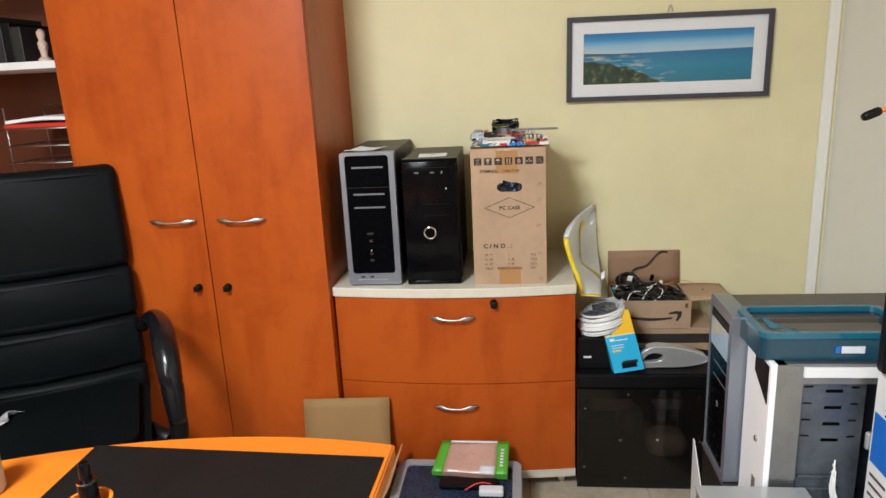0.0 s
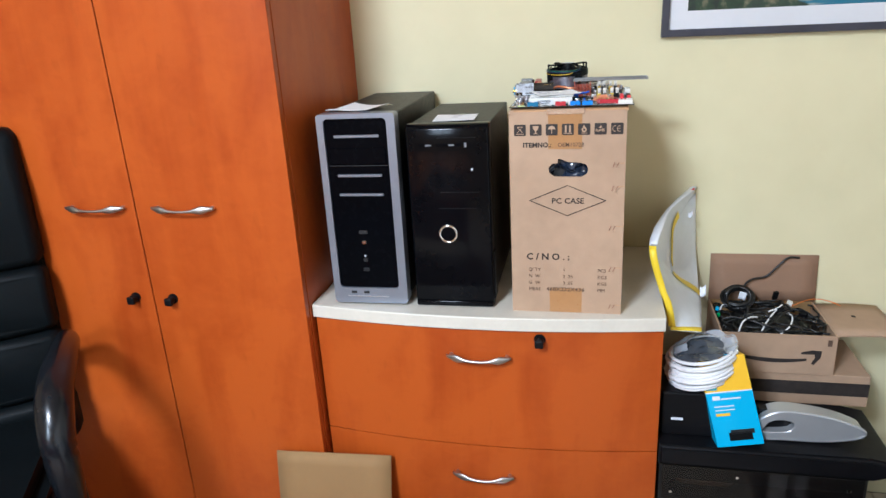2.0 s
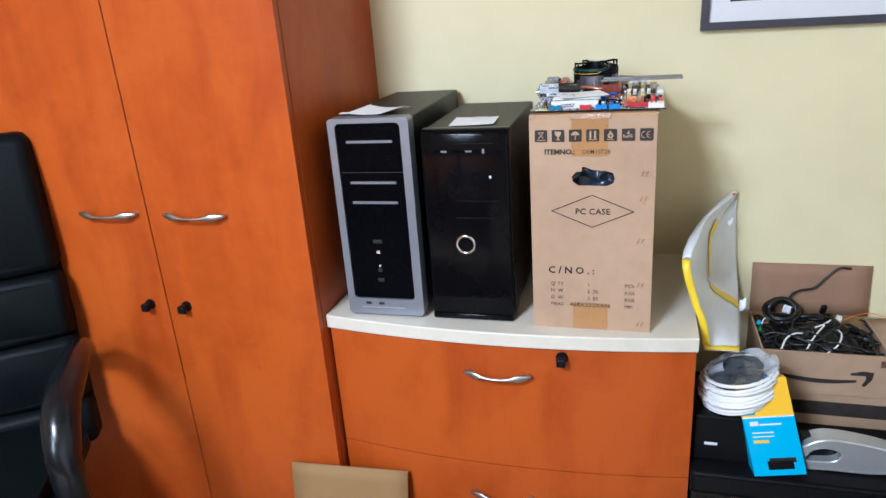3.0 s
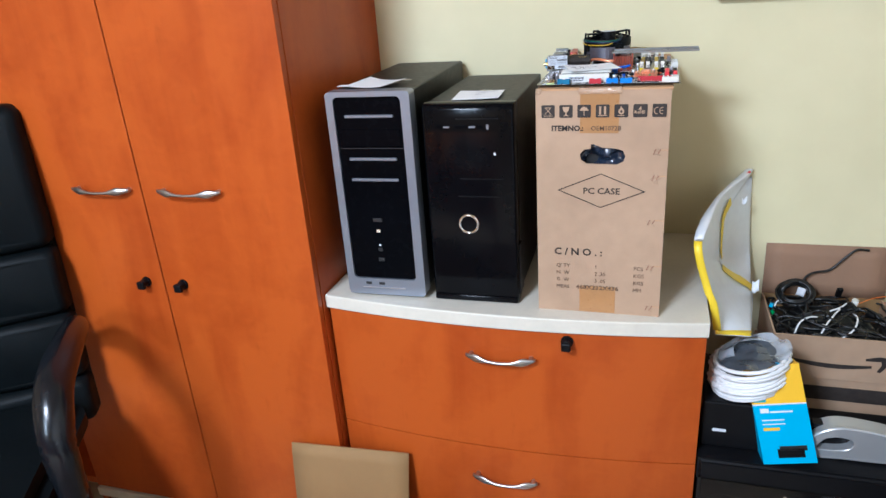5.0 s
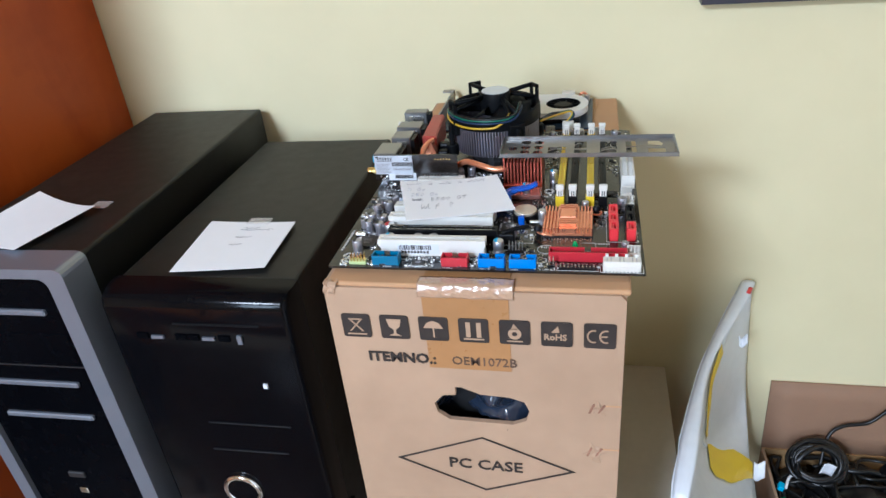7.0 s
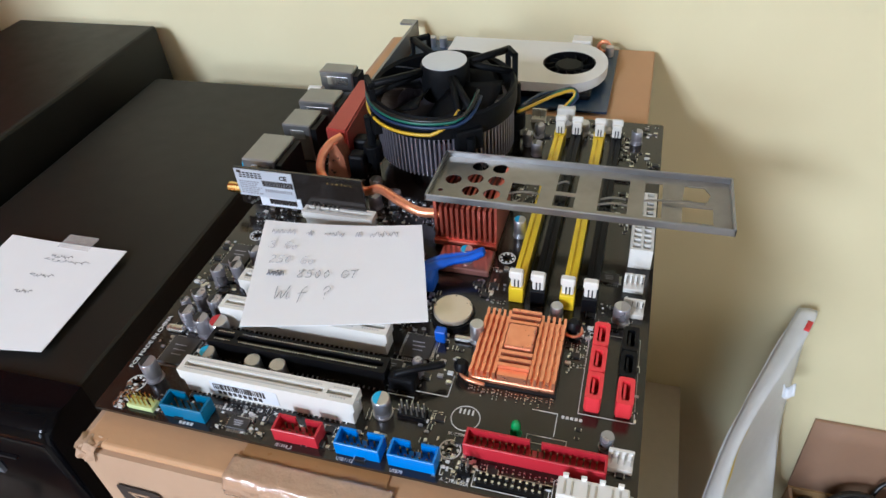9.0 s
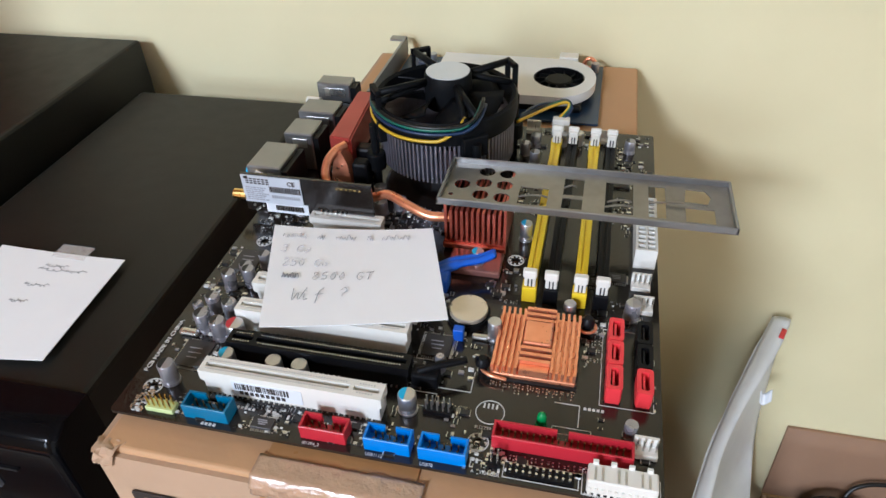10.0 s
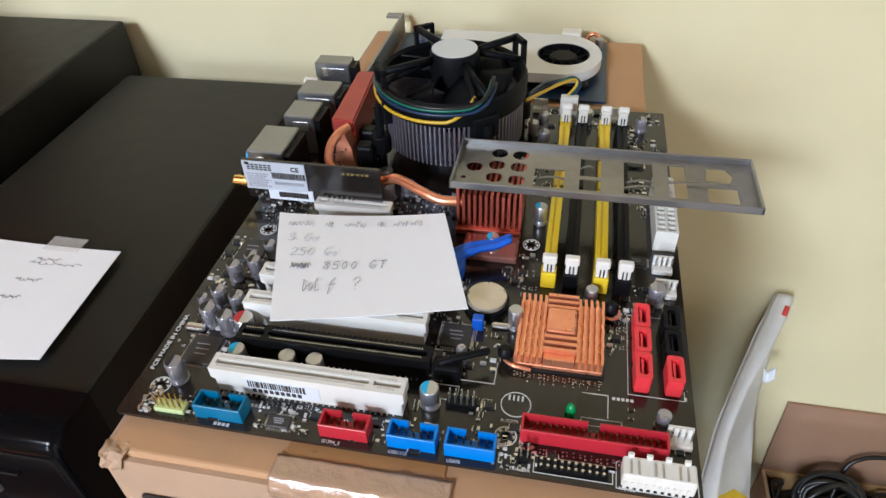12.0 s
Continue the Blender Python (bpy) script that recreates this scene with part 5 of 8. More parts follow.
for x, y, r, h in ((-0.096, 0.039, 0.0040, 0.0115), (-0.086, 0.070, 0.0040, 0.0115), (-0.0965, 0.0735, 0.0040, 0.0115), (-0.1045, 0.083, 0.0026, 0.008), (-0.0975, 0.087, 0.0038, 0.011), (-0.0865, 0.084, 0.0038, 0.011), (-0.0985, 0.1065, 0.0036, 0.010), (-0.0885, 0.1105, 0.0036, 0.011), (-0.0930, 0.1160, 0.0036, 0.009), (-0.0870, 0.1270, 0.0034, 0.0085)):
    cap(x, y, r, h, "cap_lilac", "chip")
for x, y, r, h, mm, top in ((-0.0775, 0.0715, 0.0047, 0.0095, "alu", "slot_red"), (-0.0720, 0.0520, 0.0040, 0.010, "alu", "cyan"), (-0.0480, 0.0525, 0.0040, 0.0095, "alu", "alu"), (-0.0350, 0.0525, 0.0040, 0.0095, "alu", "alu"), (0.0190, 0.0450, 0.0042, 0.0100, "alu", "cyan"), (0.0500, 0.0960, 0.0035, 0.0110, "alu", "alu"), (0.0850, 0.1190, 0.0032, 0.008, "alu", "alu"), (0.0550, 0.1790, 0.0036, 0.0110, "alu", "cyan"), (0.0320, 0.1470, 0.0036, 0.0120, "alu", "cyan"), (0.1160, 0.1230, 0.0040, 0.0100, "cap_lilac", "alu"), (0.1160, 0.0500, 0.0030, 0.0075, "cap_lilac", "cap_lilac"), (-0.0370, 0.1890, 0.0042, 0.0085, "cap_lilac", "chip"), (-0.0420, 0.2050, 0.0042, 0.0085, "cap_lilac", "chip"), (-0.0260, 0.1940, 0.0042, 0.0085, "cap_lilac", "chip"),
                         (0.0660, 0.2930, 0.0040, 0.0085, "alu", "chip"), (0.0770, 0.2960, 0.0040, 0.0085, "alu", "chip"), (0.0880, 0.2900, 0.0030, 0.0085, "alu", "chip"), (0.0480, 0.2880, 0.0036, 0.0085, "cap_lilac", "chip"), (0.0420, 0.2760, 0.0036, 0.0085, "cap_lilac", "chip"), (0.0500, 0.2650, 0.0036, 0.0085, "cap_lilac", "chip"), (0.1130, 0.2900, 0.0036, 0.0085, "cap_lilac", "chip")):
    cap(x, y, r, h, mm, top)
for x, y, h in ((-0.0585, 0.2190, 0.018), (-0.0610, 0.2350, 0.020)):
    part("coil", bx(x - 0.0055, x + 0.0055, y - 0.0050, y + 0.0050, MZ, MZ + h, 0.0020), M["black"], mb, "black power coil")

# battery, green light, chips
part("battery_holder", cyl(B(), (0.0345, 0.1085, MZ), 0.0112, 0.0035, "z", 26), M["black"], mb)
part("battery", cyl(B(), (0.0345, 0.1085, MZ + 0.0035), 0.0100, 0.0030, "z", 30, bev=0.0006), mat("battery_cell", (0.66, 0.58, 0.46), 0.30, 0.55, var=0.06, scale=40), mb, "round coin battery")
part("jumper", bx(0.0300, 0.0352, 0.0900, 0.0945, MZ, MZ + 0.0075, 0.0004, 1), M["jumper"], mb, "dark blue jumper")
part("crystal", bx(0.0390, 0.0480, 0.0920, 0.0952, MZ + 0.0005, MZ + 0.0032, 0.0012), M["pin"], mb)
part("crystal", bx(-0.1080, -0.0975, 0.0665, 0.0705, MZ + 0.0002, MZ + 0.0034, 0.0014), M["pin"], mb)
part("standby_light", lathe(B(), (0.0785, 0.0475, MZ), [(0.0026, 0), (0.0026, 0.0015), (0.0022, 0.0018), (0.0022, 0.0070), (0.0016, 0.0088), (0.0006, 0.0096)], 14), M["led_green"], mb, "green light", smooth=True)
for x, y, w, d in ((-0.0930, 0.0560, 0.0075, 0.0085), (0.0235, 0.0845, 0.0070, 0.0070), (-0.0420, 0.0240, 0.0050, 0.0030), (-0.0990, 0.1280, 0.0075, 0.0090), (0.0970, 0.1470, 0.0050, 0.0040), (0.1080, 0.1520, 0.0050, 0.0035), (0.1080, 0.2500, 0.0060, 0.0080), (0.0330, 0.2900, 0.0040, 0.0060), (0.0150, 0.0700, 0.0040, 0.0040)):
    c = part("chip", bx(x - w, x + w, y - d, y + d, MZ + 0.0004, MZ + 0.0018, 0.0002, 1), M["chip_top"], mb)
    pr = B()
    for j in range(3):
        box(pr, x - w * (0.55 - 0.1 * j), x + w * (0.35 + 0.1 * (j % 2)), y + d * (0.35 - 0.35 * j) - 0.0003, y + d * (0.35 - 0.35 * j) + 0.0003, MZ + 0.0018, MZ + 0.0019)
    part("chip_marking", pr, M["ink"], c)
    lg = B()
    for i in range(int(w * 2 / 0.0011)):
        for yy in (y - d - 0.0012, y + d):
            box(lg, x - w + 0.0006 + 0.0011 * i, x - w + 0.0011 + 0.0011 * i, yy, yy + 0.0012, MZ, MZ + 0.0006)
    for i in range(int(d * 2 / 0.0011)):
        for xx in (x - w - 0.0012, x + w):
            box(lg, xx, xx + 0.0012, y - d + 0.0006 + 0.0011 * i, y - d + 0.0011 + 0.0011 * i, MZ, MZ + 0.0006)
    tagged(part("chip_leg_row", lg, M["pin"], c), kind="stuff")

# fine surface-mounted parts, too many to count
keep_out = [(0.060, 0.1035, 0.044, 0.066), (0.093, 0.1035, 0.066, 0.084), (0.104, 0.129, 0.044, 0.064), (0.030, 0.062, 0.056, 0.067), (0.047, 0.063, 0.043, 0.058), (-0.083, 0.013, 0.034, 0.090), (0.050, 0.093, 0.066, 0.116), (0.058, 0.104, 0.124, 0.286), (0.008, 0.047, 0.138, 0.202), (-0.052, 0.036, 0.200, 0.290), (-0.125, -0.090, 0.183, 0.330), (0.098, 0.128, 0.017, 0.030), (0.057, 0.120, 0.030, 0.043), (0.103, 0.126, 0.064, 0.113), (0.116, 0.129, 0.163, 0.217)]
smd = {k: B() for k in ("pin", "chip", "silk", "slot_white", "cap_lilac")}
for i in range(4200):
    x, y = random.uniform(MX0 + 0.002, MX1 - 0.003), random.uniform(MY0 + 0.003, MY1 - 0.003)
    if noise.noise(Vector((x * 38, y * 38, 0.3))) < -0.02 or any(a < x < b and c < y < d for a, b, c, d in keep_out):
        continue
    w, d, h = random.choice(((0.0008, 0.0005, 0.0005), (0.0011, 0.0007, 0.0007), (0.0016, 0.0010, 0.0008), (0.0007, 0.0014, 0.0007), (0.0022, 0.0014, 0.0014)))
    k = random.choice(("pin", "pin", "chip", "chip", "chip", "silk", "cap_lilac"))
    if k != "chip":
        w, d, h = w * 0.62, d * 0.62, h * 0.8
    box(smd[k], x - w, x + w, y - d, y + d, MZ, MZ + h)
    if k == "chip":
        for s in (-1, 1):
            box(smd["pin"], x + s * w - 0.0003, x + s * w + 0.0003, y - d, y + d, MZ, MZ + h * 0.8)
for i in range(170):
    x, y = random.choice((random.uniform(-0.054, -0.026), random.uniform(0.052, 0.066), random.uniform(-0.107, -0.100))), random.uniform(0.0195, 0.0335)
    w, d, h = random.choice(((0.0006, 0.0004, 0.0005), (0.0009, 0.0006, 0.0007), (0.0005, 0.0010, 0.0006)))
    box(smd[random.choice(("pin", "pin", "silk", "chip"))], x - w, x + w, y - d, y + d, MZ, MZ + h)
# rows of tiny parts along the chip cooler, the headers and the short edge of the board
for x0, x1, y, n in ((0.052, 0.092, 0.0672, 26), (0.058, 0.092, 0.0642, 9), (0.0640, 0.1000, 0.0292, 16), (-0.052, -0.026, 0.0330, 12), (-0.052, -0.028, 0.0215, 10), (0.034, 0.046, 0.0500, 8), (0.094, 0.103, 0.0900, 6), (0.094, 0.103, 0.0960, 6), (0.094, 0.103, 0.1020, 6), (0.050, 0.058, 0.1180, 5), (0.050, 0.058, 0.1230, 5)):
    for i in range(n):
        x = x0 + (x1 - x0) * (i + random.uniform(0.2, 0.8)) / n
        w, d = random.choice(((0.0005, 0.0009), (0.0004, 0.0007), (0.0008, 0.0005)))
        yy = y + random.uniform(-0.0006, 0.0006)
        box(smd["chip"], x - w * 0.6, x + w * 0.6, yy - d * 0.6, yy + d * 0.6, MZ, MZ + 0.0007)
        for q in (-1, 1):
            box(smd["pin"], x - w * 0.6, x + w * 0.6, yy + q * d - d * 0.3, yy + q * d + d * 0.3, MZ, MZ + 0.0006)
for k, g in smd.items():
    tagged(part("small_component", g, M[k], mb), kind="stuff")

# silkscreen marks
sk = text_mesh("PCB MADE IN CHINA", 0.0031, at(-0.1105, 0.0415, MZ + 0.0006) @ Matrix.Rotation(radians(90), 4, 'Z'), 0.0001, 'LEFT', 0.00003, 1.2)
part("silkscreen", sk, M["silk"], mb)
for s, x, y in (("USB78", 0.0310, 0.0180), ("USB1112", 0.0070, 0.0180), ("IE1394_2", -0.0215, 0.0180), ("BUZZER", 0.0500, 0.0408), ("PANEL", 0.0985, 0.0177), ("AP_TRIGGER", 0.0525, 0.0190)):
    part("silkscreen", text_mesh(s, 0.0021, at(x, y, MZ + 0.0003), 0.0001), M["silk"], mb)
bl = B()
for x, y, n in ((-0.0700, 0.0185, 4), (0.0960, 0.0600, 5), (-0.0600, 0.0300, 6)):
    for i in range(n):
        box(bl, x + 0.0019 * i, x + 0.0013 + 0.0019 * i, y, y + 0.0014, MZ, MZ + 0.00025)
for k in range(4):
    box(bl, 0.0520 + 0.0019 * k, 0.0528 + 0.0019 * k, 0.0525, 0.0552, MZ, MZ + 0.00025)
for x0, x1, y0, y1 in ((0.0655, 0.0965, 0.0195, 0.0272), (0.0975, 0.1285, 0.0182, 0.0300), (0.0515, 0.0565, 0.0215, 0.0255), (0.0830, 0.1000, 0.0450, 0.0490), (0.0175, 0.0300, 0.0480, 0.0560), (0.1025, 0.1265, 0.0640, 0.1125), (0.0148, 0.0325, 0.0755, 0.0935)):
    plate_with_holes(bl, [(x0, y0), (x1, y0), (x1, y1), (x0, y1)], [[(x0 + 0.0003, y0 + 0.0003), (x1 - 0.0003, y0 + 0.0003), (x1 - 0.0003, y1 - 0.0003), (x0 + 0.0003, y1 - 0.0003)]], MZ, MZ + 0.0002)
plate_with_holes(bl, ngon_ring(26, 0.0066, 0.0555, 0.0505), [ngon_ring(26, 0.0062, 0.0555, 0.0505)], MZ, MZ + 0.00025)
for a, b, c, d in ((0.015, 0.0154, 0.060, 0.075), (0.015, 0.045, 0.0596, 0.060), (0.0446, 0.045, 0.060, 0.072), (0.0940, 0.0944, 0.050, 0.062), (0.083, 0.094, 0.0616, 0.062)):
    box(bl, a, b, c, d, MZ, MZ + 0.00025)
tagged(part("silkscreen", bl, M["silk"], mb), kind="stuff")

# rear sockets along the back edge
for x0, x1, y0, y1, zt in ((-0.1225, -0.1000, 0.1860, 0.2170, 1.2050), (-0.1160, -0.0960, 0.2295, 0.2510, 1.2050), (-0.1185, -0.0920, 0.2610, 0.2810, 1.2050), (-0.1195, -0.0935, 0.3010, 0.3150, 1.2080)):
    s = B()
    box(s, x0, x1, y0, y1, MZ, zt, 0.0008, 1)
    ob = part("rear_socket", s, M["grey_metal"], mb, "steel-shelled rear socket")
    part("socket_body", bx(x1, x1 + 0.004, y0 + 0.001, y1 - 0.001, MZ, zt - 0.003), M["black"], ob)
    part("socket_slot", bx(x0 + 0.006, x1 - 0.004, y0 - 0.0006, y0 + 0.001, zt - 0.010, zt - 0.004), M["pin"], ob)
jk = B()
for z in (1.186, 1.197):
    cyl(jk, (-0.1255, 0.1935, z), 0.0040, 0.004, "x", 14)
part("audio_jack", jk, M["cyan"], mb, "pale blue audio jack")
part("socket_body", bx(-0.114, -0.090, 0.2820, 0.3000, MZ, MZ + 0.016, 0.001), M["black"], mb)
part("audio_jack", cyl(B(), (-0.1235, 0.290, 1.197), 0.0045, 0.010, "x", 14), M["slot_white"], mb)

# processor cooler
CX, CY, CR = -0.0085, 0.2530, 0.0445
part("cooler_base", cyl(B(), (CX, CY, MZ), 0.026, 0.013, "z", 28), M["chip"], mb)
core = part("cooler_core", cyl(B(), (CX, CY, MZ + 0.013), 0.0385, 0.0200, "z", 40), M["cooler_alu"], mb, "round aluminium finned cooler")
for i in range(96):
    m = Matrix.Translation((CX, CY, 0)) @ Matrix.Rotation(2 * math.pi * i / 96, 4, 'Z')
    part("fin", bx(0.030, CR, -0.00055, 0.00055, MZ + 0.013, 1.2205, m=m), M["cooler_alu"], core)
RZ = 1.2195
fan = B()
ringn = 44
rg = [[fan.verts.new((CX + r * math.cos(2 * math.pi * i / ringn), CY + r * math.sin(2 * math.pi * i / ringn), RZ + h)) for i in range(ringn)] for r, h in
      [(CR + 0.0012, -0.002), (CR + 0.0020, 0.003), (CR + 0.0018, 0.0115), (CR + 0.0004, 0.0130), (CR - 0.0018, 0.0115), (CR - 0.0040, 0.0), (CR - 0.0030, -0.002)]]
for a, b in zip(rg, rg[1:] + rg[:1]):
    for i in range(ringn):
        fan.faces.new((a[i], a[(i + 1) % ringn], b[(i + 1) % ringn], b[i]))
bmesh.ops.recalc_face_normals(fan, faces=list(fan.faces))
fo = part("fan_frame", fan, M["fan"], mb, "black fan frame", smooth=True)
HX, HY, HZ = CX + 0.001, CY + 0.003, 1.2445
for k in range(4):
    a = radians(34 + 90 * k)
    lg = B()
    m = Matrix.Translation((CX + (CR + 0.0025) * math.cos(a), CY + (CR + 0.0025) * math.sin(a), 0)) @ Matrix.Rotation(a, 4, 'Z')
    box(lg, -0.0040, 0.0022, -0.0085, 0.0085, RZ - 0.010, RZ + 0.004, 0.0012, m=m)
    cyl(lg, (0.0030, 0, MZ), 0.0028, RZ - MZ, "z", 12, m=m)
    cyl(lg, (0.0030, 0, MZ + 0.010), 0.0062, 0.012, "z", 16, m=m, bev=0.001)
    if k < 3:
        box(lg, -0.0024, 0.0012, -0.0070, -0.0042, RZ + 0.004, 1.2440, 0.0008, m=m)
        box(lg, -0.0024, 0.0012, 0.0042, 0.0070, RZ + 0.004, 1.2440 - 0.004 * (k == 2), 0.0008, m=m)
        box(lg, -0.0024, 0.0012, -0.0070, 0.0070, 1.2405, 1.2440, 0.0008, m=m)
    part("mounting_leg", lg, M["fan"], fo)
    ex, ey = CX + (CR + 0.001) * math.cos(a), CY + (CR + 0.001) * math.sin(a)
    for ze, side in ((1.2422 if k < 3 else 1.2300, 0.0045), (1.2310 if k < 3 else 1.2280, -0.0045)):
        arm = tube(B(), [(HX + 0.012 * math.cos(a), HY + 0.012 * math.sin(a), HZ - 0.004), (ex - side * math.sin(a), ey + side * math.cos(a), ze)], 0.0023, 6)
        part("fan_strut", arm, M["fan"], fo)
part("fan_hub", lathe(B(), (HX, HY, HZ - 0.022), [(0.0150, 0), (0.0155, 0.014), (0.0152, 0.0200), (0.0146, 0.0218)], 32), M["fan"], fo, smooth=True)
part("hub_sticker", cyl(B(), (HX, HY, HZ), 0.0140, 0.0004, "z", 32), M["sticker"], fo, "round silver hub sticker")
for k in range(7):
    bld = B()
    a0 = 2 * math.pi * k / 7
    sheet(bld, lambda u, v, a0=a0: Vector((CX + (0.014 + 0.0235 * u) * math.cos(a0 + 0.75 * v + 0.25 * u), CY + (0.014 + 0.0235 * u) * math.sin(a0 + 0.75 * v + 0.25 * u), 1.2220 + 0.0120 * v)), 4, 5, 0.0008)
    part("fan_blade", bld, M["fan"], fo)
for k, (mm, r, z, s0, e) in enumerate((("wire_g", 0.0478, 1.2315, 196, 318), ("wire_b", 0.0482, 1.2290, 190, 322), ("wire_y", 0.0485, 1.2240, 186, 300), ("black_cable", 0.0476, 1.2330, 200, 320))):
    pts = []
    for i in range(25):
        q = i / 24
        a = radians(s0 + (e - s0) * q)
        pts.append((CX + (r - 0.010 * max(0, q - 0.86) / 0.14) * math.cos(a), CY + (r - 0.010 * max(0, q - 0.86) / 0.14) * math.sin(a), z - 0.0022 * math.sin(math.pi * q) + 0.008 * max(0, q - 0.80) / 0.20))
    part("fan_wire", tube(B(), pts, 0.0011, 6), M[mm], fo)
for mm, o in (("wire_g", 0.0), ("wire_b", 0.003), ("wire_y", -0.003), ("black_cable", 0.0015)):
    pts = smooth_path([(0.037, 0.268 + o, 1.208), (0.046, 0.286 + o * 2, 1.2035 + abs(o)), (0.056, 0.302 + o, 1.2035), (0.066, 0.311 + o * 0.5, 1.2025), (0.0690 + o * 0.4, 0.3090, 1.1985), (0.0640 + o * 0.6, 0.3030, 1.193)])
    part("fan_wire", tube(B(), pts, 0.0011, 6), M[mm], fo)
part("fan_plug", bx(0.0580, 0.0700, 0.2985, 0.3045, MZ + 0.004, MZ + 0.0165, 0.0006, 1), M["slot_white"], fo, "white fan plug")

# ---- expansion card standing in its slot ----
wf_ = thing("expansion_card", (-0.076, 0.171, MZ + 0.006), "small black plug-in card with silver sticker on the motherboard", "circuit card")
cb = B()
box(cb, -0.1175, -0.0350, 0.1700, 0.1716, 1.1835, 1.2100)
box(cb, -0.0720, -0.0330, 0.1702, 0.1714, MZ + 0.005, 1.1840)
part("circuit_board", cb, M["pcb"], wf_)
stk = part("sticker", bx(-0.1170, -0.0790, 0.1690, 0.1698, 1.1905, 1.2095), M["sticker"], wf_, "silver certification sticker")
part("sticker", bx(-0.1040, -0.0765, 0.1692, 0.1697, 1.1840, 1.1915), M["label"], wf_, "white barcode label")
bars, x = B(), -0.0995
while x < -0.0800:
    w2 = random.choice((0.0003, 0.0005, 0.0008))
    for z0, z1 in ((1.1990, 1.2030), (1.1862, 1.1898)):
        if x > -0.0985 or z0 > 1.19:
            box(bars, x, x + w2, 0.1686, 0.16895, z0, z1)
    x += w2 + 0.0005
for z in (1.2075, 1.2060, 1.2045):
    for k in range(6):
        box(bars, -0.1140 + 0.0026 * k, -0.1122 + 0.0026 * k, 0.1686, 0.16895, z - 0.0004, z + 0.0003)
box(bars, -0.1150, -0.1125, 0.1686, 0.16895, 1.2074, 1.2090)
part("sticker_printing", bars, M["print"], stk)
part("sticker_printing", text_mesh("CE", 0.0042, at(-0.0875, 0.1688, 1.2046) @ FACE, 0.0001, 'LEFT', 0.0001), M["print"], stk)
fine = B()
for k, z in enumerate((1.2012, 1.1998, 1.1984, 1.1970, 1.1956, 1.1942, 1.1928)):
    x = -0.1150
    while x < -0.1015 - 0.0012 * (k % 3):
        w2 = random.uniform(0.0006, 0.0022)
        box(fine, x, x + w2, 0.1687, 0.1690, z - 0.0003, z + 0.0003)
        x += w2 + 0.0006
x = -0.0985
while x < -0.0815:
    box(fine, x, x + 0.0007, 0.1687, 0.1690, 1.1948, 1.1968)
    x += 0.0014
tagged(part("sticker_printing", fine, M["ink"], stk), kind="stuff")
gp = B()
for i in range(6):
    box(gp, -0.0570 + 0.0028 * i, -0.0556 + 0.0028 * i, 0.1696, 0.1700, 1.2050, 1.2060)
part("contacts", gp, M["gold"], wf_)
for i in range(6):
    part("solder_point", tube(B(), [(-0.0680 + 0.0030 * i, 0.1700, 1.1895), (-0.0676 + 0.0030 * i, 0.1685, 1.1885), (-0.0672 + 0.0030 * i, 0.1685, 1.1875), (-0.0668 + 0.0030 * i, 0.1700, 1.1865)], 0.0006, 5), M["pin"], wf_)
for x, z in ((-0.112, 1.188), (-0.109, 1.186), (-0.106, 1.188), (-0.111, 1.1845)):
    part("solder_point", cyl(B(), (x, 0.1690, z), 0.0008, 0.001, "y", 8), M["pin"], wf_)
part("aerial_socket", cyl(B(), (-0.1255, 0.1715, 1.1935), 0.0032, 0.0090, "x", 14, bev=0.0005), M["gold"], wf_, "gold aerial socket")

# ---- rear cover plate lying across the coolers ----
sh = thing("cover_plate", (0.085, 0.18, 1.2107), "thin steel rear cover plate lying across the motherboard", "metal plate")
SX0, SX1, SY0, SY1, SZ = 0.0065, 0.1640, 0.1585, 0.2035, 1.2108
hs = [ngon_ring(14, 0.0046, x, y) for x, y in ((0.0290, 0.1950), (0.0410, 0.1945), (0.0290, 0.1830), (0.0410, 0.1825), (0.0290, 0.1710), (0.0410, 0.1700), (0.0170, 0.1800))] + [ngon_ring(8, 0.0014, 0.0125, 0.1690)]
hs += [[(0.0500, 0.1660), (0.0660, 0.1660), (0.0660, 0.1830), (0.0500, 0.1830)], [(0.0740, 0.1660), (0.0850, 0.1660), (0.0850, 0.1760), (0.0740, 0.1760)], [(0.0740, 0.1790), (0.0850, 0.1790), (0.0850, 0.1960), (0.0740, 0.1960)],
       [(0.0970, 0.1660), (0.1120, 0.1660), (0.1120, 0.1960), (0.0970, 0.1960)], [(0.1200, 0.1660), (0.1290, 0.1660), (0.1290, 0.1960), (0.1200, 0.1960)], [(0.1390, 0.1830), (0.1410, 0.1820), (0.1510, 0.1830), (0.1530, 0.1900), (0.1500, 0.1960), (0.1400, 0.1960)], [(0.1390, 0.1650), (0.1540, 0.1650), (0.1540, 0.1780), (0.1390, 0.1780)]]
part("plate", plate_with_holes(B(), [(SX0, SY0), (SX1, SY0), (SX1, SY1), (SX0, SY1)], hs, SZ, SZ + 0.0006), M["plate_steel"], sh)
rim = B()
for y in (SY0, SY1 - 0.0014):
    box(rim, SX0, SX1, y, y + 0.0014, SZ, SZ + 0.0040, 0.0005, 1)
for x in (SX0, SX1 - 0.0014):
    box(rim, x, x + 0.0014, SY0, SY1, SZ, SZ + 0.0040, 0.0005, 1)
part("folded_rim", rim, M["grey_metal"], sh)
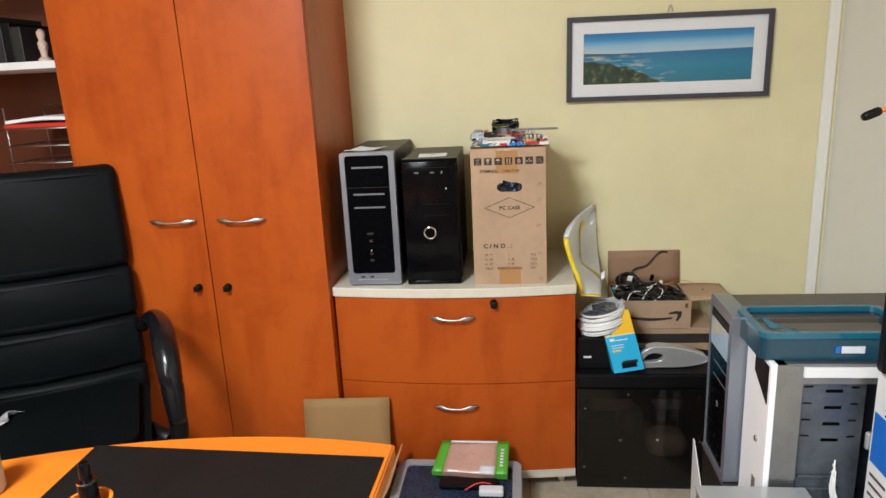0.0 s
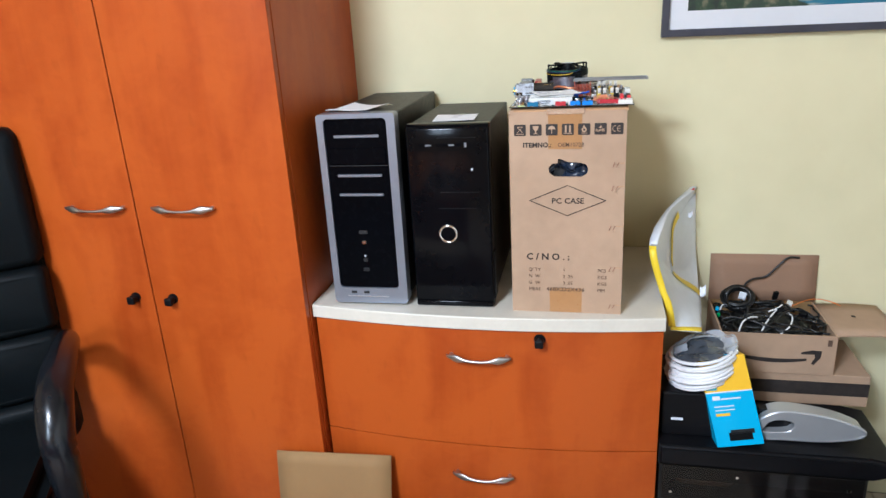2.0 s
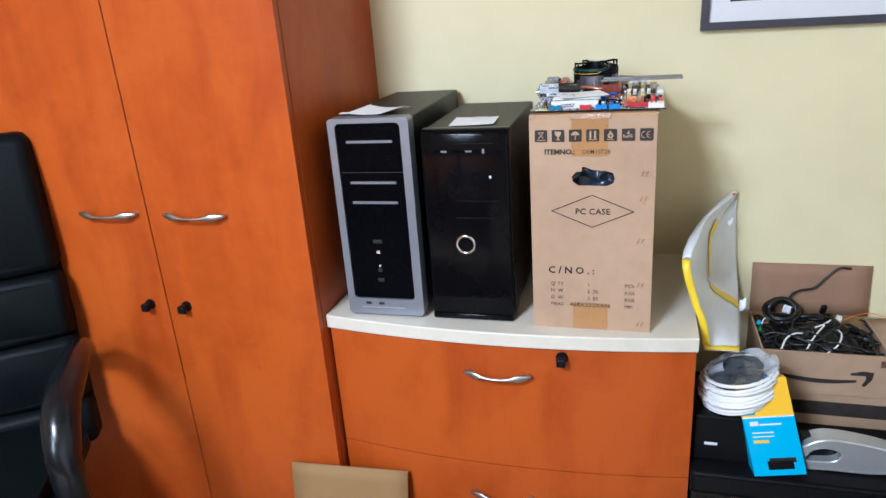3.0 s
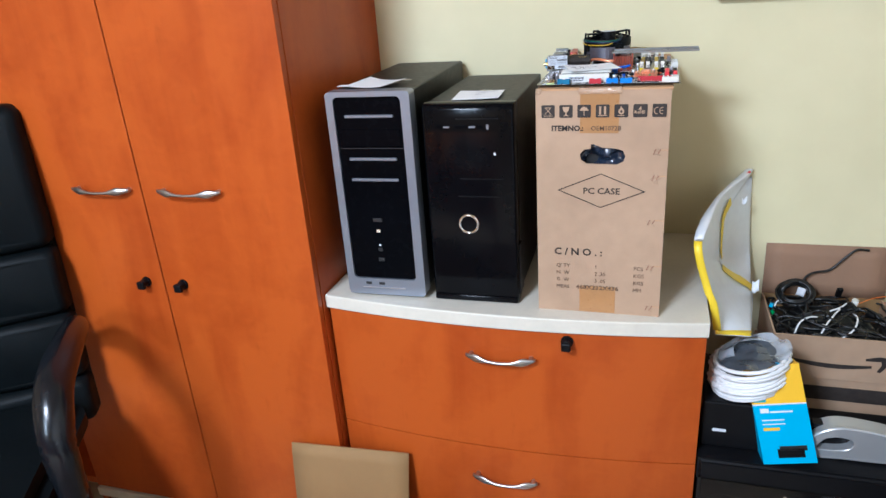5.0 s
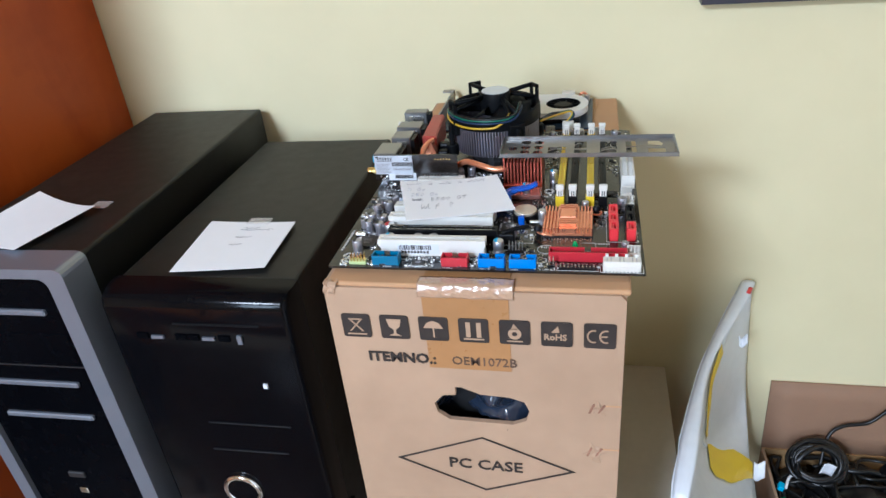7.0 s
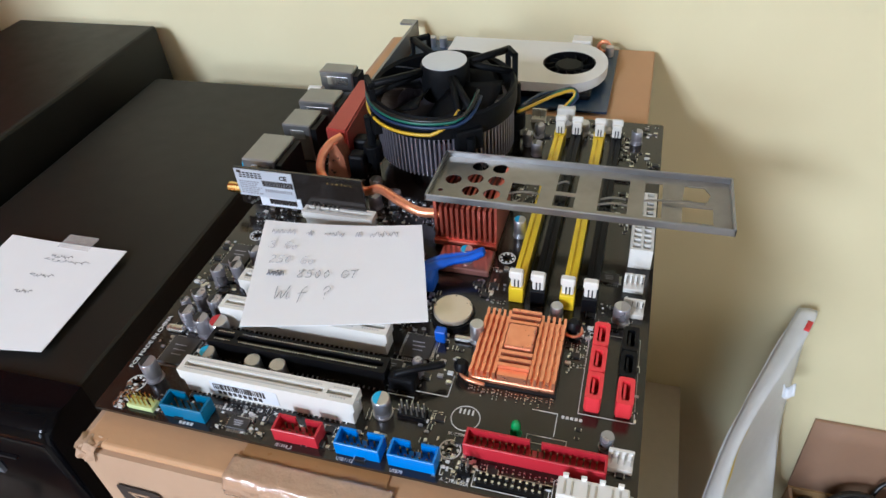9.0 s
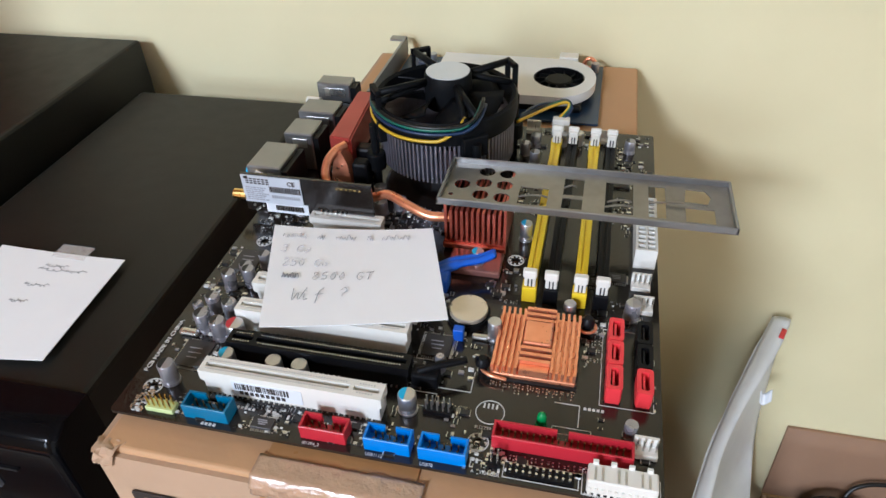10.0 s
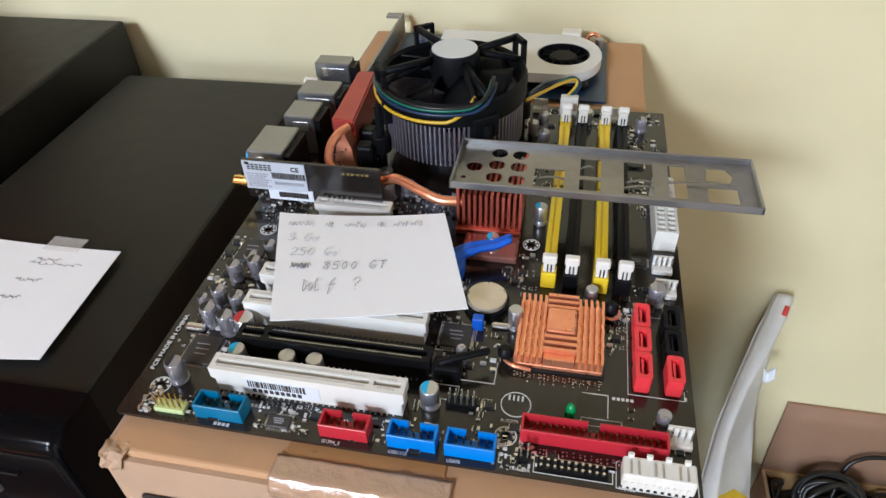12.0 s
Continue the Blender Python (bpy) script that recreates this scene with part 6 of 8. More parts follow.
for y, x0, x1 in ((0.1720, 0.0500, 0.0660), (0.1755, 0.0980, 0.1110), (0.1705, 0.0970, 0.1120), (0.1850, 0.0740, 0.0810), (0.1785, 0.1200, 0.1500)):
    part("spring_tab", sheet(B(), lambda u, v, x0=x0, x1=x1, y=y: Vector((x0 + (x1 - x0) * u, y + 0.0016 * v, SZ + 0.0006 + 0.0022 * math.sin(2.4 * u))), 6, 1, 0.0003), M["plate_steel"], sh)

# ---- hand-written note on the slots ----
nt_ = note([(-0.0600, 0.0655), (0.0285, 0.0880), (0.0045, 0.1560), (-0.0855, 0.1428)], 1.1922, 0.0022, "white hand-written paper note lying on the motherboard")
A, Bq, Cq, Dq = [Vector(p) for p in ((-0.0600, 0.0655, 0), (0.0285, 0.0880, 0), (0.0045, 0.1560, 0), (-0.0855, 0.1428, 0))]


def on_note(u, v, z=1.1943):
    p = (A * (1 - u) + Bq * u) * (1 - v) + (Dq * (1 - u) + Cq * u) * v
    q = 1.1922 + 0.0022 * (abs(u - 0.5) * 2) ** 2 * (0.4 + 0.6 * v) + 0.0019
    return Vector((p.x, p.y, q))


# pen strokes of single characters, in a cell one unit high
STROKES = {
    "3": [[(0.05, 0.85), (0.4, 1.0), (0.5, 0.75), (0.2, 0.55), (0.55, 0.35), (0.4, 0.02), (0.0, 0.1)]],
    "G": [[(0.6, 0.85), (0.3, 1.0), (0.05, 0.6), (0.1, 0.15), (0.4, 0.0), (0.6, 0.4), (0.35, 0.42)]],
    "o": [[(0.3, 0.5), (0.05, 0.3), (0.2, 0.0), (0.45, 0.2), (0.3, 0.5), (0.55, 0.45)]],
    "2": [[(0.05, 0.8), (0.3, 1.0), (0.5, 0.75), (0.05, 0.02), (0.6, 0.05)]],
    "5": [[(0.55, 1.0), (0.15, 0.95), (0.1, 0.55), (0.45, 0.55), (0.45, 0.1), (0.0, 0.05)]],
    "0": [[(0.3, 1.0), (0.05, 0.5), (0.25, 0.0), (0.5, 0.5), (0.3, 1.0)]],
    "8": [[(0.5, 0.9), (0.15, 0.95), (0.15, 0.7), (0.5, 0.3), (0.3, 0.0), (0.08, 0.25), (0.5, 0.9)]],
    "T": [[(0.0, 0.95), (0.7, 1.05)], [(0.38, 1.0), (0.28, 0.0)]],
    "W": [[(0.0, 1.0), (0.12, 0.0), (0.38, 0.65), (0.52, 0.0), (0.85, 1.1)]],
    "i": [[(0.05, 0.55), (0.1, 0.0), (0.3, 0.1)], [(0.12, 0.8), (0.14, 0.84)]],
    "f": [[(0.45, 1.1), (0.2, 0.7), (0.15, -0.3)], [(0.0, 0.45), (0.5, 0.55)]],
    "?": [[(0.05, 0.8), (0.3, 1.1), (0.5, 0.8), (0.25, 0.5), (0.25, 0.3)], [(0.25, 0.05), (0.27, 0.02)]],
}


def pen(body, u, v, size, gap, r, mm):
    """Hand-written characters from (u, v) on the note."""
    for c in body:
        if c != " ":
            g = B()
            for line in STROKES[c]:
                tube(g, [on_note(u + (p.x + 0.18 * p.y) * size * 0.8, v + p.y * size) for p in smooth_path([(a, b, 0) for a, b in line], 4)], r, 4)
            part("writing", g, M[mm], nt_)
        u += gap * size


def loops(u0, u1, v, size, r, mm, seed):
    """An unreadable run of joined-up pen strokes."""
    rd_ = random.Random(seed)
    pts, n = [], int((u1 - u0) / (0.20 * size)) + 3
    for i in range(n):
        pts.append((u0 + (u1 - u0) * (i + rd_.uniform(-0.5, 0.5)) / n, v + size * (rd_.uniform(0.45, 0.95) if i % 2 else rd_.uniform(0.0, 0.2)), 0))
    part("writing", tube(B(), [on_note(p.x, p.y) for p in smooth_path(pts, 4)], r, 4), M[mm], nt_)


for k, (u0, u1) in enumerate(((0.06, 0.22), (0.28, 0.33), (0.39, 0.53), (0.59, 0.63), (0.68, 0.86))):
    loops(u0, u1, 0.85, 0.075, 0.00018, "pencil", k)
pen("3 Go", 0.06, 0.70, 0.075, 0.62, 0.00018, "pencil")
pen("250 Go", 0.08, 0.555, 0.075, 0.62, 0.00018, "pencil")
loops(0.09, 0.19, 0.43, 0.06, 0.00026, "ink", 21)
loops(0.09, 0.18, 0.44, 0.05, 0.00026, "ink", 22)
pen("8500 GT", 0.26, 0.42, 0.075, 0.68, 0.00018, "ink")
pen("Wif ?", 0.15, 0.225, 0.105, 0.62, 0.00019, "ink")

# ---- graphics card behind the board ----
gc = thing("graphics_card", (0.0, 0.395, 1.1723), "graphics card with pale shroud and round fan on the carton", "circuit card")
part("circuit_board", bx(-0.0850, 0.0900, 0.3310, 0.4370, 1.1740, 1.1757), M["pcb_blue"], gc)
part("card_feet", bx(-0.0800, 0.0850, 0.3340, 0.4340, 1.1722, 1.1740), M["chip"], gc)
part("cooler_body", bx(-0.0500, 0.0760, 0.3450, 0.4240, 1.1757, 1.1815, 0.002), M["black"], gc)
shp = [(-0.046, 0.344)] + [(0.055 + 0.0300 * math.cos(radians(a)), 0.3805 + 0.0365 * math.sin(radians(a))) for a in range(-85, 86, 10)] + [(-0.046, 0.417)]
so = plate_with_holes(B(), shp, [ngon_ring(32, 0.0205, 0.0555, 0.3805)], 1.1815, 1.1890)
part("shroud", so, M["gpu_white"], gc, "pale grey plastic shroud", smooth=True)
ff = B()
lathe(ff, (0.0555, 0.3805, 1.1817), [(0.0110, 0), (0.0110, 0.0050), (0.0095, 0.0062)], 24)
fo2 = part("fan", ff, M["fan"], gc, "small black blower fan")
# black ring and disc added to give the fan hole its shade
part("fan_well", plate_with_holes(B(), ngon_ring(32, 0.02045, 0.0555, 0.3805), [ngon_ring(32, 0.0196, 0.0555, 0.3805)], 1.1816, 1.1886), M["black"], gc)
part("fan_well_floor", cyl(B(), (0.0555, 0.3805, 1.1812), 0.0196, 0.0006, "z", 32), M["black"], gc)
for k in range(11):
    a0 = 2 * math.pi * k / 11
    part("fan_blade", sheet(B(), lambda u, v, a0=a0: Vector((0.0555 + (0.010 + 0.0095 * u) * math.cos(a0 + 0.3 * u), 0.3805 + (0.010 + 0.0095 * u) * math.sin(a0 + 0.3 * u), 1.1819 + 0.0050 * v)), 3, 1, 0.0006), M["fan"], fo2)
part("bracket", bx(-0.0900, -0.0880, 0.3270, 0.4420, 1.1724, 1.1910), M["grey_metal"], gc)
part("bracket_tab", bx(-0.1020, -0.0880, 0.4330, 0.4420, 1.1895, 1.1912), M["grey_metal"], gc)
part("socket", bx(0.0520, 0.0680, 0.4230, 0.4350, 1.1757, 1.1880, 0.001), M["slot_white"], gc)
part("power_coil", tube(B(), [(0.078 + 0.0045 * math.cos(a * 0.5), 0.430, 1.1810 + 0.0045 * math.sin(a * 0.5)) for a in range(13)], 0.0018, 6, True), M["copper"], gc)
for x in (-0.070, -0.060, 0.083):
    part("capacitor", cyl(B(), (x, 0.425, 1.1757), 0.0035, 0.008, "z", 14), M["alu"], gc)


# ---- windowed black case beside the cabinet ----
KX0, KX1, KY0, KY1, KZ = 0.213, 0.640, -0.008, 0.440, 0.405
k3 = thing("computer_case", ((KX0 + KX1) / 2, 0.22, 0), "black computer case with smoked window and silver top handle", "computer")
part("side_frame", plate_with_holes(B(), [(KX0, 0.003), (KX1, 0.003), (KX1, KZ), (KX0, KZ)], [rounded(KX0 + 0.020, KX1 - 0.020, 0.045, 0.335, 0.02)], KY0, KY0 + 0.003, "y"), M["black_metal"], k3)
cs_ = B()
box(cs_, KX0, KX0 + 0.003, KY0 + 0.003, KY1, 0.012, KZ), box(cs_, KX1 - 0.003, KX1, KY0 + 0.003, KY1, 0.012, KZ)
box(cs_, KX0, KX1, KY1 - 0.003, KY1, 0.012, KZ), box(cs_, KX0, KX1, KY0 + 0.003, KY1, 0.012, 0.015), box(cs_, KX0, KX1, KY0 + 0.003, KY1, KZ - 0.003, KZ)
part("case", cs_, M["black_metal"], k3)
part("window_panel", bx(KX0 + 0.006, KX1 - 0.006, KY0 - 0.004, KY0 - 0.0005, 0.010, 0.372, 0.0008, 1), M["smoke"], k3, "smoked acrylic window")
for x, z in ((0.378, 0.355), (0.604, 0.345), (0.239, 0.303), (0.354, 0.187), (0.475, 0.190), (0.612, 0.185), (0.236, 0.085), (0.372, 0.045), (0.606, 0.050)):
    part("screw", cyl(B(), (x, KY0 - 0.0075, z), 0.0036, 0.004, "y", 12, bev=0.0006), M["mirror_chrome"], k3)
# rounded blobs stand in for the room's brownish reflections in the window
for x0, x1, z0, z1, y, mm in ((0.25, 0.42, 0.22, 0.325, 0.10, "card"), (0.48, 0.60, 0.215, 0.325, 0.12, "silver_light"), (0.47, 0.61, 0.04, 0.13, 0.10, "card"), (0.36, 0.45, 0.15, 0.24, 0.07, "black")):
    part("inner_unit", bx(x0, x1, y, y + 0.12, z0, z1, 0.042, 5), M[mm], k3)
tp_ = prism(B(), [(KX0 - 0.004, 0.372), (0.650, 0.372), (0.688, 0.386), (0.700, 0.402), (0.688, 0.418), (0.640, 0.427), (KX0 - 0.004, 0.424)], -0.016, 0.200, "y")
bmesh.ops.bevel(tp_, geom=[e for e in tp_.edges if max(v.co.y for v in e.verts) < 0], offset=0.008, segments=3, affect='EDGES')
part("top_cover", tp_, M["black"], k3, "black plastic top cover", smooth=True)


def closed_curve(pts, n):
    """Rounded closed outline through flat points."""
    k, out = len(pts), []
    for i in range(k):
        a, b, c, d = (Vector(pts[(i + e) % k]) for e in (-1, 0, 1, 2))
        for h in range(n):
            t = h / n
            q = b + (c - a) * 0.5 * t + (a - 2.5 * b + 2 * c - 0.5 * d) * t * t + (1.5 * b - 0.5 * a - 1.5 * c + 0.5 * d) * t ** 3
            out.append((q.x, q.y))
    return out


rim_outer = closed_curve([(0.410, 0.432), (0.424, 0.472), (0.452, 0.494), (0.490, 0.499), (0.560, 0.490), (0.610, 0.475), (0.636, 0.460), (0.622, 0.446), (0.560, 0.434), (0.480, 0.432)], 4)
rim_inner = closed_curve([(0.430, 0.448), (0.442, 0.474), (0.470, 0.482), (0.496, 0.474), (0.490, 0.453), (0.460, 0.446)], 4)
sv = plate_with_holes(B(), rim_outer, [rim_inner], 0.0332, 0.080, "y")
tube(sv, [(x, 0.0375, z) for x, z in rim_outer], 0.0048, 10, True)
tube(sv, [(x, 0.0360, z) for x, z in rim_inner], 0.0030, 8, True)
grip = part("carry_handle", sv, M["silver_light"], k3, "silver plastic carry handle", smooth=True)
for f in grip.data.polygons:
    f.use_smooth = abs(f.normal.y) < 0.97
part("handle_recess", bx(0.425, 0.500, 0.058, 0.078, 0.4255, 0.490), M["black"], k3)
for x in (KX0 + 0.04, KX1 - 0.04):
    for y in (0.05, 0.39):
        part("foot", cyl(B(), (x, y, 0), 0.014, 0.012, "z", 14), M["rubber"], k3)

# ---- flat carton, and open carton of cables upon it ----
fb = thing("flat_carton", (0.54, 0.34, 0.405), "flat brown carton with black printed band", "box")
part("body", wavy(bx(0.360, 0.712, 0.236, 0.436, KZ, 0.4885, 0.002), 0.0006), M["card"], fb)
band = wavy(bx(0.3605, 0.7115, 0.2342, 0.2358, 0.4335, 0.468), 0.0005, 30)
part("printed_band", band, M["print"], fb, "black printed band")

cx_ = thing("open_carton", (0.50, 0.33, 0.489), "open brown carton full of black cables", "box")
CX0, CX1, CY0, CY1, CZ0, CZ1 = 0.366, 0.627, 0.232, 0.440, 0.4895, 0.593
part("bottom_panel", bx(CX0, CX1, CY0, CY1, CZ0, CZ0 + 0.004), M["card"], cx_)
part("front_panel", wavy(bx(CX0, CX1, CY0, CY0 + 0.004, CZ0, CZ1), 0.0008), M["card"], cx_)
part("side_panel", bx(CX0, CX0 + 0.004, CY0 + 0.004, CY1 - 0.004, CZ0, CZ1), M["card"], cx_)
part("side_panel", bx(CX1 - 0.004, CX1, CY0 + 0.004, CY1 - 0.004, CZ0, CZ1), M["card"], cx_)
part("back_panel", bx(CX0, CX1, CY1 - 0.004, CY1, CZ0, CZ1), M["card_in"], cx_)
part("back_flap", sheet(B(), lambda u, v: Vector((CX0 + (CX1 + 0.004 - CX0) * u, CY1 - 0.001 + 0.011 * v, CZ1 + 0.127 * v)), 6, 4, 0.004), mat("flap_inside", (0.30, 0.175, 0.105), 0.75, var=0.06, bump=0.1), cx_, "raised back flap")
part("side_flap", sheet(B(), lambda u, v: Vector((CX1 + 0.155 * u, CY0 + 0.006 + 0.190 * v + 0.02 * u, CZ1 + 0.006 * math.sin(2.4 * u) - 0.012 * u)), 8, 4, 0.004), M["card"], cx_, "side flap bent outwards")
part("flap_dot", cyl(B(), (CX1 + 0.065, CY0 + 0.11, CZ1 + 0.0055), 0.005, 0.0006, "z", 12), M["print"], cx_)
# printed arrow-ended curve on the carton front
pts = [(0.396 + 0.168 * t, CZ1 - 0.050 - 0.014 * math.sin(math.pi * (0.10 + 0.62 * t))) for t in [i / 16 for i in range(17)]]
lo = [(x, z - 0.0060 - 0.0050 * math.sin(math.pi * i / 16)) for i, (x, z) in enumerate(pts)]
part("printed_curve", prism(B(), pts + list(reversed(lo)), CY0 - 0.0013, CY0 - 0.0008, "y"), M["print"], cx_)
part("printed_curve", prism(B(), [(0.550, CZ1 - 0.045), (0.575, CZ1 - 0.038), (0.596, CZ1 - 0.040), (0.594, CZ1 - 0.058), (0.581, CZ1 - 0.077), (0.575, CZ1 - 0.074), (0.582, CZ1 - 0.058), (0.580, CZ1 - 0.049), (0.551, CZ1 - 0.050)], CY0 - 0.0013, CY0 - 0.0008, "y"), M["print"], cx_)
part("printed_mark", bx(0.606, 0.616, CY0 - 0.0013, CY0 - 0.0008, CZ1 - 0.026, CZ1 - 0.010), M["print_pale"], cx_)


def tangle(name, n, mm, r, label, seed, zc, spread=1.0, big=0.05):
    """A heap of loosely looped cable inside the carton."""
    rd = random.Random(seed)
    ob = thing(name, (0.50, 0.33, CZ0 + 0.004), label, "cable", "cables in the carton")
    for k in range(n):
        p = Vector((0.495 + rd.uniform(-0.10, 0.10) * spread, 0.335 + rd.uniform(-0.075, 0.075) * spread, zc + rd.uniform(-0.018, 0.022)))
        head, turn, climb = rd.uniform(0, 6.28), rd.uniform(-1.0, 1.0), 0.0
        pts = []
        for i in range(13):
            pts.append(p.copy())
            turn = 0.75 * turn + rd.uniform(-0.55, 0.55)
            head += turn
            climb = 0.6 * climb + rd.uniform(-0.006, 0.006)
            p = p + Vector((math.cos(head), math.sin(head), 0)) * rd.uniform(0.4, 1.0) * big * 0.42
            for ax, lo_, hi_ in ((0, CX0 + 0.012, CX1 - 0.012), (1, CY0 + 0.012, CY1 - 0.012)):
                if p[ax] < lo_ or p[ax] > hi_:
                    p[ax] = min(max(p[ax], lo_), hi_)
                    head += 1.3
            edge = min(p.x - CX0, CX1 - p.x, p.y - CY0, CY1 - p.y) / 0.09
            p.z = min(max(p.z + climb, CZ0 + 0.010), zc + 0.002 + 0.040 * min(edge, 1.0))
        part("cable", tube(B(), smooth_path(pts, 3), r, 6), M[mm], ob)
    return ob


heap = sheet(B(), lambda u, v: Vector((CX0 + 0.008 + (CX1 - CX0 - 0.016) * u, CY0 + 0.008 + (CY1 - CY0 - 0.016) * v, 0.556 + 0.050 * math.sin(math.pi * u) * math.sin(math.pi * v) + 0.012 * noise.noise(Vector((u * 9, v * 8, 2))))), 24, 18, 0.004)
single("packed_cable", heap, M["black_cable"], "dark packed cable filling the open carton", "cable", smooth=True)
tangle("cable_heap", 44, "black_cable", 0.0026, "tangled black computer cables in the open carton", 3, 0.590)
tangle("cable_heap", 12, "black_cable", 0.0040, "thick black power cables in the open carton", 5, 0.584, 0.8)
wh = thing("cable_heap", (0.48, 0.29, CZ0 + 0.004), "white cables with pale and coloured plugs among black ones", "cable", "cables in the carton")
for way in (((0.409, 0.246, 0.590), (0.422, 0.269, 0.606), (0.443, 0.288, 0.610), (0.462, 0.300, 0.606)),
            ((0.461, 0.246, 0.592), (0.474, 0.268, 0.604), (0.491, 0.295, 0.612), (0.510, 0.325, 0.616), (0.528, 0.355, 0.616)),
            ((0.502, 0.242, 0.588), (0.522, 0.254, 0.600), (0.536, 0.280, 0.606), (0.541, 0.304, 0.610), (0.535, 0.328, 0.610)),
            ((0.490, 0.318, 0.614), (0.512, 0.330, 0.618), (0.528, 0.346, 0.622)),
            ((0.382, 0.352, 0.600), (0.391, 0.370, 0.606), (0.408, 0.374, 0.604))):
    part("cable", tube(B(), smooth_path([Vector(p) for p in way], 5), 0.0021, 6), M["white_cable"], wh)
for x, y, z, mm, sx, sz in ((0.545, 0.352, 0.622, "slot_white", 0.009, 0.016), (0.375, 0.352, 0.603, "cyan", 0.006, 0.008), (0.376, 0.330, 0.596, "led_green", 0.005, 0.009), (0.516, 0.372, 0.636, "black", 0.006, 0.024), (0.470, 0.270, 0.600, "slot_white", 0.005, 0.006),
                            (0.520, 0.330, 0.614, "black", 0.009, 0.012), (0.440, 0.300, 0.610, "chip", 0.010, 0.010), (0.575, 0.330, 0.606, "black", 0.010, 0.012)):
    part("plug", bx(-sx, sx, -sx * 0.7, sx * 0.7, -sz / 2, sz / 2, sx * 0.25, m=at(x, y, z) @ Matrix.Rotation(x * 37, 4, 'Z') @ Matrix.Rotation(0.5 * math.sin(y * 91), 4, 'X')), M[mm], wh)
cb_ = thing("coiled_cable", (0.430, 0.385, 0.600), "bundled black cable with white paper tag upon the heap", "cable", "cables in the carton")
rd = random.Random(12)
for k in range(9):
    ra, ph = 0.026 + rd.uniform(-0.005, 0.006), rd.uniform(0, 6.28)
    TA = at(0.432 + rd.uniform(-0.005, 0.005), 0.388 + rd.uniform(-0.008, 0.008), 0.622 + rd.uniform(-0.004, 0.005)) @ Matrix.Rotation(0.9 + rd.uniform(-0.3, 0.3), 4, 'X') @ Matrix.Rotation(rd.uniform(-0.25, 0.25), 4, 'Y')
    part("loop", tube(B(), [TA @ Vector((1.25 * ra * math.cos(a * math.pi / 12), ra * math.sin(a * math.pi / 12), 0.003 * math.sin(a * math.pi / 6 + ph))) for a in range(24)], 0.0036, 7, True), M["black_cable"], cb_)
part("paper_tag", sheet(B(), lambda u, v: Vector((0.424 + 0.017 * u + 0.004 * v, 0.358 + 0.003 * math.sin(3 * u), 0.630 + 0.020 * v - 0.005 * u)), 4, 4, 0.0006), M["label"], cb_, "white paper tag")
arc = smooth_path([(0.440, 0.400, 0.60), (0.452, 0.425, 0.640), (0.472, 0.4325, 0.656), (0.505, 0.4345, 0.664), (0.530, 0.4380, 0.690), (0.556, 0.4415, 0.715), (0.582, 0.440, 0.716)], 8)
single("power_cable", tube(B(), arc, 0.0028, 7), M["black_cable"], "black cable curling up the raised carton flap", "cable")
arc = smooth_path([(0.560, 0.400, 0.592), (0.600, 0.418, 0.604), (0.632, 0.422, 0.609), (0.662, 0.412, 0.606), (0.680, 0.397, 0.602)], 6)
single("thin_wire", tube(B(), arc, 0.0011, 5), M["orange_plastic"], "thin orange wire over the carton side", "cable")

# ---- black box, cable coil, mailing bag and small carton ----
bb = thing("black_box", (0.275, 0.12, 0.4255), "small black box with white label on the case", "box")
part("body", bx(0.214, 0.338, 0.030, 0.215, 0.4255, 0.535, 0.004), M["black"], bb)
part("label", bx(0.236, 0.262, 0.0290, 0.0298, 0.4650, 0.4715), M["label"], bb)

co = thing("cable_coil", (0.300, 0.115, 0.536), "coil of white network cable in a plastic bag", "cable")
rd = random.Random(4)
for k in range(20):
    rr, zz, ph = (0.066 if k < 11 else 0.057) + rd.uniform(-0.004, 0.008), 0.5535 + 0.0060 * (k % 11), rd.uniform(0, 6)
    pts = [(0.300 + rr * math.cos(a * math.pi / 20) + 0.002 * math.sin(3 * a + ph), 0.090 + rr * 1.02 * math.sin(a * math.pi / 20), zz + 0.0022 * math.sin(a * math.pi / 20 + ph) + 0.24 * (rr * math.cos(a * math.pi / 20))) for a in range(40)]
    part("loop", tube(B(), pts, 0.0041, 8, True), M["white_cable"], co)


def crumple(u, v):
    a, r = -0.9 + 4.4 * u, 0.040 + 0.028 * v + 0.006 * math.sin(5 * u)
    q = Vector((r * math.cos(a), r * math.sin(a), 0))
    return Vector((0.303, 0.094, 0.626 - 0.006 * v)) + q + Vector((0, 0, 0.016 * noise.noise(q * 34) + 0.24 * q.x))


part("plastic_bag", sheet(B(), crumple, 36, 8, 0.0003), M["poly"], co, "crumpled clear plastic bag")


def film_fold(u, v):
    q = Vector((0.059 * v * math.cos(6.2832 * u), 0.059 * v * math.sin(6.2832 * u), 0))
    return Vector((0.300, 0.090, 0.6150)) + q + Vector((0, 0, 0.24 * q.x + 0.007 * noise.noise(q * 40)))


gb = sheet(B(), film_fold, 28, 8, 0.0004)
part("bag_fold", gb, mat("grey_bag_film", (0.075, 0.085, 0.10), 0.2, var=0.2, bump=0.4, bscale=50, coat=0.4), co, "dark grey film")
part("cable_tag", bx(0.340, 0.356, 0.052, 0.058, 0.612, 0.624, 0.002), M["cyan"], co)

sc_ = thing("small_carton", (0.37, 0.02, 0.426), "small cyan and amber product carton leaning against the coil", "box")
a_, b_, top = Vector((0.333, -0.010, 0.427)), Vector((0.430, 0.002, 0.438)), Vector((-0.046, 0.060, 0.185))
ex, ez = (b_ - a_), top
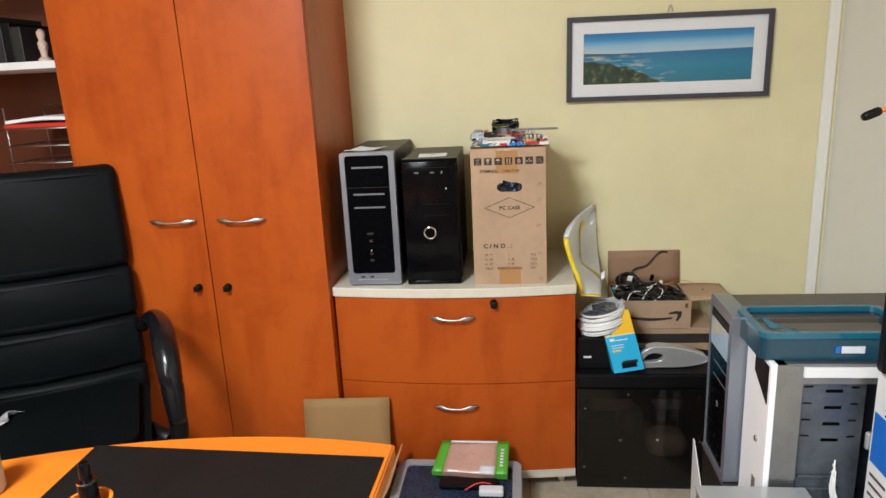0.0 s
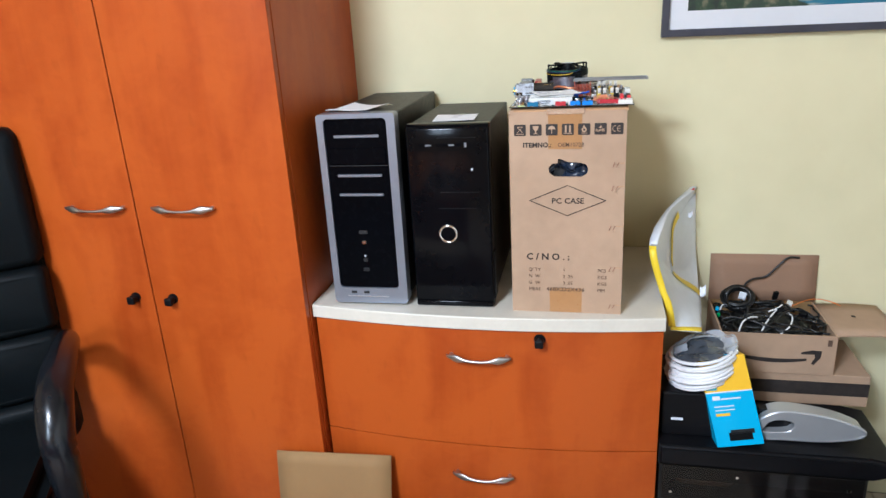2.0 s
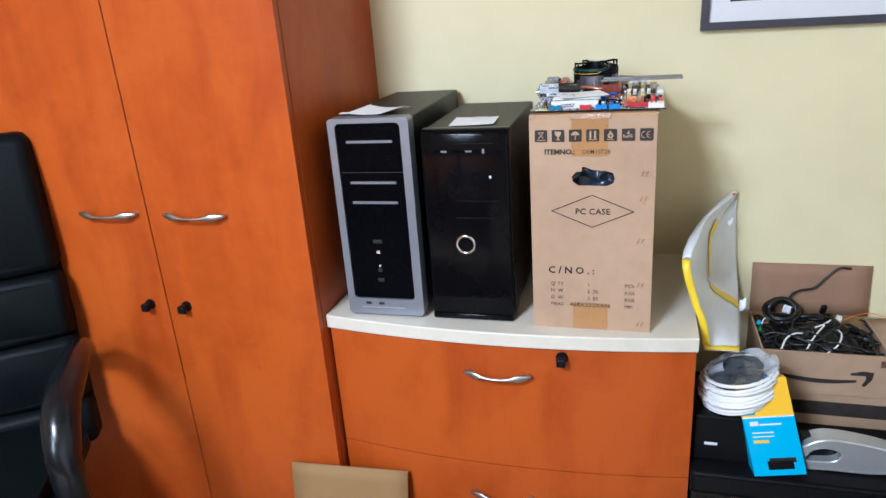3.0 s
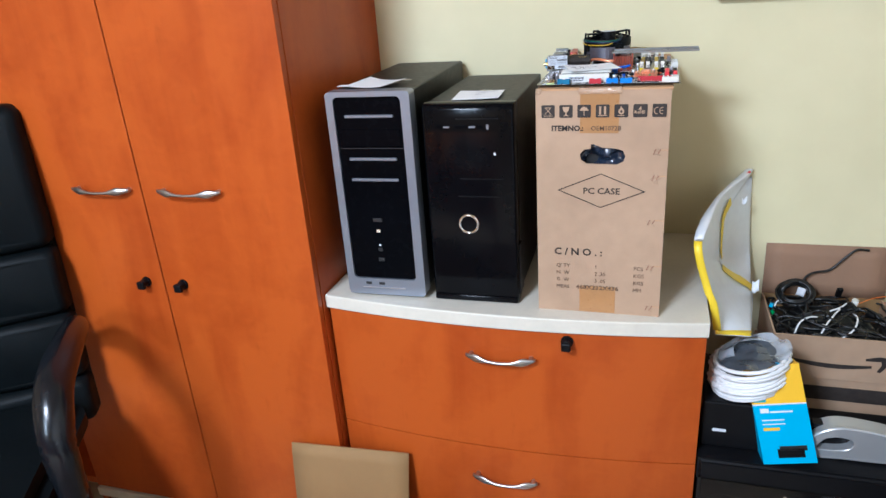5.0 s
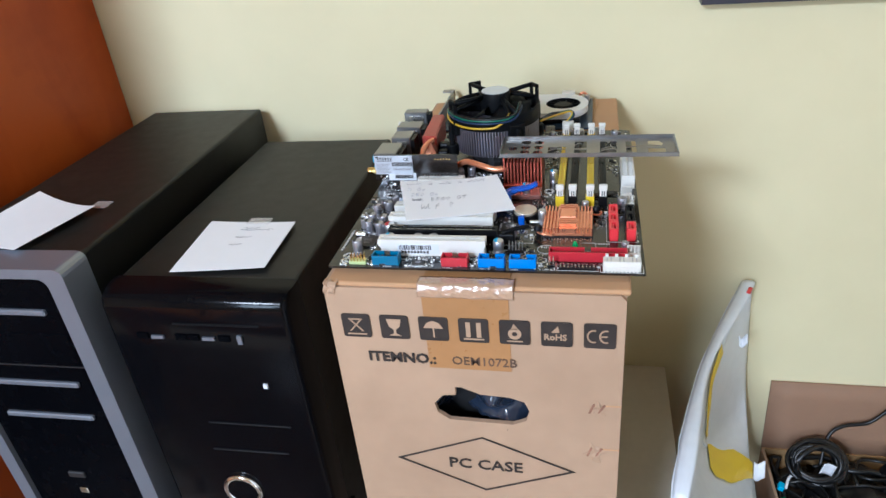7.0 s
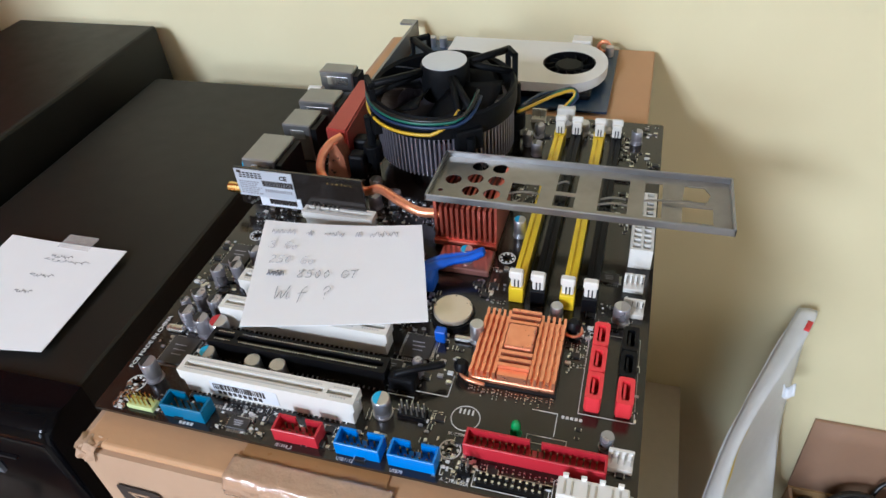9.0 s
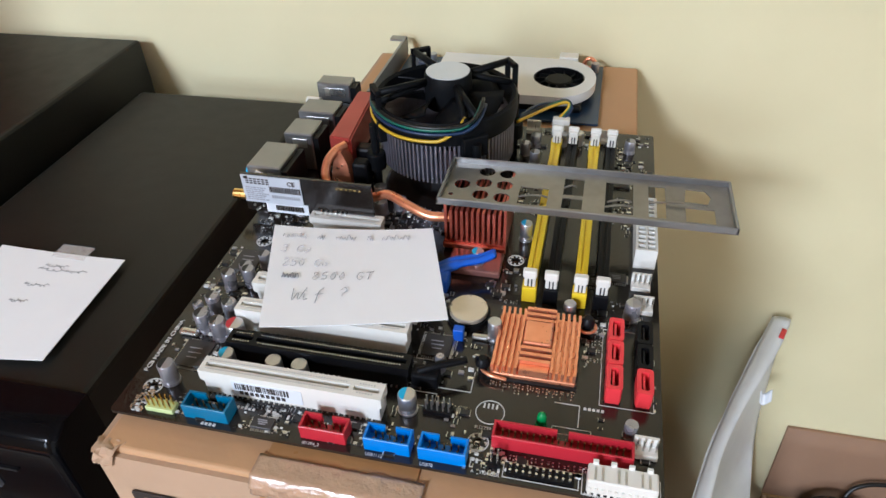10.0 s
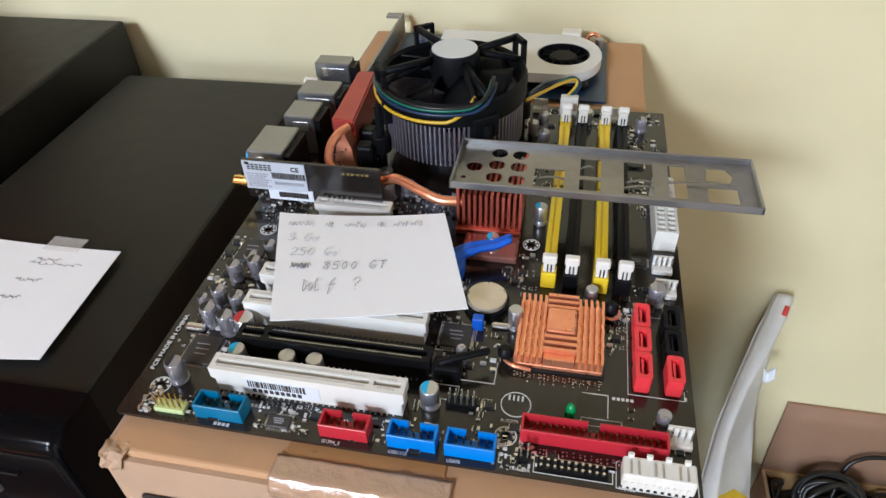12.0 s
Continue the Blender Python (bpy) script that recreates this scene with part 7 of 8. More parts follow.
ey = ex.cross(ez).normalized() * -0.040
if ey.y < 0:
    ey = -ey


def slab(u0, u1, v0, v1, d0, d1):
    o = bx(0, 1, 0, 1, 0, 1)
    for v in o.verts:
        u, d, w = v.co.x, v.co.y, v.co.z
        v.co = a_ + ex * (u0 + (u1 - u0) * u) + ez * (v0 + (v1 - v0) * w) + ey * (d0 + (d1 - d0) * d)
    return o


part("lower_body", slab(0, 1, 0, 0.605, 0, 1), M["cyan"], sc_, "cyan lower half")
part("upper_body", slab(0, 1, 0.605, 1, 0, 1), M["amber"], sc_, "amber upper half")
part("white_line", slab(0, 1, 0.598, 0.612, -0.012, -0.004), M["label"], sc_)
part("badge", slab(0.03, 0.26, 0.63, 0.75, -0.012, -0.004), mat("teal_badge", (0.05, 0.45, 0.55), 0.4), sc_)
for v, w, u0, mm in ((0.52, 0.045, 0.12, "label"), (0.52, 0.016, 0.30, "label"), (0.44, 0.012, 0.12, "label"), (0.40, 0.010, 0.12, "label"), (0.34, 0.030, 0.12, "amber"), (0.28, 0.010, 0.12, "cyan")):
    part("printing", slab(u0, u0 + (0.16 if w > 0.04 else 0.42 if v > 0.36 else 0.30), v, v + w, -0.014, -0.004), M[mm], sc_)
part("product_picture", slab(0.30, 0.80, 0.06, 0.15, -0.014, -0.004), M["black"], sc_, "printed picture of a black device")
part("product_picture", slab(0.35, 0.86, 0.13, 0.18, -0.014, -0.004), M["chip"], sc_)

mbag = thing("mailing_bag", (0.28, 0.26, 0.62), "opened grey and yellow padded mailing bag standing against the wall", "bag")


def through_points(knots, t):
    """Smooth curve through (parameter, point) knots."""
    for (a, p), (b, q) in zip(knots, knots[1:]):
        if t <= b:
            k = (t - a) / (b - a)
            i = knots.index((a, p))
            m0 = (q - knots[max(i - 1, 0)][1]) * 0.5
            m1 = (knots[min(i + 2, len(knots) - 1)][1] - p) * 0.5
            return p * (2 * k ** 3 - 3 * k * k + 1) + m0 * (k ** 3 - 2 * k * k + k) + q * (3 * k * k - 2 * k ** 3) + m1 * (k ** 3 - k * k)
    return knots[-1][1]


OUTLINE = [(t, Vector(p)) for t, p in ((0.0, (0.227, 0.068, 0.668)), (0.17, (0.2135, 0.072, 0.735)), (0.26, (0.199, 0.076, 0.770)), (0.50, (0.177, 0.088, 0.866)), (0.75, (0.223, 0.265, 0.888)), (1.0, (0.300, 0.446, 0.902)))]
MOUTH = [(t, Vector(p)) for t, p in ((0.0, (0.298, 0.093, 0.657)), (0.18, (0.327, 0.310, 0.640)), (0.28, (0.324, 0.346, 0.655)), (0.40, (0.266, 0.343, 0.699)), (0.50, (0.252, 0.314, 0.735)), (0.62, (0.248, 0.302, 0.765)), (0.72, (0.247, 0.304, 0.808)), (0.82, (0.257, 0.332, 0.842)), (1.0, (0.314, 0.447, 0.893)))]
RIGHT = [(t, Vector(p)) for t, p in ((0.0, (0.331, 0.365, 0.628)), (0.45, (0.327, 0.435, 0.715)), (0.72, (0.322, 0.447, 0.800)), (1.0, (0.316, 0.449, 0.890)))]


def front(u, v, proud=0.0):
    a, b = through_points(OUTLINE, v), through_points(MOUTH, v)
    p = a.lerp(b, u)
    return p + Vector((0.62, -0.58, 0.53)) * (proud + 0.006 * math.sin(math.pi * min(max(u, 0), 1)) * max(1 - v / 0.45, 0) + 0.0022 * noise.noise(p * 34))


def back(u, v):
    a = through_points(OUTLINE, v).lerp(through_points(MOUTH, v), 0.8) + Vector((0.004, 0.016, -0.008))
    p = a.lerp(through_points(RIGHT, v), u)
    return p + Vector((0.22, 0.50, -0.82)) * (0.020 * math.sin(math.pi * u) * math.sin(math.pi * v) + 0.005 * noise.noise(p * 26))


def along(u, v, v0, v1, width):
    """A point of a strip that runs along the mouth."""
    t = v0 + (v1 - v0) * v
    w = width / max((through_points(OUTLINE, t) - through_points(MOUTH, t)).length, 0.001)
    return front(1.0 - w * (1 - u) + 0.004, t, 0.0038)


part("back_sheet", sheet(B(), back, 14, 20, 0.0010), M["grey_poly"], mbag)
part("front_panel", sheet(B(), front, 10, 36, 0.0010), M["grey_poly"], mbag, "front panel with narrow pale rim")
part("yellow_edge", sheet(B(), lambda u, v: through_points(OUTLINE, 0.04 + 0.45 * v) + Vector((0.015 * u - 0.0015, -0.0035 - 0.002 * u, 0.001)), 2, 16, 0.0008), M["yellow"], mbag, "yellow printed edge")
part("yellow_edge", sheet(B(), lambda u, v: front(u, 0.004 + 0.030 * v, 0.0016), 12, 2, 0.0005), M["yellow"], mbag, "yellow printed edge")
part("yellow_edge", sheet(B(), lambda u, v: along(u, v, 0.385, 0.85, 0.016), 4, 40, 0.0005), M["yellow"], mbag, "yellow printed band along the mouth")
panel_tree = BVHTree.FromBMesh(sheet(B(), front, 10, 36))


def band(u, v):
    """The broad yellow band below the slanting end of the mouth, laid on the front panel."""
    out = Vector((-0.15, -0.93, 0.34))
    p = through_points(MOUTH, 0.272 + 0.165 * v) - Vector((0, 0, 0.012 * u * (1 - 0.80 * v)))
    spot = panel_tree.ray_cast(p + out * 0.25, -out)[0]
    return (spot or p) + Vector((0.30, -0.55, 0.75)) * 0.003


part("yellow_edge", sheet(B(), band, 4, 18, 0.0005), M["yellow"], mbag, "yellow printed band along the mouth")


def rim(u, v, lift=0.0):
    """The folded pale edge that runs up the outline."""
    p = through_points(OUTLINE, 0.49 + 0.51 * v)
    return p + Vector((0.015 + 0.004 * math.sin(9 * v), -0.004, 0.002)) * u + Vector((0.1, -0.4, 0.9)) * (0.002 + lift + 0.0035 * math.sin(math.pi * u) + 0.0012 * noise.noise(p * 60))


part("rim", sheet(B(), rim, 6, 30, 0.0012), M["grey_poly"], mbag, "folded pale edge")
part("red_mark", sheet(B(), lambda u, v: rim(0.66 + 0.30 * u, 0.885 + 0.045 * v, 0.0012), 2, 3, 0.0005), M["red_print"], mbag)
part("torn_flap", sheet(B(), lambda u, v: Vector((0.292 + 0.010 * u, 0.372 + 0.008 * v, 0.846 + 0.010 * v - 0.004 * math.sin(5 * u))), 5, 4, 0.0010), M["grey_poly"], mbag)
part("torn_flap", sheet(B(), lambda u, v: Vector((0.325 + 0.014 * u, 0.318 + 0.010 * v, 0.650 + 0.024 * v - 0.004 * math.sin(5 * u))), 5, 4, 0.0010), M["grey_poly"], mbag)

# ---- heap of computer cases along the side wall ----
def lying_case(x0, x1, y0, y1, label):
    ob = thing("computer_case", ((x0 + x1) / 2, (y0 + y1) / 2, 0), label, "computer", "stacked cases")
    part("case", bx(x0, x1, y0, y1, 0.012, 0.388, 0.004), M["black_metal"], ob)
    part("cover", bx(x0 - 0.004, x1 + 0.003, y0, y1, 0.388, 0.396, 0.002), M["grey_metal"], ob, "grey steel cover")
    for x in (x0 + 0.06, x1 - 0.06):
        for y in (y0 + 0.05, y1 - 0.05):
            part("foot", cyl(B(), (x, y, 0), 0.015, 0.012, "z", 12), M["rubber"], ob)


lying_case(0.520, 1.125, -0.742, -0.375, "large grey computer case lying flat as a base")
lying_case(0.640, 1.125, -1.080, -0.748, "grey computer case under the white carton")
gt = thing("computer_tower", (0.515, -0.92, 0), "grey steel computer tower standing on the floor", "computer", "stacked cases")
part("case", bx(0.405, 0.628, -1.090, -0.750, 0.012, 0.503, 0.004), M["grey_metal"], gt)
part("top_panel", bx(0.402, 0.631, -1.093, -0.747, 0.503, 0.508, 0.002), M["silver_light"], gt, "pale grey steel top")
for x in (0.43, 0.60):
    for y in (-1.05, -0.79):
        part("foot", cyl(B(), (x, y, 0), 0.012, 0.012, "z", 12), M["rubber"], gt)
rg_ = tube(B(), [(0.522 + 0.074 * math.cos(a * math.pi / 20), -0.885 + 0.074 * math.sin(a * math.pi / 20), 0.5132) for a in range(40)], 0.0052, 8, True)
single("metal_ring", rg_, M["mirror_chrome"], "shiny round metal ring on the grey tower", "ring")

wt = thing("computer_tower", (0.73, -0.49, 0.396), "silver and black computer tower on the grey case", "computer", "stacked cases")
part("case", bx(0.530, 0.952, -0.574, -0.404, 0.408, 0.829, 0.003), mat("brown_grey_steel", (0.085, 0.075, 0.062), 0.45, var=0.1), wt)
part("bezel", plate_with_holes(B(), rounded(-0.577, -0.401, 0.400, 0.834, 0.010), [rounded(-0.556, -0.4045, 0.415, 0.806, 0.004)], 0.514, 0.556, "x"), M["silver"], wt, "silver bezel", smooth=True)
part("front_panel", bx(0.518, 0.530, -0.555, -0.4055, 0.416, 0.700, 0.002), M["navy"], wt)
part("display_window", bx(0.5165, 0.530, -0.555, -0.4055, 0.704, 0.775, 0.002), mat("pale_blue_window", (0.36, 0.42, 0.47), 0.12, var=0.1), wt, "pale blue glossy window")
part("dark_strip", bx(0.5165, 0.530, -0.555, -0.4055, 0.777, 0.799, 0.002), M["black"], wt)
for z in (0.668, 0.632):
    part("drive_line", bx(0.5172, 0.520, -0.545, -0.440, z, z + 0.003), M["silver"], wt)
part("button", bx(0.5165, 0.520, -0.490, -0.480, 0.560, 0.575, 0.001), M["silver"], wt)
for x in (0.56, 0.92):
    for y in (-0.55, -0.43):
        part("foot", cyl(B(), (x, y, 0.396), 0.010, 0.012, "z", 12), M["rubber"], wt)

ow = thing("computer_tower", (0.75, -0.66, 0.396), "white computer tower with open side showing drive bays", "computer", "stacked cases")
OX0, OX1, OY0, OY1, OZ0, OZ1 = 0.552, 0.930, -0.735, -0.585, 0.400, 0.786
part("front_panel", bx(OX0 - 0.004, OX0 + 0.009, OY0, OY1, OZ0, OZ1, 0.003), M["ow_white"], ow, "white front panel")
part("steel_edge", bx(OX0 + 0.009, OX0 + 0.0605, OY0 + 0.002, OY0 + 0.006, OZ0, OZ1 - 0.003), M["grey_metal"], ow)
part("black_wedge", prism(B(), [(OY0 + 0.012, 0.776), (OY1 - 0.06, 0.776), (OY0 + 0.09, 0.735), (OY0 + 0.012, 0.690)], OX0 - 0.006, OX0 - 0.002, "x"), M["black"], ow)
part("badge", bx(OX0 - 0.006, OX0 - 0.003, -0.690, -0.670, 0.420, 0.490, 0.002), M["alu"], ow)
part("button", cyl(B(), (OX0 - 0.008, -0.680, 0.585), 0.007, 0.006, "x", 14), M["chrome"], ow)
sd = plate_with_holes(B(), [(OX0 + 0.028, OZ0), (OX1, OZ0), (OX1, OZ1), (OX0 + 0.028, OZ1)], [[(OX0 + 0.062, OZ0 + 0.018), (OX1 - 0.02, OZ0 + 0.018), (OX1 - 0.02, OZ1 - 0.045), (OX0 + 0.062, OZ1 - 0.045)]], OY0 + 0.004, OY0 + 0.006, "y")
part("side_frame", sd, M["grey_metal"], ow)
part("top_rail", bx(OX0 + 0.060, OX1 - 0.02, OY0 - 0.004, OY0 + 0.004, OZ1 - 0.028, OZ1 - 0.006, 0.001, 1), M["white_plastic"], ow)
cs2 = B()
box(cs2, OX0 + 0.028, OX1, OY1 - 0.003, OY1, OZ0, OZ1), box(cs2, OX0 + 0.028, OX1, OY0 + 0.006, OY1 - 0.003, OZ1 - 0.003, OZ1), box(cs2, OX0 + 0.028, OX1, OY0 + 0.006, OY1 - 0.003, OZ0, OZ0 + 0.003), box(cs2, OX1 - 0.003, OX1, OY0 + 0.006, OY1 - 0.003, OZ0 + 0.003, OZ1 - 0.003)
part("case", cs2, M["cage"], ow)
slots = []
for i in range(8):
    z = 0.715 - 0.038 * i
    if i > 3:
        continue
    slots += [[(0.665, z), (0.700, z), (0.700, z + 0.008), (0.665, z + 0.008)], [(0.622, z + 0.012), (0.640, z + 0.012), (0.640, z + 0.016), (0.622, z + 0.016)], [(0.716, z + 0.010), (0.732, z + 0.010), (0.732, z + 0.015), (0.716, z + 0.015)]]
part("drive_cage", plate_with_holes(B(), [(0.612, 0.410), (0.745, 0.410), (0.745, 0.742), (0.612, 0.742)], slots, OY0 + 0.016, OY0 + 0.018, "y"), M["cage"], ow, "steel drive cage")
part("cage_wall", bx(0.742, 0.745, OY0 + 0.018, OY1 - 0.01, 0.410, 0.742), M["cage"], ow)
# black sheet behind the slots stands for the cage's dark depth
part("cage_interior", bx(0.615, 0.740, OY0 + 0.055, OY0 + 0.060, 0.410, 0.742), M["chip"], ow)
for k, dx in enumerate((0.0, 0.006, -0.005, 0.011)):
    part("cable", tube(B(), smooth_path([(0.712 + dx * 2, OY0 + 0.012, 0.402), (0.700 + dx, OY0 - 0.006, 0.450), (0.686 + dx * 0.6, OY0 - 0.008, 0.500), (0.690 + dx * 0.3, OY0 - 0.002, 0.540), (0.697 - dx * 0.5, OY0 + 0.012, 0.560 - 0.01 * k)]), 0.0020, 7), M["white_cable"], ow)
for z in (0.425, 0.455, 0.485, 0.515):
    part("cage_shelf", bx(0.622, 0.712, OY0 + 0.011, OY0 + 0.0158, z, z + 0.006, 0.001, 1), M["cage"], ow)
part("cage_latch", bx(0.748, 0.762, OY0 - 0.004, OY0 + 0.010, 0.592, 0.632, 0.005, 3), M["silver_light"], ow, smooth=True)

tt = thing("teal_tray", (0.68, -0.64, 0.7865), "translucent teal plastic case top lying on the white tower", "tray")
TX0, TX1, TY0, TY1 = 0.528, 0.840, -0.718, -0.545
part("rim", plate_with_holes(B(), rounded(TX0, TX1, TY0, TY1, 0.02), [rounded(TX0 + 0.016, TX1 - 0.012, TY0 + 0.012, TY1 - 0.010, 0.02)], 0.836, 0.848), M["teal"], tt, "bright teal rim")
part("wall", plate_with_holes(B(), rounded(TX0 + 0.004, TX1 - 0.004, TY0 + 0.004, TY1 - 0.004, 0.018), [rounded(TX0 + 0.012, TX1 - 0.010, TY0 + 0.010, TY1 - 0.008, 0.016)], 0.787, 0.836), M["teal_dark"], tt, "dark teal wall")
part("floor_panel", bx(TX0 + 0.012, TX1 - 0.012, TY0 + 0.010, TY1 - 0.010, 0.812, 0.816), mat("tray_floor", (0.16, 0.14, 0.11), 0.4, var=0.2), tt)
part("side_wave", sheet(B(), lambda u, v: Vector((TX0 + 0.028 + 0.050 * u, TY0 + 0.012 + 0.09 * (1 - u) ** 2 * (1 - v) + 0.02 * v, 0.849 - 0.003 * v)), 8, 3, 0.003), M["teal"], tt)
part("label", bx(0.690, 0.735, TY0 + 0.0015, TY0 + 0.0035, 0.803, 0.818), M["label"], tt)
part("label", bx(0.678, 0.687, TY0 + 0.0015, TY0 + 0.0035, 0.803, 0.818), M["blue_print"], tt)
part("paper_scrap", bx(0.625, 0.665, -0.660, -0.640, 0.8162, 0.8168), M["cyan"], tt)

wb = thing("white_carton", (0.90, -0.90, 0.396), "white printed carton with blue square", "box")
part("body", bx(0.742, 1.05, -1.05, -0.760, 0.396, 0.786, 0.003), M["white_plastic"], wb)
part("blue_square", bx(0.7405, 0.7418, -0.865, -0.770, 0.590, 0.700), M["blue_print"], wb)
for i in range(4):
    part("printed_line", bx(0.7405, 0.7418, -0.835 + 0.006 * i, -0.775, 0.560 - 0.022 * i, 0.566 - 0.022 * i), M["print_pale"], wb)
for i in range(3):
    part("printed_line", bx(0.7405, 0.7418, -0.830, -0.805, 0.730 - 0.012 * i, 0.735 - 0.012 * i), M["print_pale"], wb)
mn = thing("monitor", (0.92, -0.79, 0.786), "black flat computer monitor standing on the white carton", "monitor")
part("screen_housing", bx(0.722, 1.08, -0.815, -0.785, 0.800, 1.115, 0.006), M["black"], mn)
part("stand", bx(0.860, 0.980, -0.850, -0.765, 0.786, 0.800, 0.004), M["black"], mn)
pg_ = thing("cable_plug", (0.80, -0.79, 1.115), "stiff orange cable with black plug over the monitor", "cable")
part("cable", tube(B(), smooth_path([(0.860, -0.80, 1.113), (0.855, -0.80, 1.22), (0.800, -0.79, 1.300), (0.730, -0.782, 1.312), (0.680, -0.780, 1.2985)]), 0.0042, 8), M["orange_plastic"], pg_)
part("plug", tube(B(), [(0.682, -0.780, 1.299), (0.678, -0.780, 1.298), (0.658, -0.779, 1.290), (0.652, -0.779, 1.287)], [0.006, 0.0085, 0.0085, 0.0055], 10), M["black"], pg_)

# bent white case cover on the floor
cv = thing("case_cover", (0.55, -0.27, 0), "bent white steel case cover standing on the floor", "case cover")
pa = prism(B(), [(-0.205, 0.0), (-0.200, 0.305), (-0.214, 0.300), (-0.345, 0.165), (-0.350, 0.0)], 0.540, 0.543, "x")
part("side_panel", pa, M["white_plastic"], cv)
pa = prism(B(), [(-0.200, 0.0), (-0.196, 0.300), (-0.330, 0.170), (-0.345, 0.0)], 0.585, 0.588, "x")
part("side_panel", pa, M["white_plastic"], cv)
part("bottom_panel", bx(0.543, 0.585, -0.345, -0.20, 0.0, 0.003), M["white_plastic"], cv)

# ---- open carton on the floor, packing card inside ----
oc = thing("open_carton", (-0.56, -0.22, 0), "open brown carton on the floor with raised back flap", "box")
OA, OB_, OC0, OC1, OH = -0.705, -0.402, -0.335, -0.085, 0.150
part("bottom_panel", bx(OA, OB_, OC0, OC1, 0, 0.004), M["card"], oc)
part("front_panel", bx(OA, OB_, OC0, OC0 + 0.004, 0.004, OH), M["card_lt"], oc)
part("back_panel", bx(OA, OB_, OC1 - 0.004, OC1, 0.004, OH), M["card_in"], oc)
part("side_panel", bx(OA, OA + 0.004, OC0 + 0.004, OC1 - 0.004, 0.004, OH), M["card"], oc)
part("side_panel", bx(OB_ - 0.004, OB_, OC0 + 0.004, OC1 - 0.004, 0.004, OH), M["card"], oc)
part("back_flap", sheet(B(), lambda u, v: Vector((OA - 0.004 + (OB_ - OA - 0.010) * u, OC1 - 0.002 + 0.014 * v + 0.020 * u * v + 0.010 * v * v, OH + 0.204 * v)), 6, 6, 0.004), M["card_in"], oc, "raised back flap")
part("side_flap", sheet(B(), lambda u, v: Vector((OB_ - 0.002 + 0.030 * u, OC0 + 0.24 * v, OH + 0.060 * u)), 4, 4, 0.004), M["card_lt"], oc)
pk = thing("packing_card", (-0.53, -0.22, 0.15), "folded brown packing cardboard with black tape in the carton", "cardboard")
part("folded_card", sheet(B(), lambda u, v: Vector((-0.695 + 0.288 * u, -0.330 + 0.235 * v, 0.157 + 0.030 * math.sin(math.pi * u) + 0.010 * v)), 12, 6, 0.004), M["card_lt"], pk)
tp2 = sheet(B(), lambda u, v: Vector((-0.586 + 0.042 * u + 0.020 * v + 0.006 * math.sin(13 * v) * (1 - u), -0.330 + 0.232 * v, 0.1595 + 0.030 * math.sin(math.pi * (0.38 + 0.15 * u + 0.07 * v)) + 0.010 * v)), 6, 18, 0.0012)
part("black_tape", tp2, M["black"], pk, "black crinkled tape")
lb = B()
for i in range(12):
    box(lb, -0.498 + 0.0040 * i, -0.4962 + 0.0040 * i, -0.165, -0.135, 0.1950, 0.1958)
box(lb, -0.500, -0.450, -0.176, -0.170, 0.1950, 0.1958)
for v in lb.verts:
    u = (v.co.x + 0.695) / 0.288
    v.co.z += 0.157 + 0.030 * math.sin(math.pi * u) + 0.010 * (v.co.y + 0.33) / 0.235 - 0.1950 + 0.0006
part("barcode", lb, M["print_pale"], pk)

# ---- storage box with clear lid, and a green package on it ----
sg = thing("storage_box", (-0.17, -0.24, 0), "black plastic storage box with translucent grey lid", "storage box")
part("tub", bx(-0.345, 0.010, -0.355, -0.115, 0, 0.118, 0.015, 3), M["black"], sg, smooth=True)
part("contents", bx(-0.300, -0.030, -0.330, -0.140, 0.118, 0.134, 0.004), M["dark_blue"], sg, "dark blue contents")
lidb = plate_with_holes(B(), rounded(-0.380, 0.024, -0.376, -0.095, 0.03, 5), [rounded(-0.350, -0.004, -0.346, -0.122, 0.02, 5)], 0.118, 0.152)
bmesh.ops.bevel(lidb, geom=[e for e in lidb.edges if min(v.co.z for v in e.verts) > 0.151 and len(e.link_faces) == 2 and e.calc_face_angle(0) > 0.8], offset=0.007, segments=3, affect='EDGES')
part("lid", lidb, M["lid"], sg, "translucent grey lid", smooth=True)
part("lid_panel", bx(-0.352, -0.002, -0.348, -0.120, 0.136, 0.1455, 0.002), M["lid_clear"], sg, "clear panel over dark blue contents")
part("lid_edge", plate_with_holes(B(), rounded(-0.384, 0.028, -0.380, -0.091, 0.032, 5), [rounded(-0.376, 0.020, -0.372, -0.099, 0.03, 5)], 0.112, 0.122), M["lid"], sg)
gp_ = thing("package", (-0.13, -0.15, 0.153), "green-edged package with pink film on the storage box", "package")
G0, G1, G2, G3 = Vector((-0.262, -0.196, 0.172)), Vector((-0.020, -0.212, 0.176)), Vector((-0.015, -0.076, 0.212)), Vector((-0.239, -0.066, 0.206))


def on_pack(u, v, d=0.0):
    p = (G0 * (1 - u) + G1 * u) * (1 - v) + (G3 * (1 - u) + G2 * u) * v
    return p + Vector((0, -0.25, 0.97)) * d


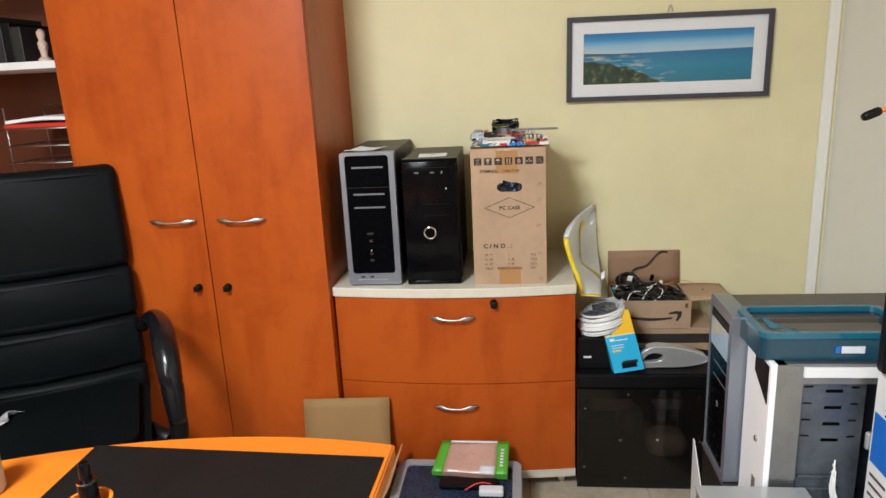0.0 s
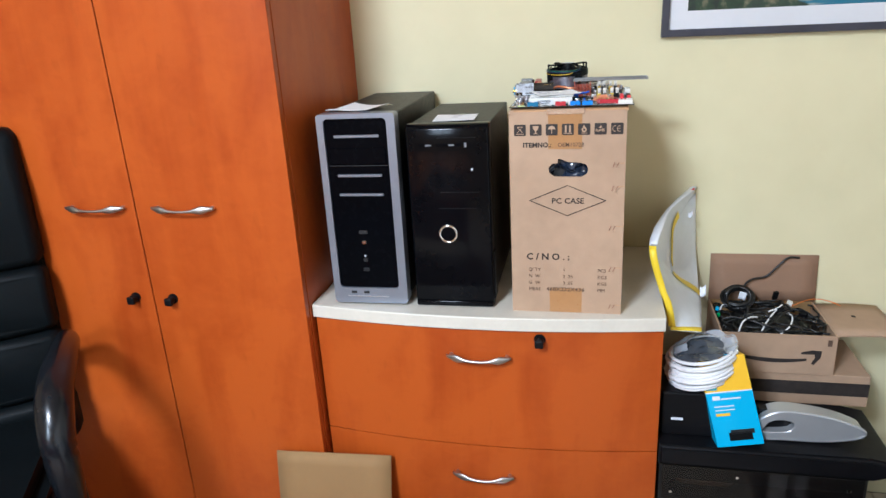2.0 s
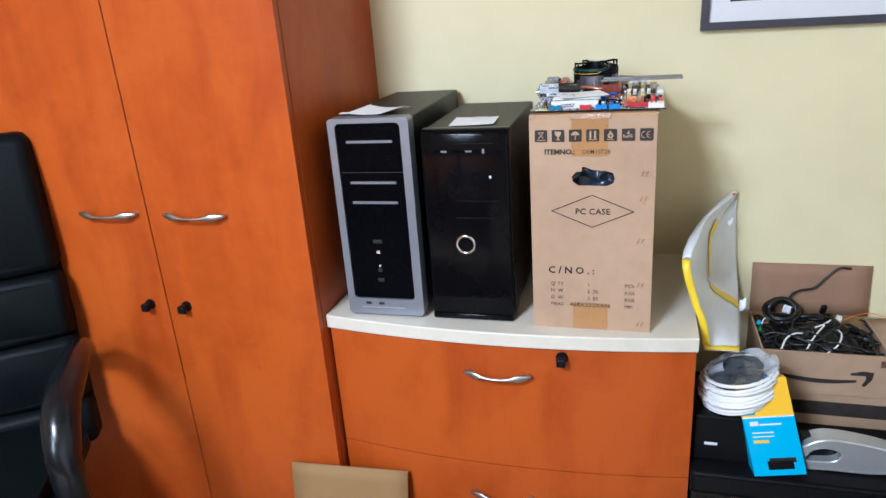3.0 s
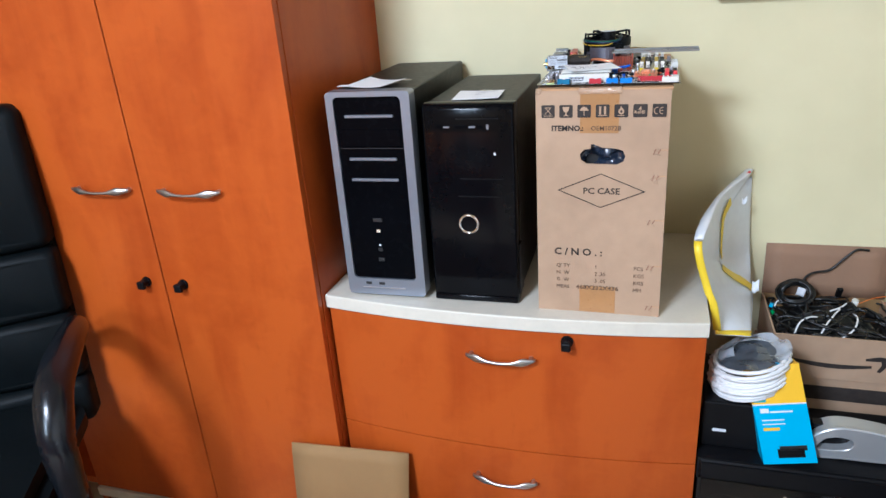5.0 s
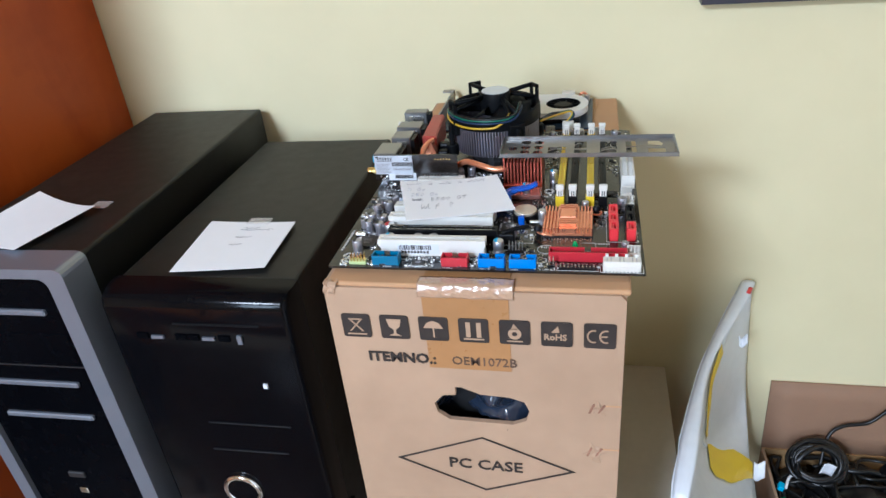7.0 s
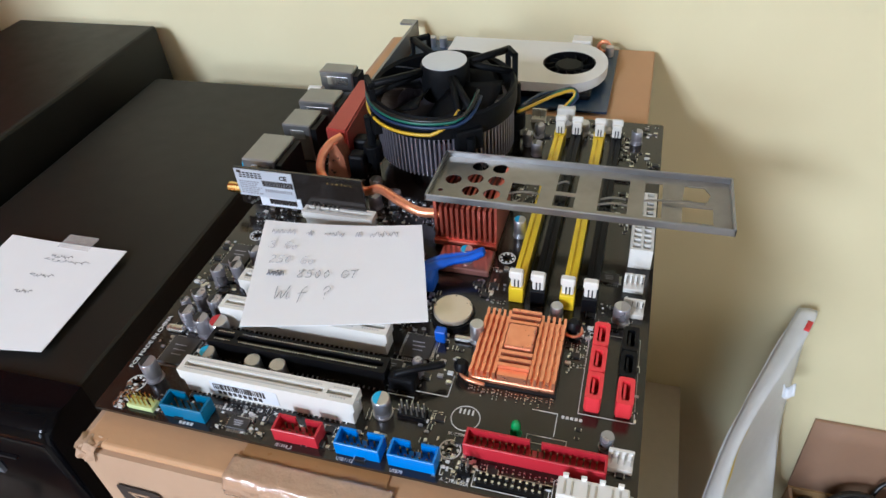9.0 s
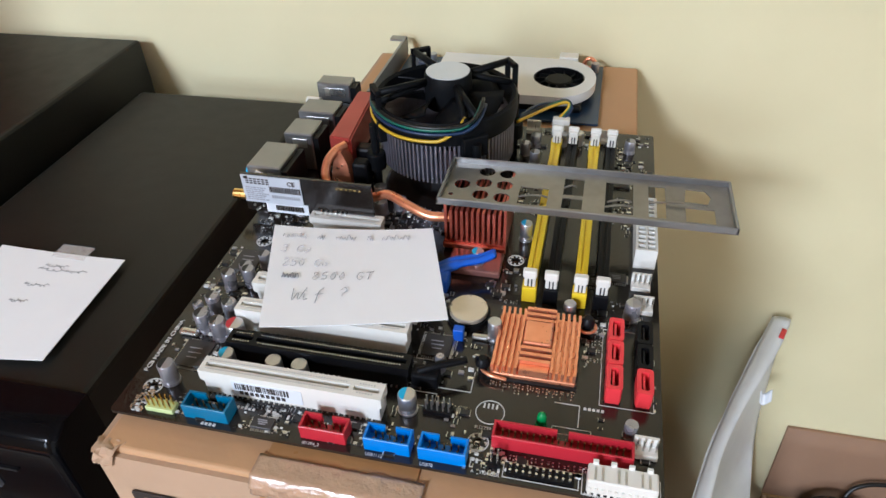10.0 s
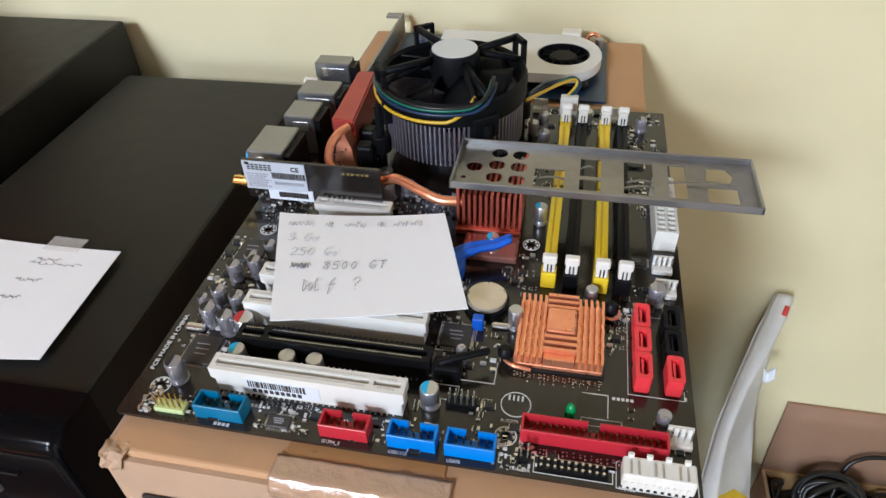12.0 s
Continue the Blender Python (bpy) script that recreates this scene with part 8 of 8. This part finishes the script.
part("film", sheet(B(), lambda u, v: on_pack(0.14 + 0.70 * u, v, 0.002 * math.sin(7 * u + 3 * v)), 10, 6, 0.018), M["pink"], gp_, "pink translucent film")
part("green_edge", sheet(B(), lambda u, v: on_pack(0.15 * u, v, 0.001), 3, 6, 0.018), M["green"], gp_, "green card edge")
part("green_edge", sheet(B(), lambda u, v: on_pack(0.83 + 0.17 * u, v, 0.001), 3, 6, 0.022), M["green"], gp_, "green card edge")
part("top_fold", sheet(B(), lambda u, v: on_pack(0.14 + 0.70 * u, 0.93 + 0.06 * v, 0.004), 8, 2, 0.002), M["label"], gp_)
part("label", sheet(B(), lambda u, v: on_pack(0.63 + 0.20 * u, -0.02 + 0.26 * v, 0.004), 3, 3, 0.006), M["label"], gp_, "white label")
wr_ = B()
for i in range(6):
    sheet(wr_, lambda u, v, i=i: on_pack(0.89 + 0.05 * u, 0.22 + 0.095 * i + 0.06 * v, 0.0025), 1, 1, 0.0006)
part("printing", wr_, M["label"], gp_)
ad = B()
box(ad, -0.232, -0.050, -0.262, -0.216, 0.153, 0.168, 0.005)
single("black_pouch", ad, M["black"], "black pouch lying on the storage box lid", "pouch")
single("red_cable", tube(B(), smooth_path([(-0.150, -0.268, 0.155), (-0.120, -0.262, 0.172), (-0.095, -0.250, 0.171), (-0.070, -0.256, 0.171)]), 0.0025, 6), M["red_print"], "short red cable on the black pouch", "cable")
single("white_adapter", bx(-0.105, -0.030, -0.300, -0.266, 0.153, 0.176, 0.006), M["label"], "small white box on the storage box lid", "box")

# ---- executive chair ----
ch = thing("office_chair", (-1.32, -0.47, 0), "high-backed black leather office chair facing the desk", "chair", turn=30)


def cushion(z0, z1, hw, y0, y1, r):
    """A padded leather roll of the backrest, leaning with it."""
    c = prism(B(), rounded(-hw, hw, z0, z1, r, 6), y0, y1, "y")
    bmesh.ops.bevel(c, geom=[e for e in c.edges if abs(e.verts[0].co.y - e.verts[1].co.y) < 1e-5 and e.verts[0].co.y < (y0 + y1) / 2], offset=r * 0.8, segments=5, affect='EDGES', profile=0.5)
    bmesh.ops.subdivide_edges(c, edges=[e for e in c.edges if e.calc_length() > 0.06], cuts=9, use_grid_fill=True)
    for v in c.verts:
        front = 1.0 if v.co.y < (y0 + y1) / 2 else 0.0
        mid = math.sin(math.pi * min(max((v.co.z - z0) / (z1 - z0), 0), 1))
        v.co.y -= front * (0.012 * mid + 0.010 * noise.noise(Vector((v.co.x * 26 + 4 * v.co.z, v.co.z * 5, z0 * 9))) * (1.2 - mid))
        v.co.y -= front * 0.004 * abs(noise.noise(Vector((v.co.x * 22 + 3 * v.co.z, v.co.z * 7, 4.2)))) * min(1.0, 2.2 * mid)
        v.co.y += 0.085 * (v.co.z - 0.5) + 0.030 * (v.co.x / 0.25) ** 2
    return c


shell = prism(B(), rounded(-0.255, 0.255, 0.40, 1.160, 0.045, 6), 0.262, 0.290, "y")
for v in shell.verts:
    v.co.y += 0.085 * (v.co.z - 0.5) + 0.030 * (v.co.x / 0.25) ** 2
part("backrest", shell, M["leather"], ch, "black leather backrest", smooth=True)
zs = [0.395, 0.515, 0.682, 0.846, 1.176]
for z0, z1 in zip(zs, zs[1:]):
    part("back_cushion", cushion(z0 + 0.001, z1 - 0.001, 0.264, 0.222, 0.264, 0.022 if z1 < 1 else 0.030), M["leather"], ch, smooth=True)
seat = prism(B(), rounded(-0.265, 0.265, -0.27, 0.235, 0.07, 6), 0.400, 0.490)
bmesh.ops.bevel(seat, geom=[e for e in seat.edges if abs(e.verts[0].co.z - e.verts[1].co.z) < 0.01], offset=0.030, segments=4, affect='EDGES')
part("seat", seat, M["leather"], ch, "black padded leather seat", smooth=True)
for s in (-1, 1):
    arm = smooth_path([(s * 0.268, 0.255, 0.640), (s * 0.308, 0.165, 0.690), (s * 0.328, 0.010, 0.708), (s * 0.333, -0.100, 0.688), (s * 0.336, -0.160, 0.622), (s * 0.338, -0.172, 0.530), (s * 0.338, -0.170, 0.450), (s * 0.325, -0.160, 0.405), (s * 0.262, -0.140, 0.415)], 5)
    k = len(arm)
    ao = part("armrest", tube(B(), arm, [0.019 + 0.008 * math.sin(math.pi * i / (k - 1)) for i in range(k)], 14), M["black"], ch, "black armrest loop")
    pad = [a + Vector((0, -0.006, 0.006)) for a in arm[3:29]]
    part("arm_pad", tube(B(), pad, [0.024 + 0.011 * math.sin(math.pi * i / (len(pad) - 1)) for i in range(len(pad))], 16), M["arm"], ao, "rounded glossy arm pad")
    part("arm_bracket", tube(B(), [(s * 0.255, -0.060, 0.425), (s * 0.285, -0.100, 0.415), (s * 0.318, -0.150, 0.418)], 0.026, 10), M["black"], ao)
part("gas_column", cyl(B(), (0, 0, 0.09), 0.028, 0.312, "z", 18), M["black"], ch)
for k in range(5):
    a = radians(72 * k + 20)
    lg = B()
    tube(lg, [(0.02 * math.cos(a), 0.02 * math.sin(a), 0.105), (0.17 * math.cos(a), 0.17 * math.sin(a), 0.092), (0.30 * math.cos(a), 0.30 * math.sin(a), 0.070)], [0.030, 0.024, 0.017], 10)
    lo_ = part("star_leg", lg, M["black"], ch)
    w = B()
    for s in (-0.016, 0.006):
        cyl(w, (0, 0, 0), 0.026, 0.010, "x", 18, bev=0.002, m=Matrix.Translation((0.30 * math.cos(a), 0.30 * math.sin(a), 0.026)) @ Matrix.Rotation(a + 1.2, 4, 'Z') @ Matrix.Translation((s, 0, 0)))
    cyl(w, (0.30 * math.cos(a), 0.30 * math.sin(a), 0.026), 0.006, 0.040, "z", 10)
    part("castor", w, M["black"], lo_)
# clear wrapping on the seat
wp = sheet(B(), lambda u, v: Vector((-1.64 + 0.20 * u + 0.01 * math.sin(9 * v), -0.65 + 0.14 * u + 0.09 * v, 0.4915 + 0.020 * abs(math.sin(8 * u + 5 * v)) * math.sin(math.pi * v) + 0.004 * math.sin(21 * u))), 26, 10, 0.0006)
single("plastic_wrap", wp, mat("glossy_wrap", (0.72, 0.76, 0.80), 0.08, 0.6, var=0.1, bump=0.5, bscale=40), "crumpled shiny plastic wrap on the chair seat", "wrapping")

# ---- desk ----
dk = thing("desk", (-1.05, -1.4, 0), "orange laminate desk with bowed far edge", "desk")


def far_edge(x):
    return -0.964 - 0.10 * ((x + 0.44) / 0.50) ** 2 if x < -0.44 else -0.964 - 0.105 * ((x + 0.44) / 0.50) ** 2


dp = [(-0.203 - 1.62 * i / 30, max(far_edge(-0.203 - 1.62 * i / 30), -1.12)) for i in range(31)] + [(-1.823, -1.80), (-0.235, -1.80), (-0.213, -1.40)]
tpd = prism(B(), dp, 0.712, 0.740)
bmesh.ops.bevel(tpd, geom=[e for e in tpd.edges if min(v.co.z for v in e.verts) > 0.739], offset=0.003, segments=2, affect='EDGES')
part("desktop", tpd, M["orange"], dk, "orange laminate top")
part("side_panel", bx(-0.285, -0.262, -1.72, -1.10, 0, 0.712), M["orange"], dk)
part("side_panel", bx(-1.78, -1.757, -1.72, -1.14, 0, 0.712), M["orange"], dk)
part("modesty_panel", bx(-1.757, -0.285, -1.62, -1.60, 0.30, 0.712), M["orange"], dk)
dm_ = prism(B(), [(-0.214, -1.036), (-0.778, -1.012), (-0.765, -1.46), (-0.225, -1.47)], 0.7402, 0.7432)
single("desk_mat", dm_, M["mat"], "black leatherette desk mat on the orange desk", "desk mat")
hd = thing("tape_dispenser", (-0.615, -1.265, 0.7434), "orange pot with a black stick on the desk mat", "desk tool")
part("pot", plate_with_holes(B(), ngon_ring(24, 0.034, -0.615, -1.268), [ngon_ring(24, 0.029, -0.615, -1.268)], 0.744, 0.806), M["orange_plastic"], hd, "orange plastic rim")
part("pot_base", cyl(B(), (-0.615, -1.268, 0.7434), 0.033, 0.045, "z", 24), M["olive"], hd)
part("stick", lathe(B(), (-0.613, -1.266, 0.788), [(0.014, 0), (0.014, 0.045), (0.0115, 0.050), (0.0115, 0.0505), (0.009, 0.052), (0.008, 0.076), (0.006, 0.080)], 18), M["black_gloss"], hd, "black stick", smooth=True)
part("stick_ring", cyl(B(), (-0.613, -1.266, 0.8365), 0.0143, 0.003, "z", 18), M["mirror_chrome"], hd)
single("bottle", lathe(B(), (-0.886, -1.165, 0.7402), [(0.030, 0), (0.033, 0.006), (0.033, 0.075), (0.028, 0.100), (0.014, 0.118), (0.012, 0.130)], 24), M["grey_bottle"], "grey plastic bottle on the desk", "bottle", smooth=True)
cd = thing("name_card", (-0.79, -1.20, 0.7402), "small grey card with dark marks on the desk", "card")
part("card", bx(-0.815, -0.772, -1.225, -1.185, 0.7402, 0.7412), M["beige"], cd)
part("printing", bx(-0.802, -0.785, -1.208, -1.203, 0.7412, 0.7415), M["print"], cd)

# ---- floor tiles ----
tile_meshes = {}


def tile_mesh(w, d):
    key = (round(w, 3), round(d, 3))
    if key not in tile_meshes:
        tm = bx(0.0015, w - 0.0015, 0.0015, d - 0.0015, -0.006, 0.0, 0.0012, 1)
        me = bpy.data.meshes.new("tile")
        tm.to_mesh(me)
        tm.free()
        me.materials.append(M["tile"])
        tile_meshes[key] = me
    return tile_meshes[key]


off = Vector(floor.location)
for i in range(10):
    for j in range(10):
        x, y = X0 + 0.4 * i, Y1 - 0.4 * (j + 1)
        w, d = min(0.4, X1 - x), min(0.4, y + 0.4 - Y0)
        if w < 0.02 or d < 0.02:
            continue
        o = new("tile", tile_mesh(w, d))
        o.parent = floor
        o.location = Vector((x, y + 0.4 - d, 0.0)) - off
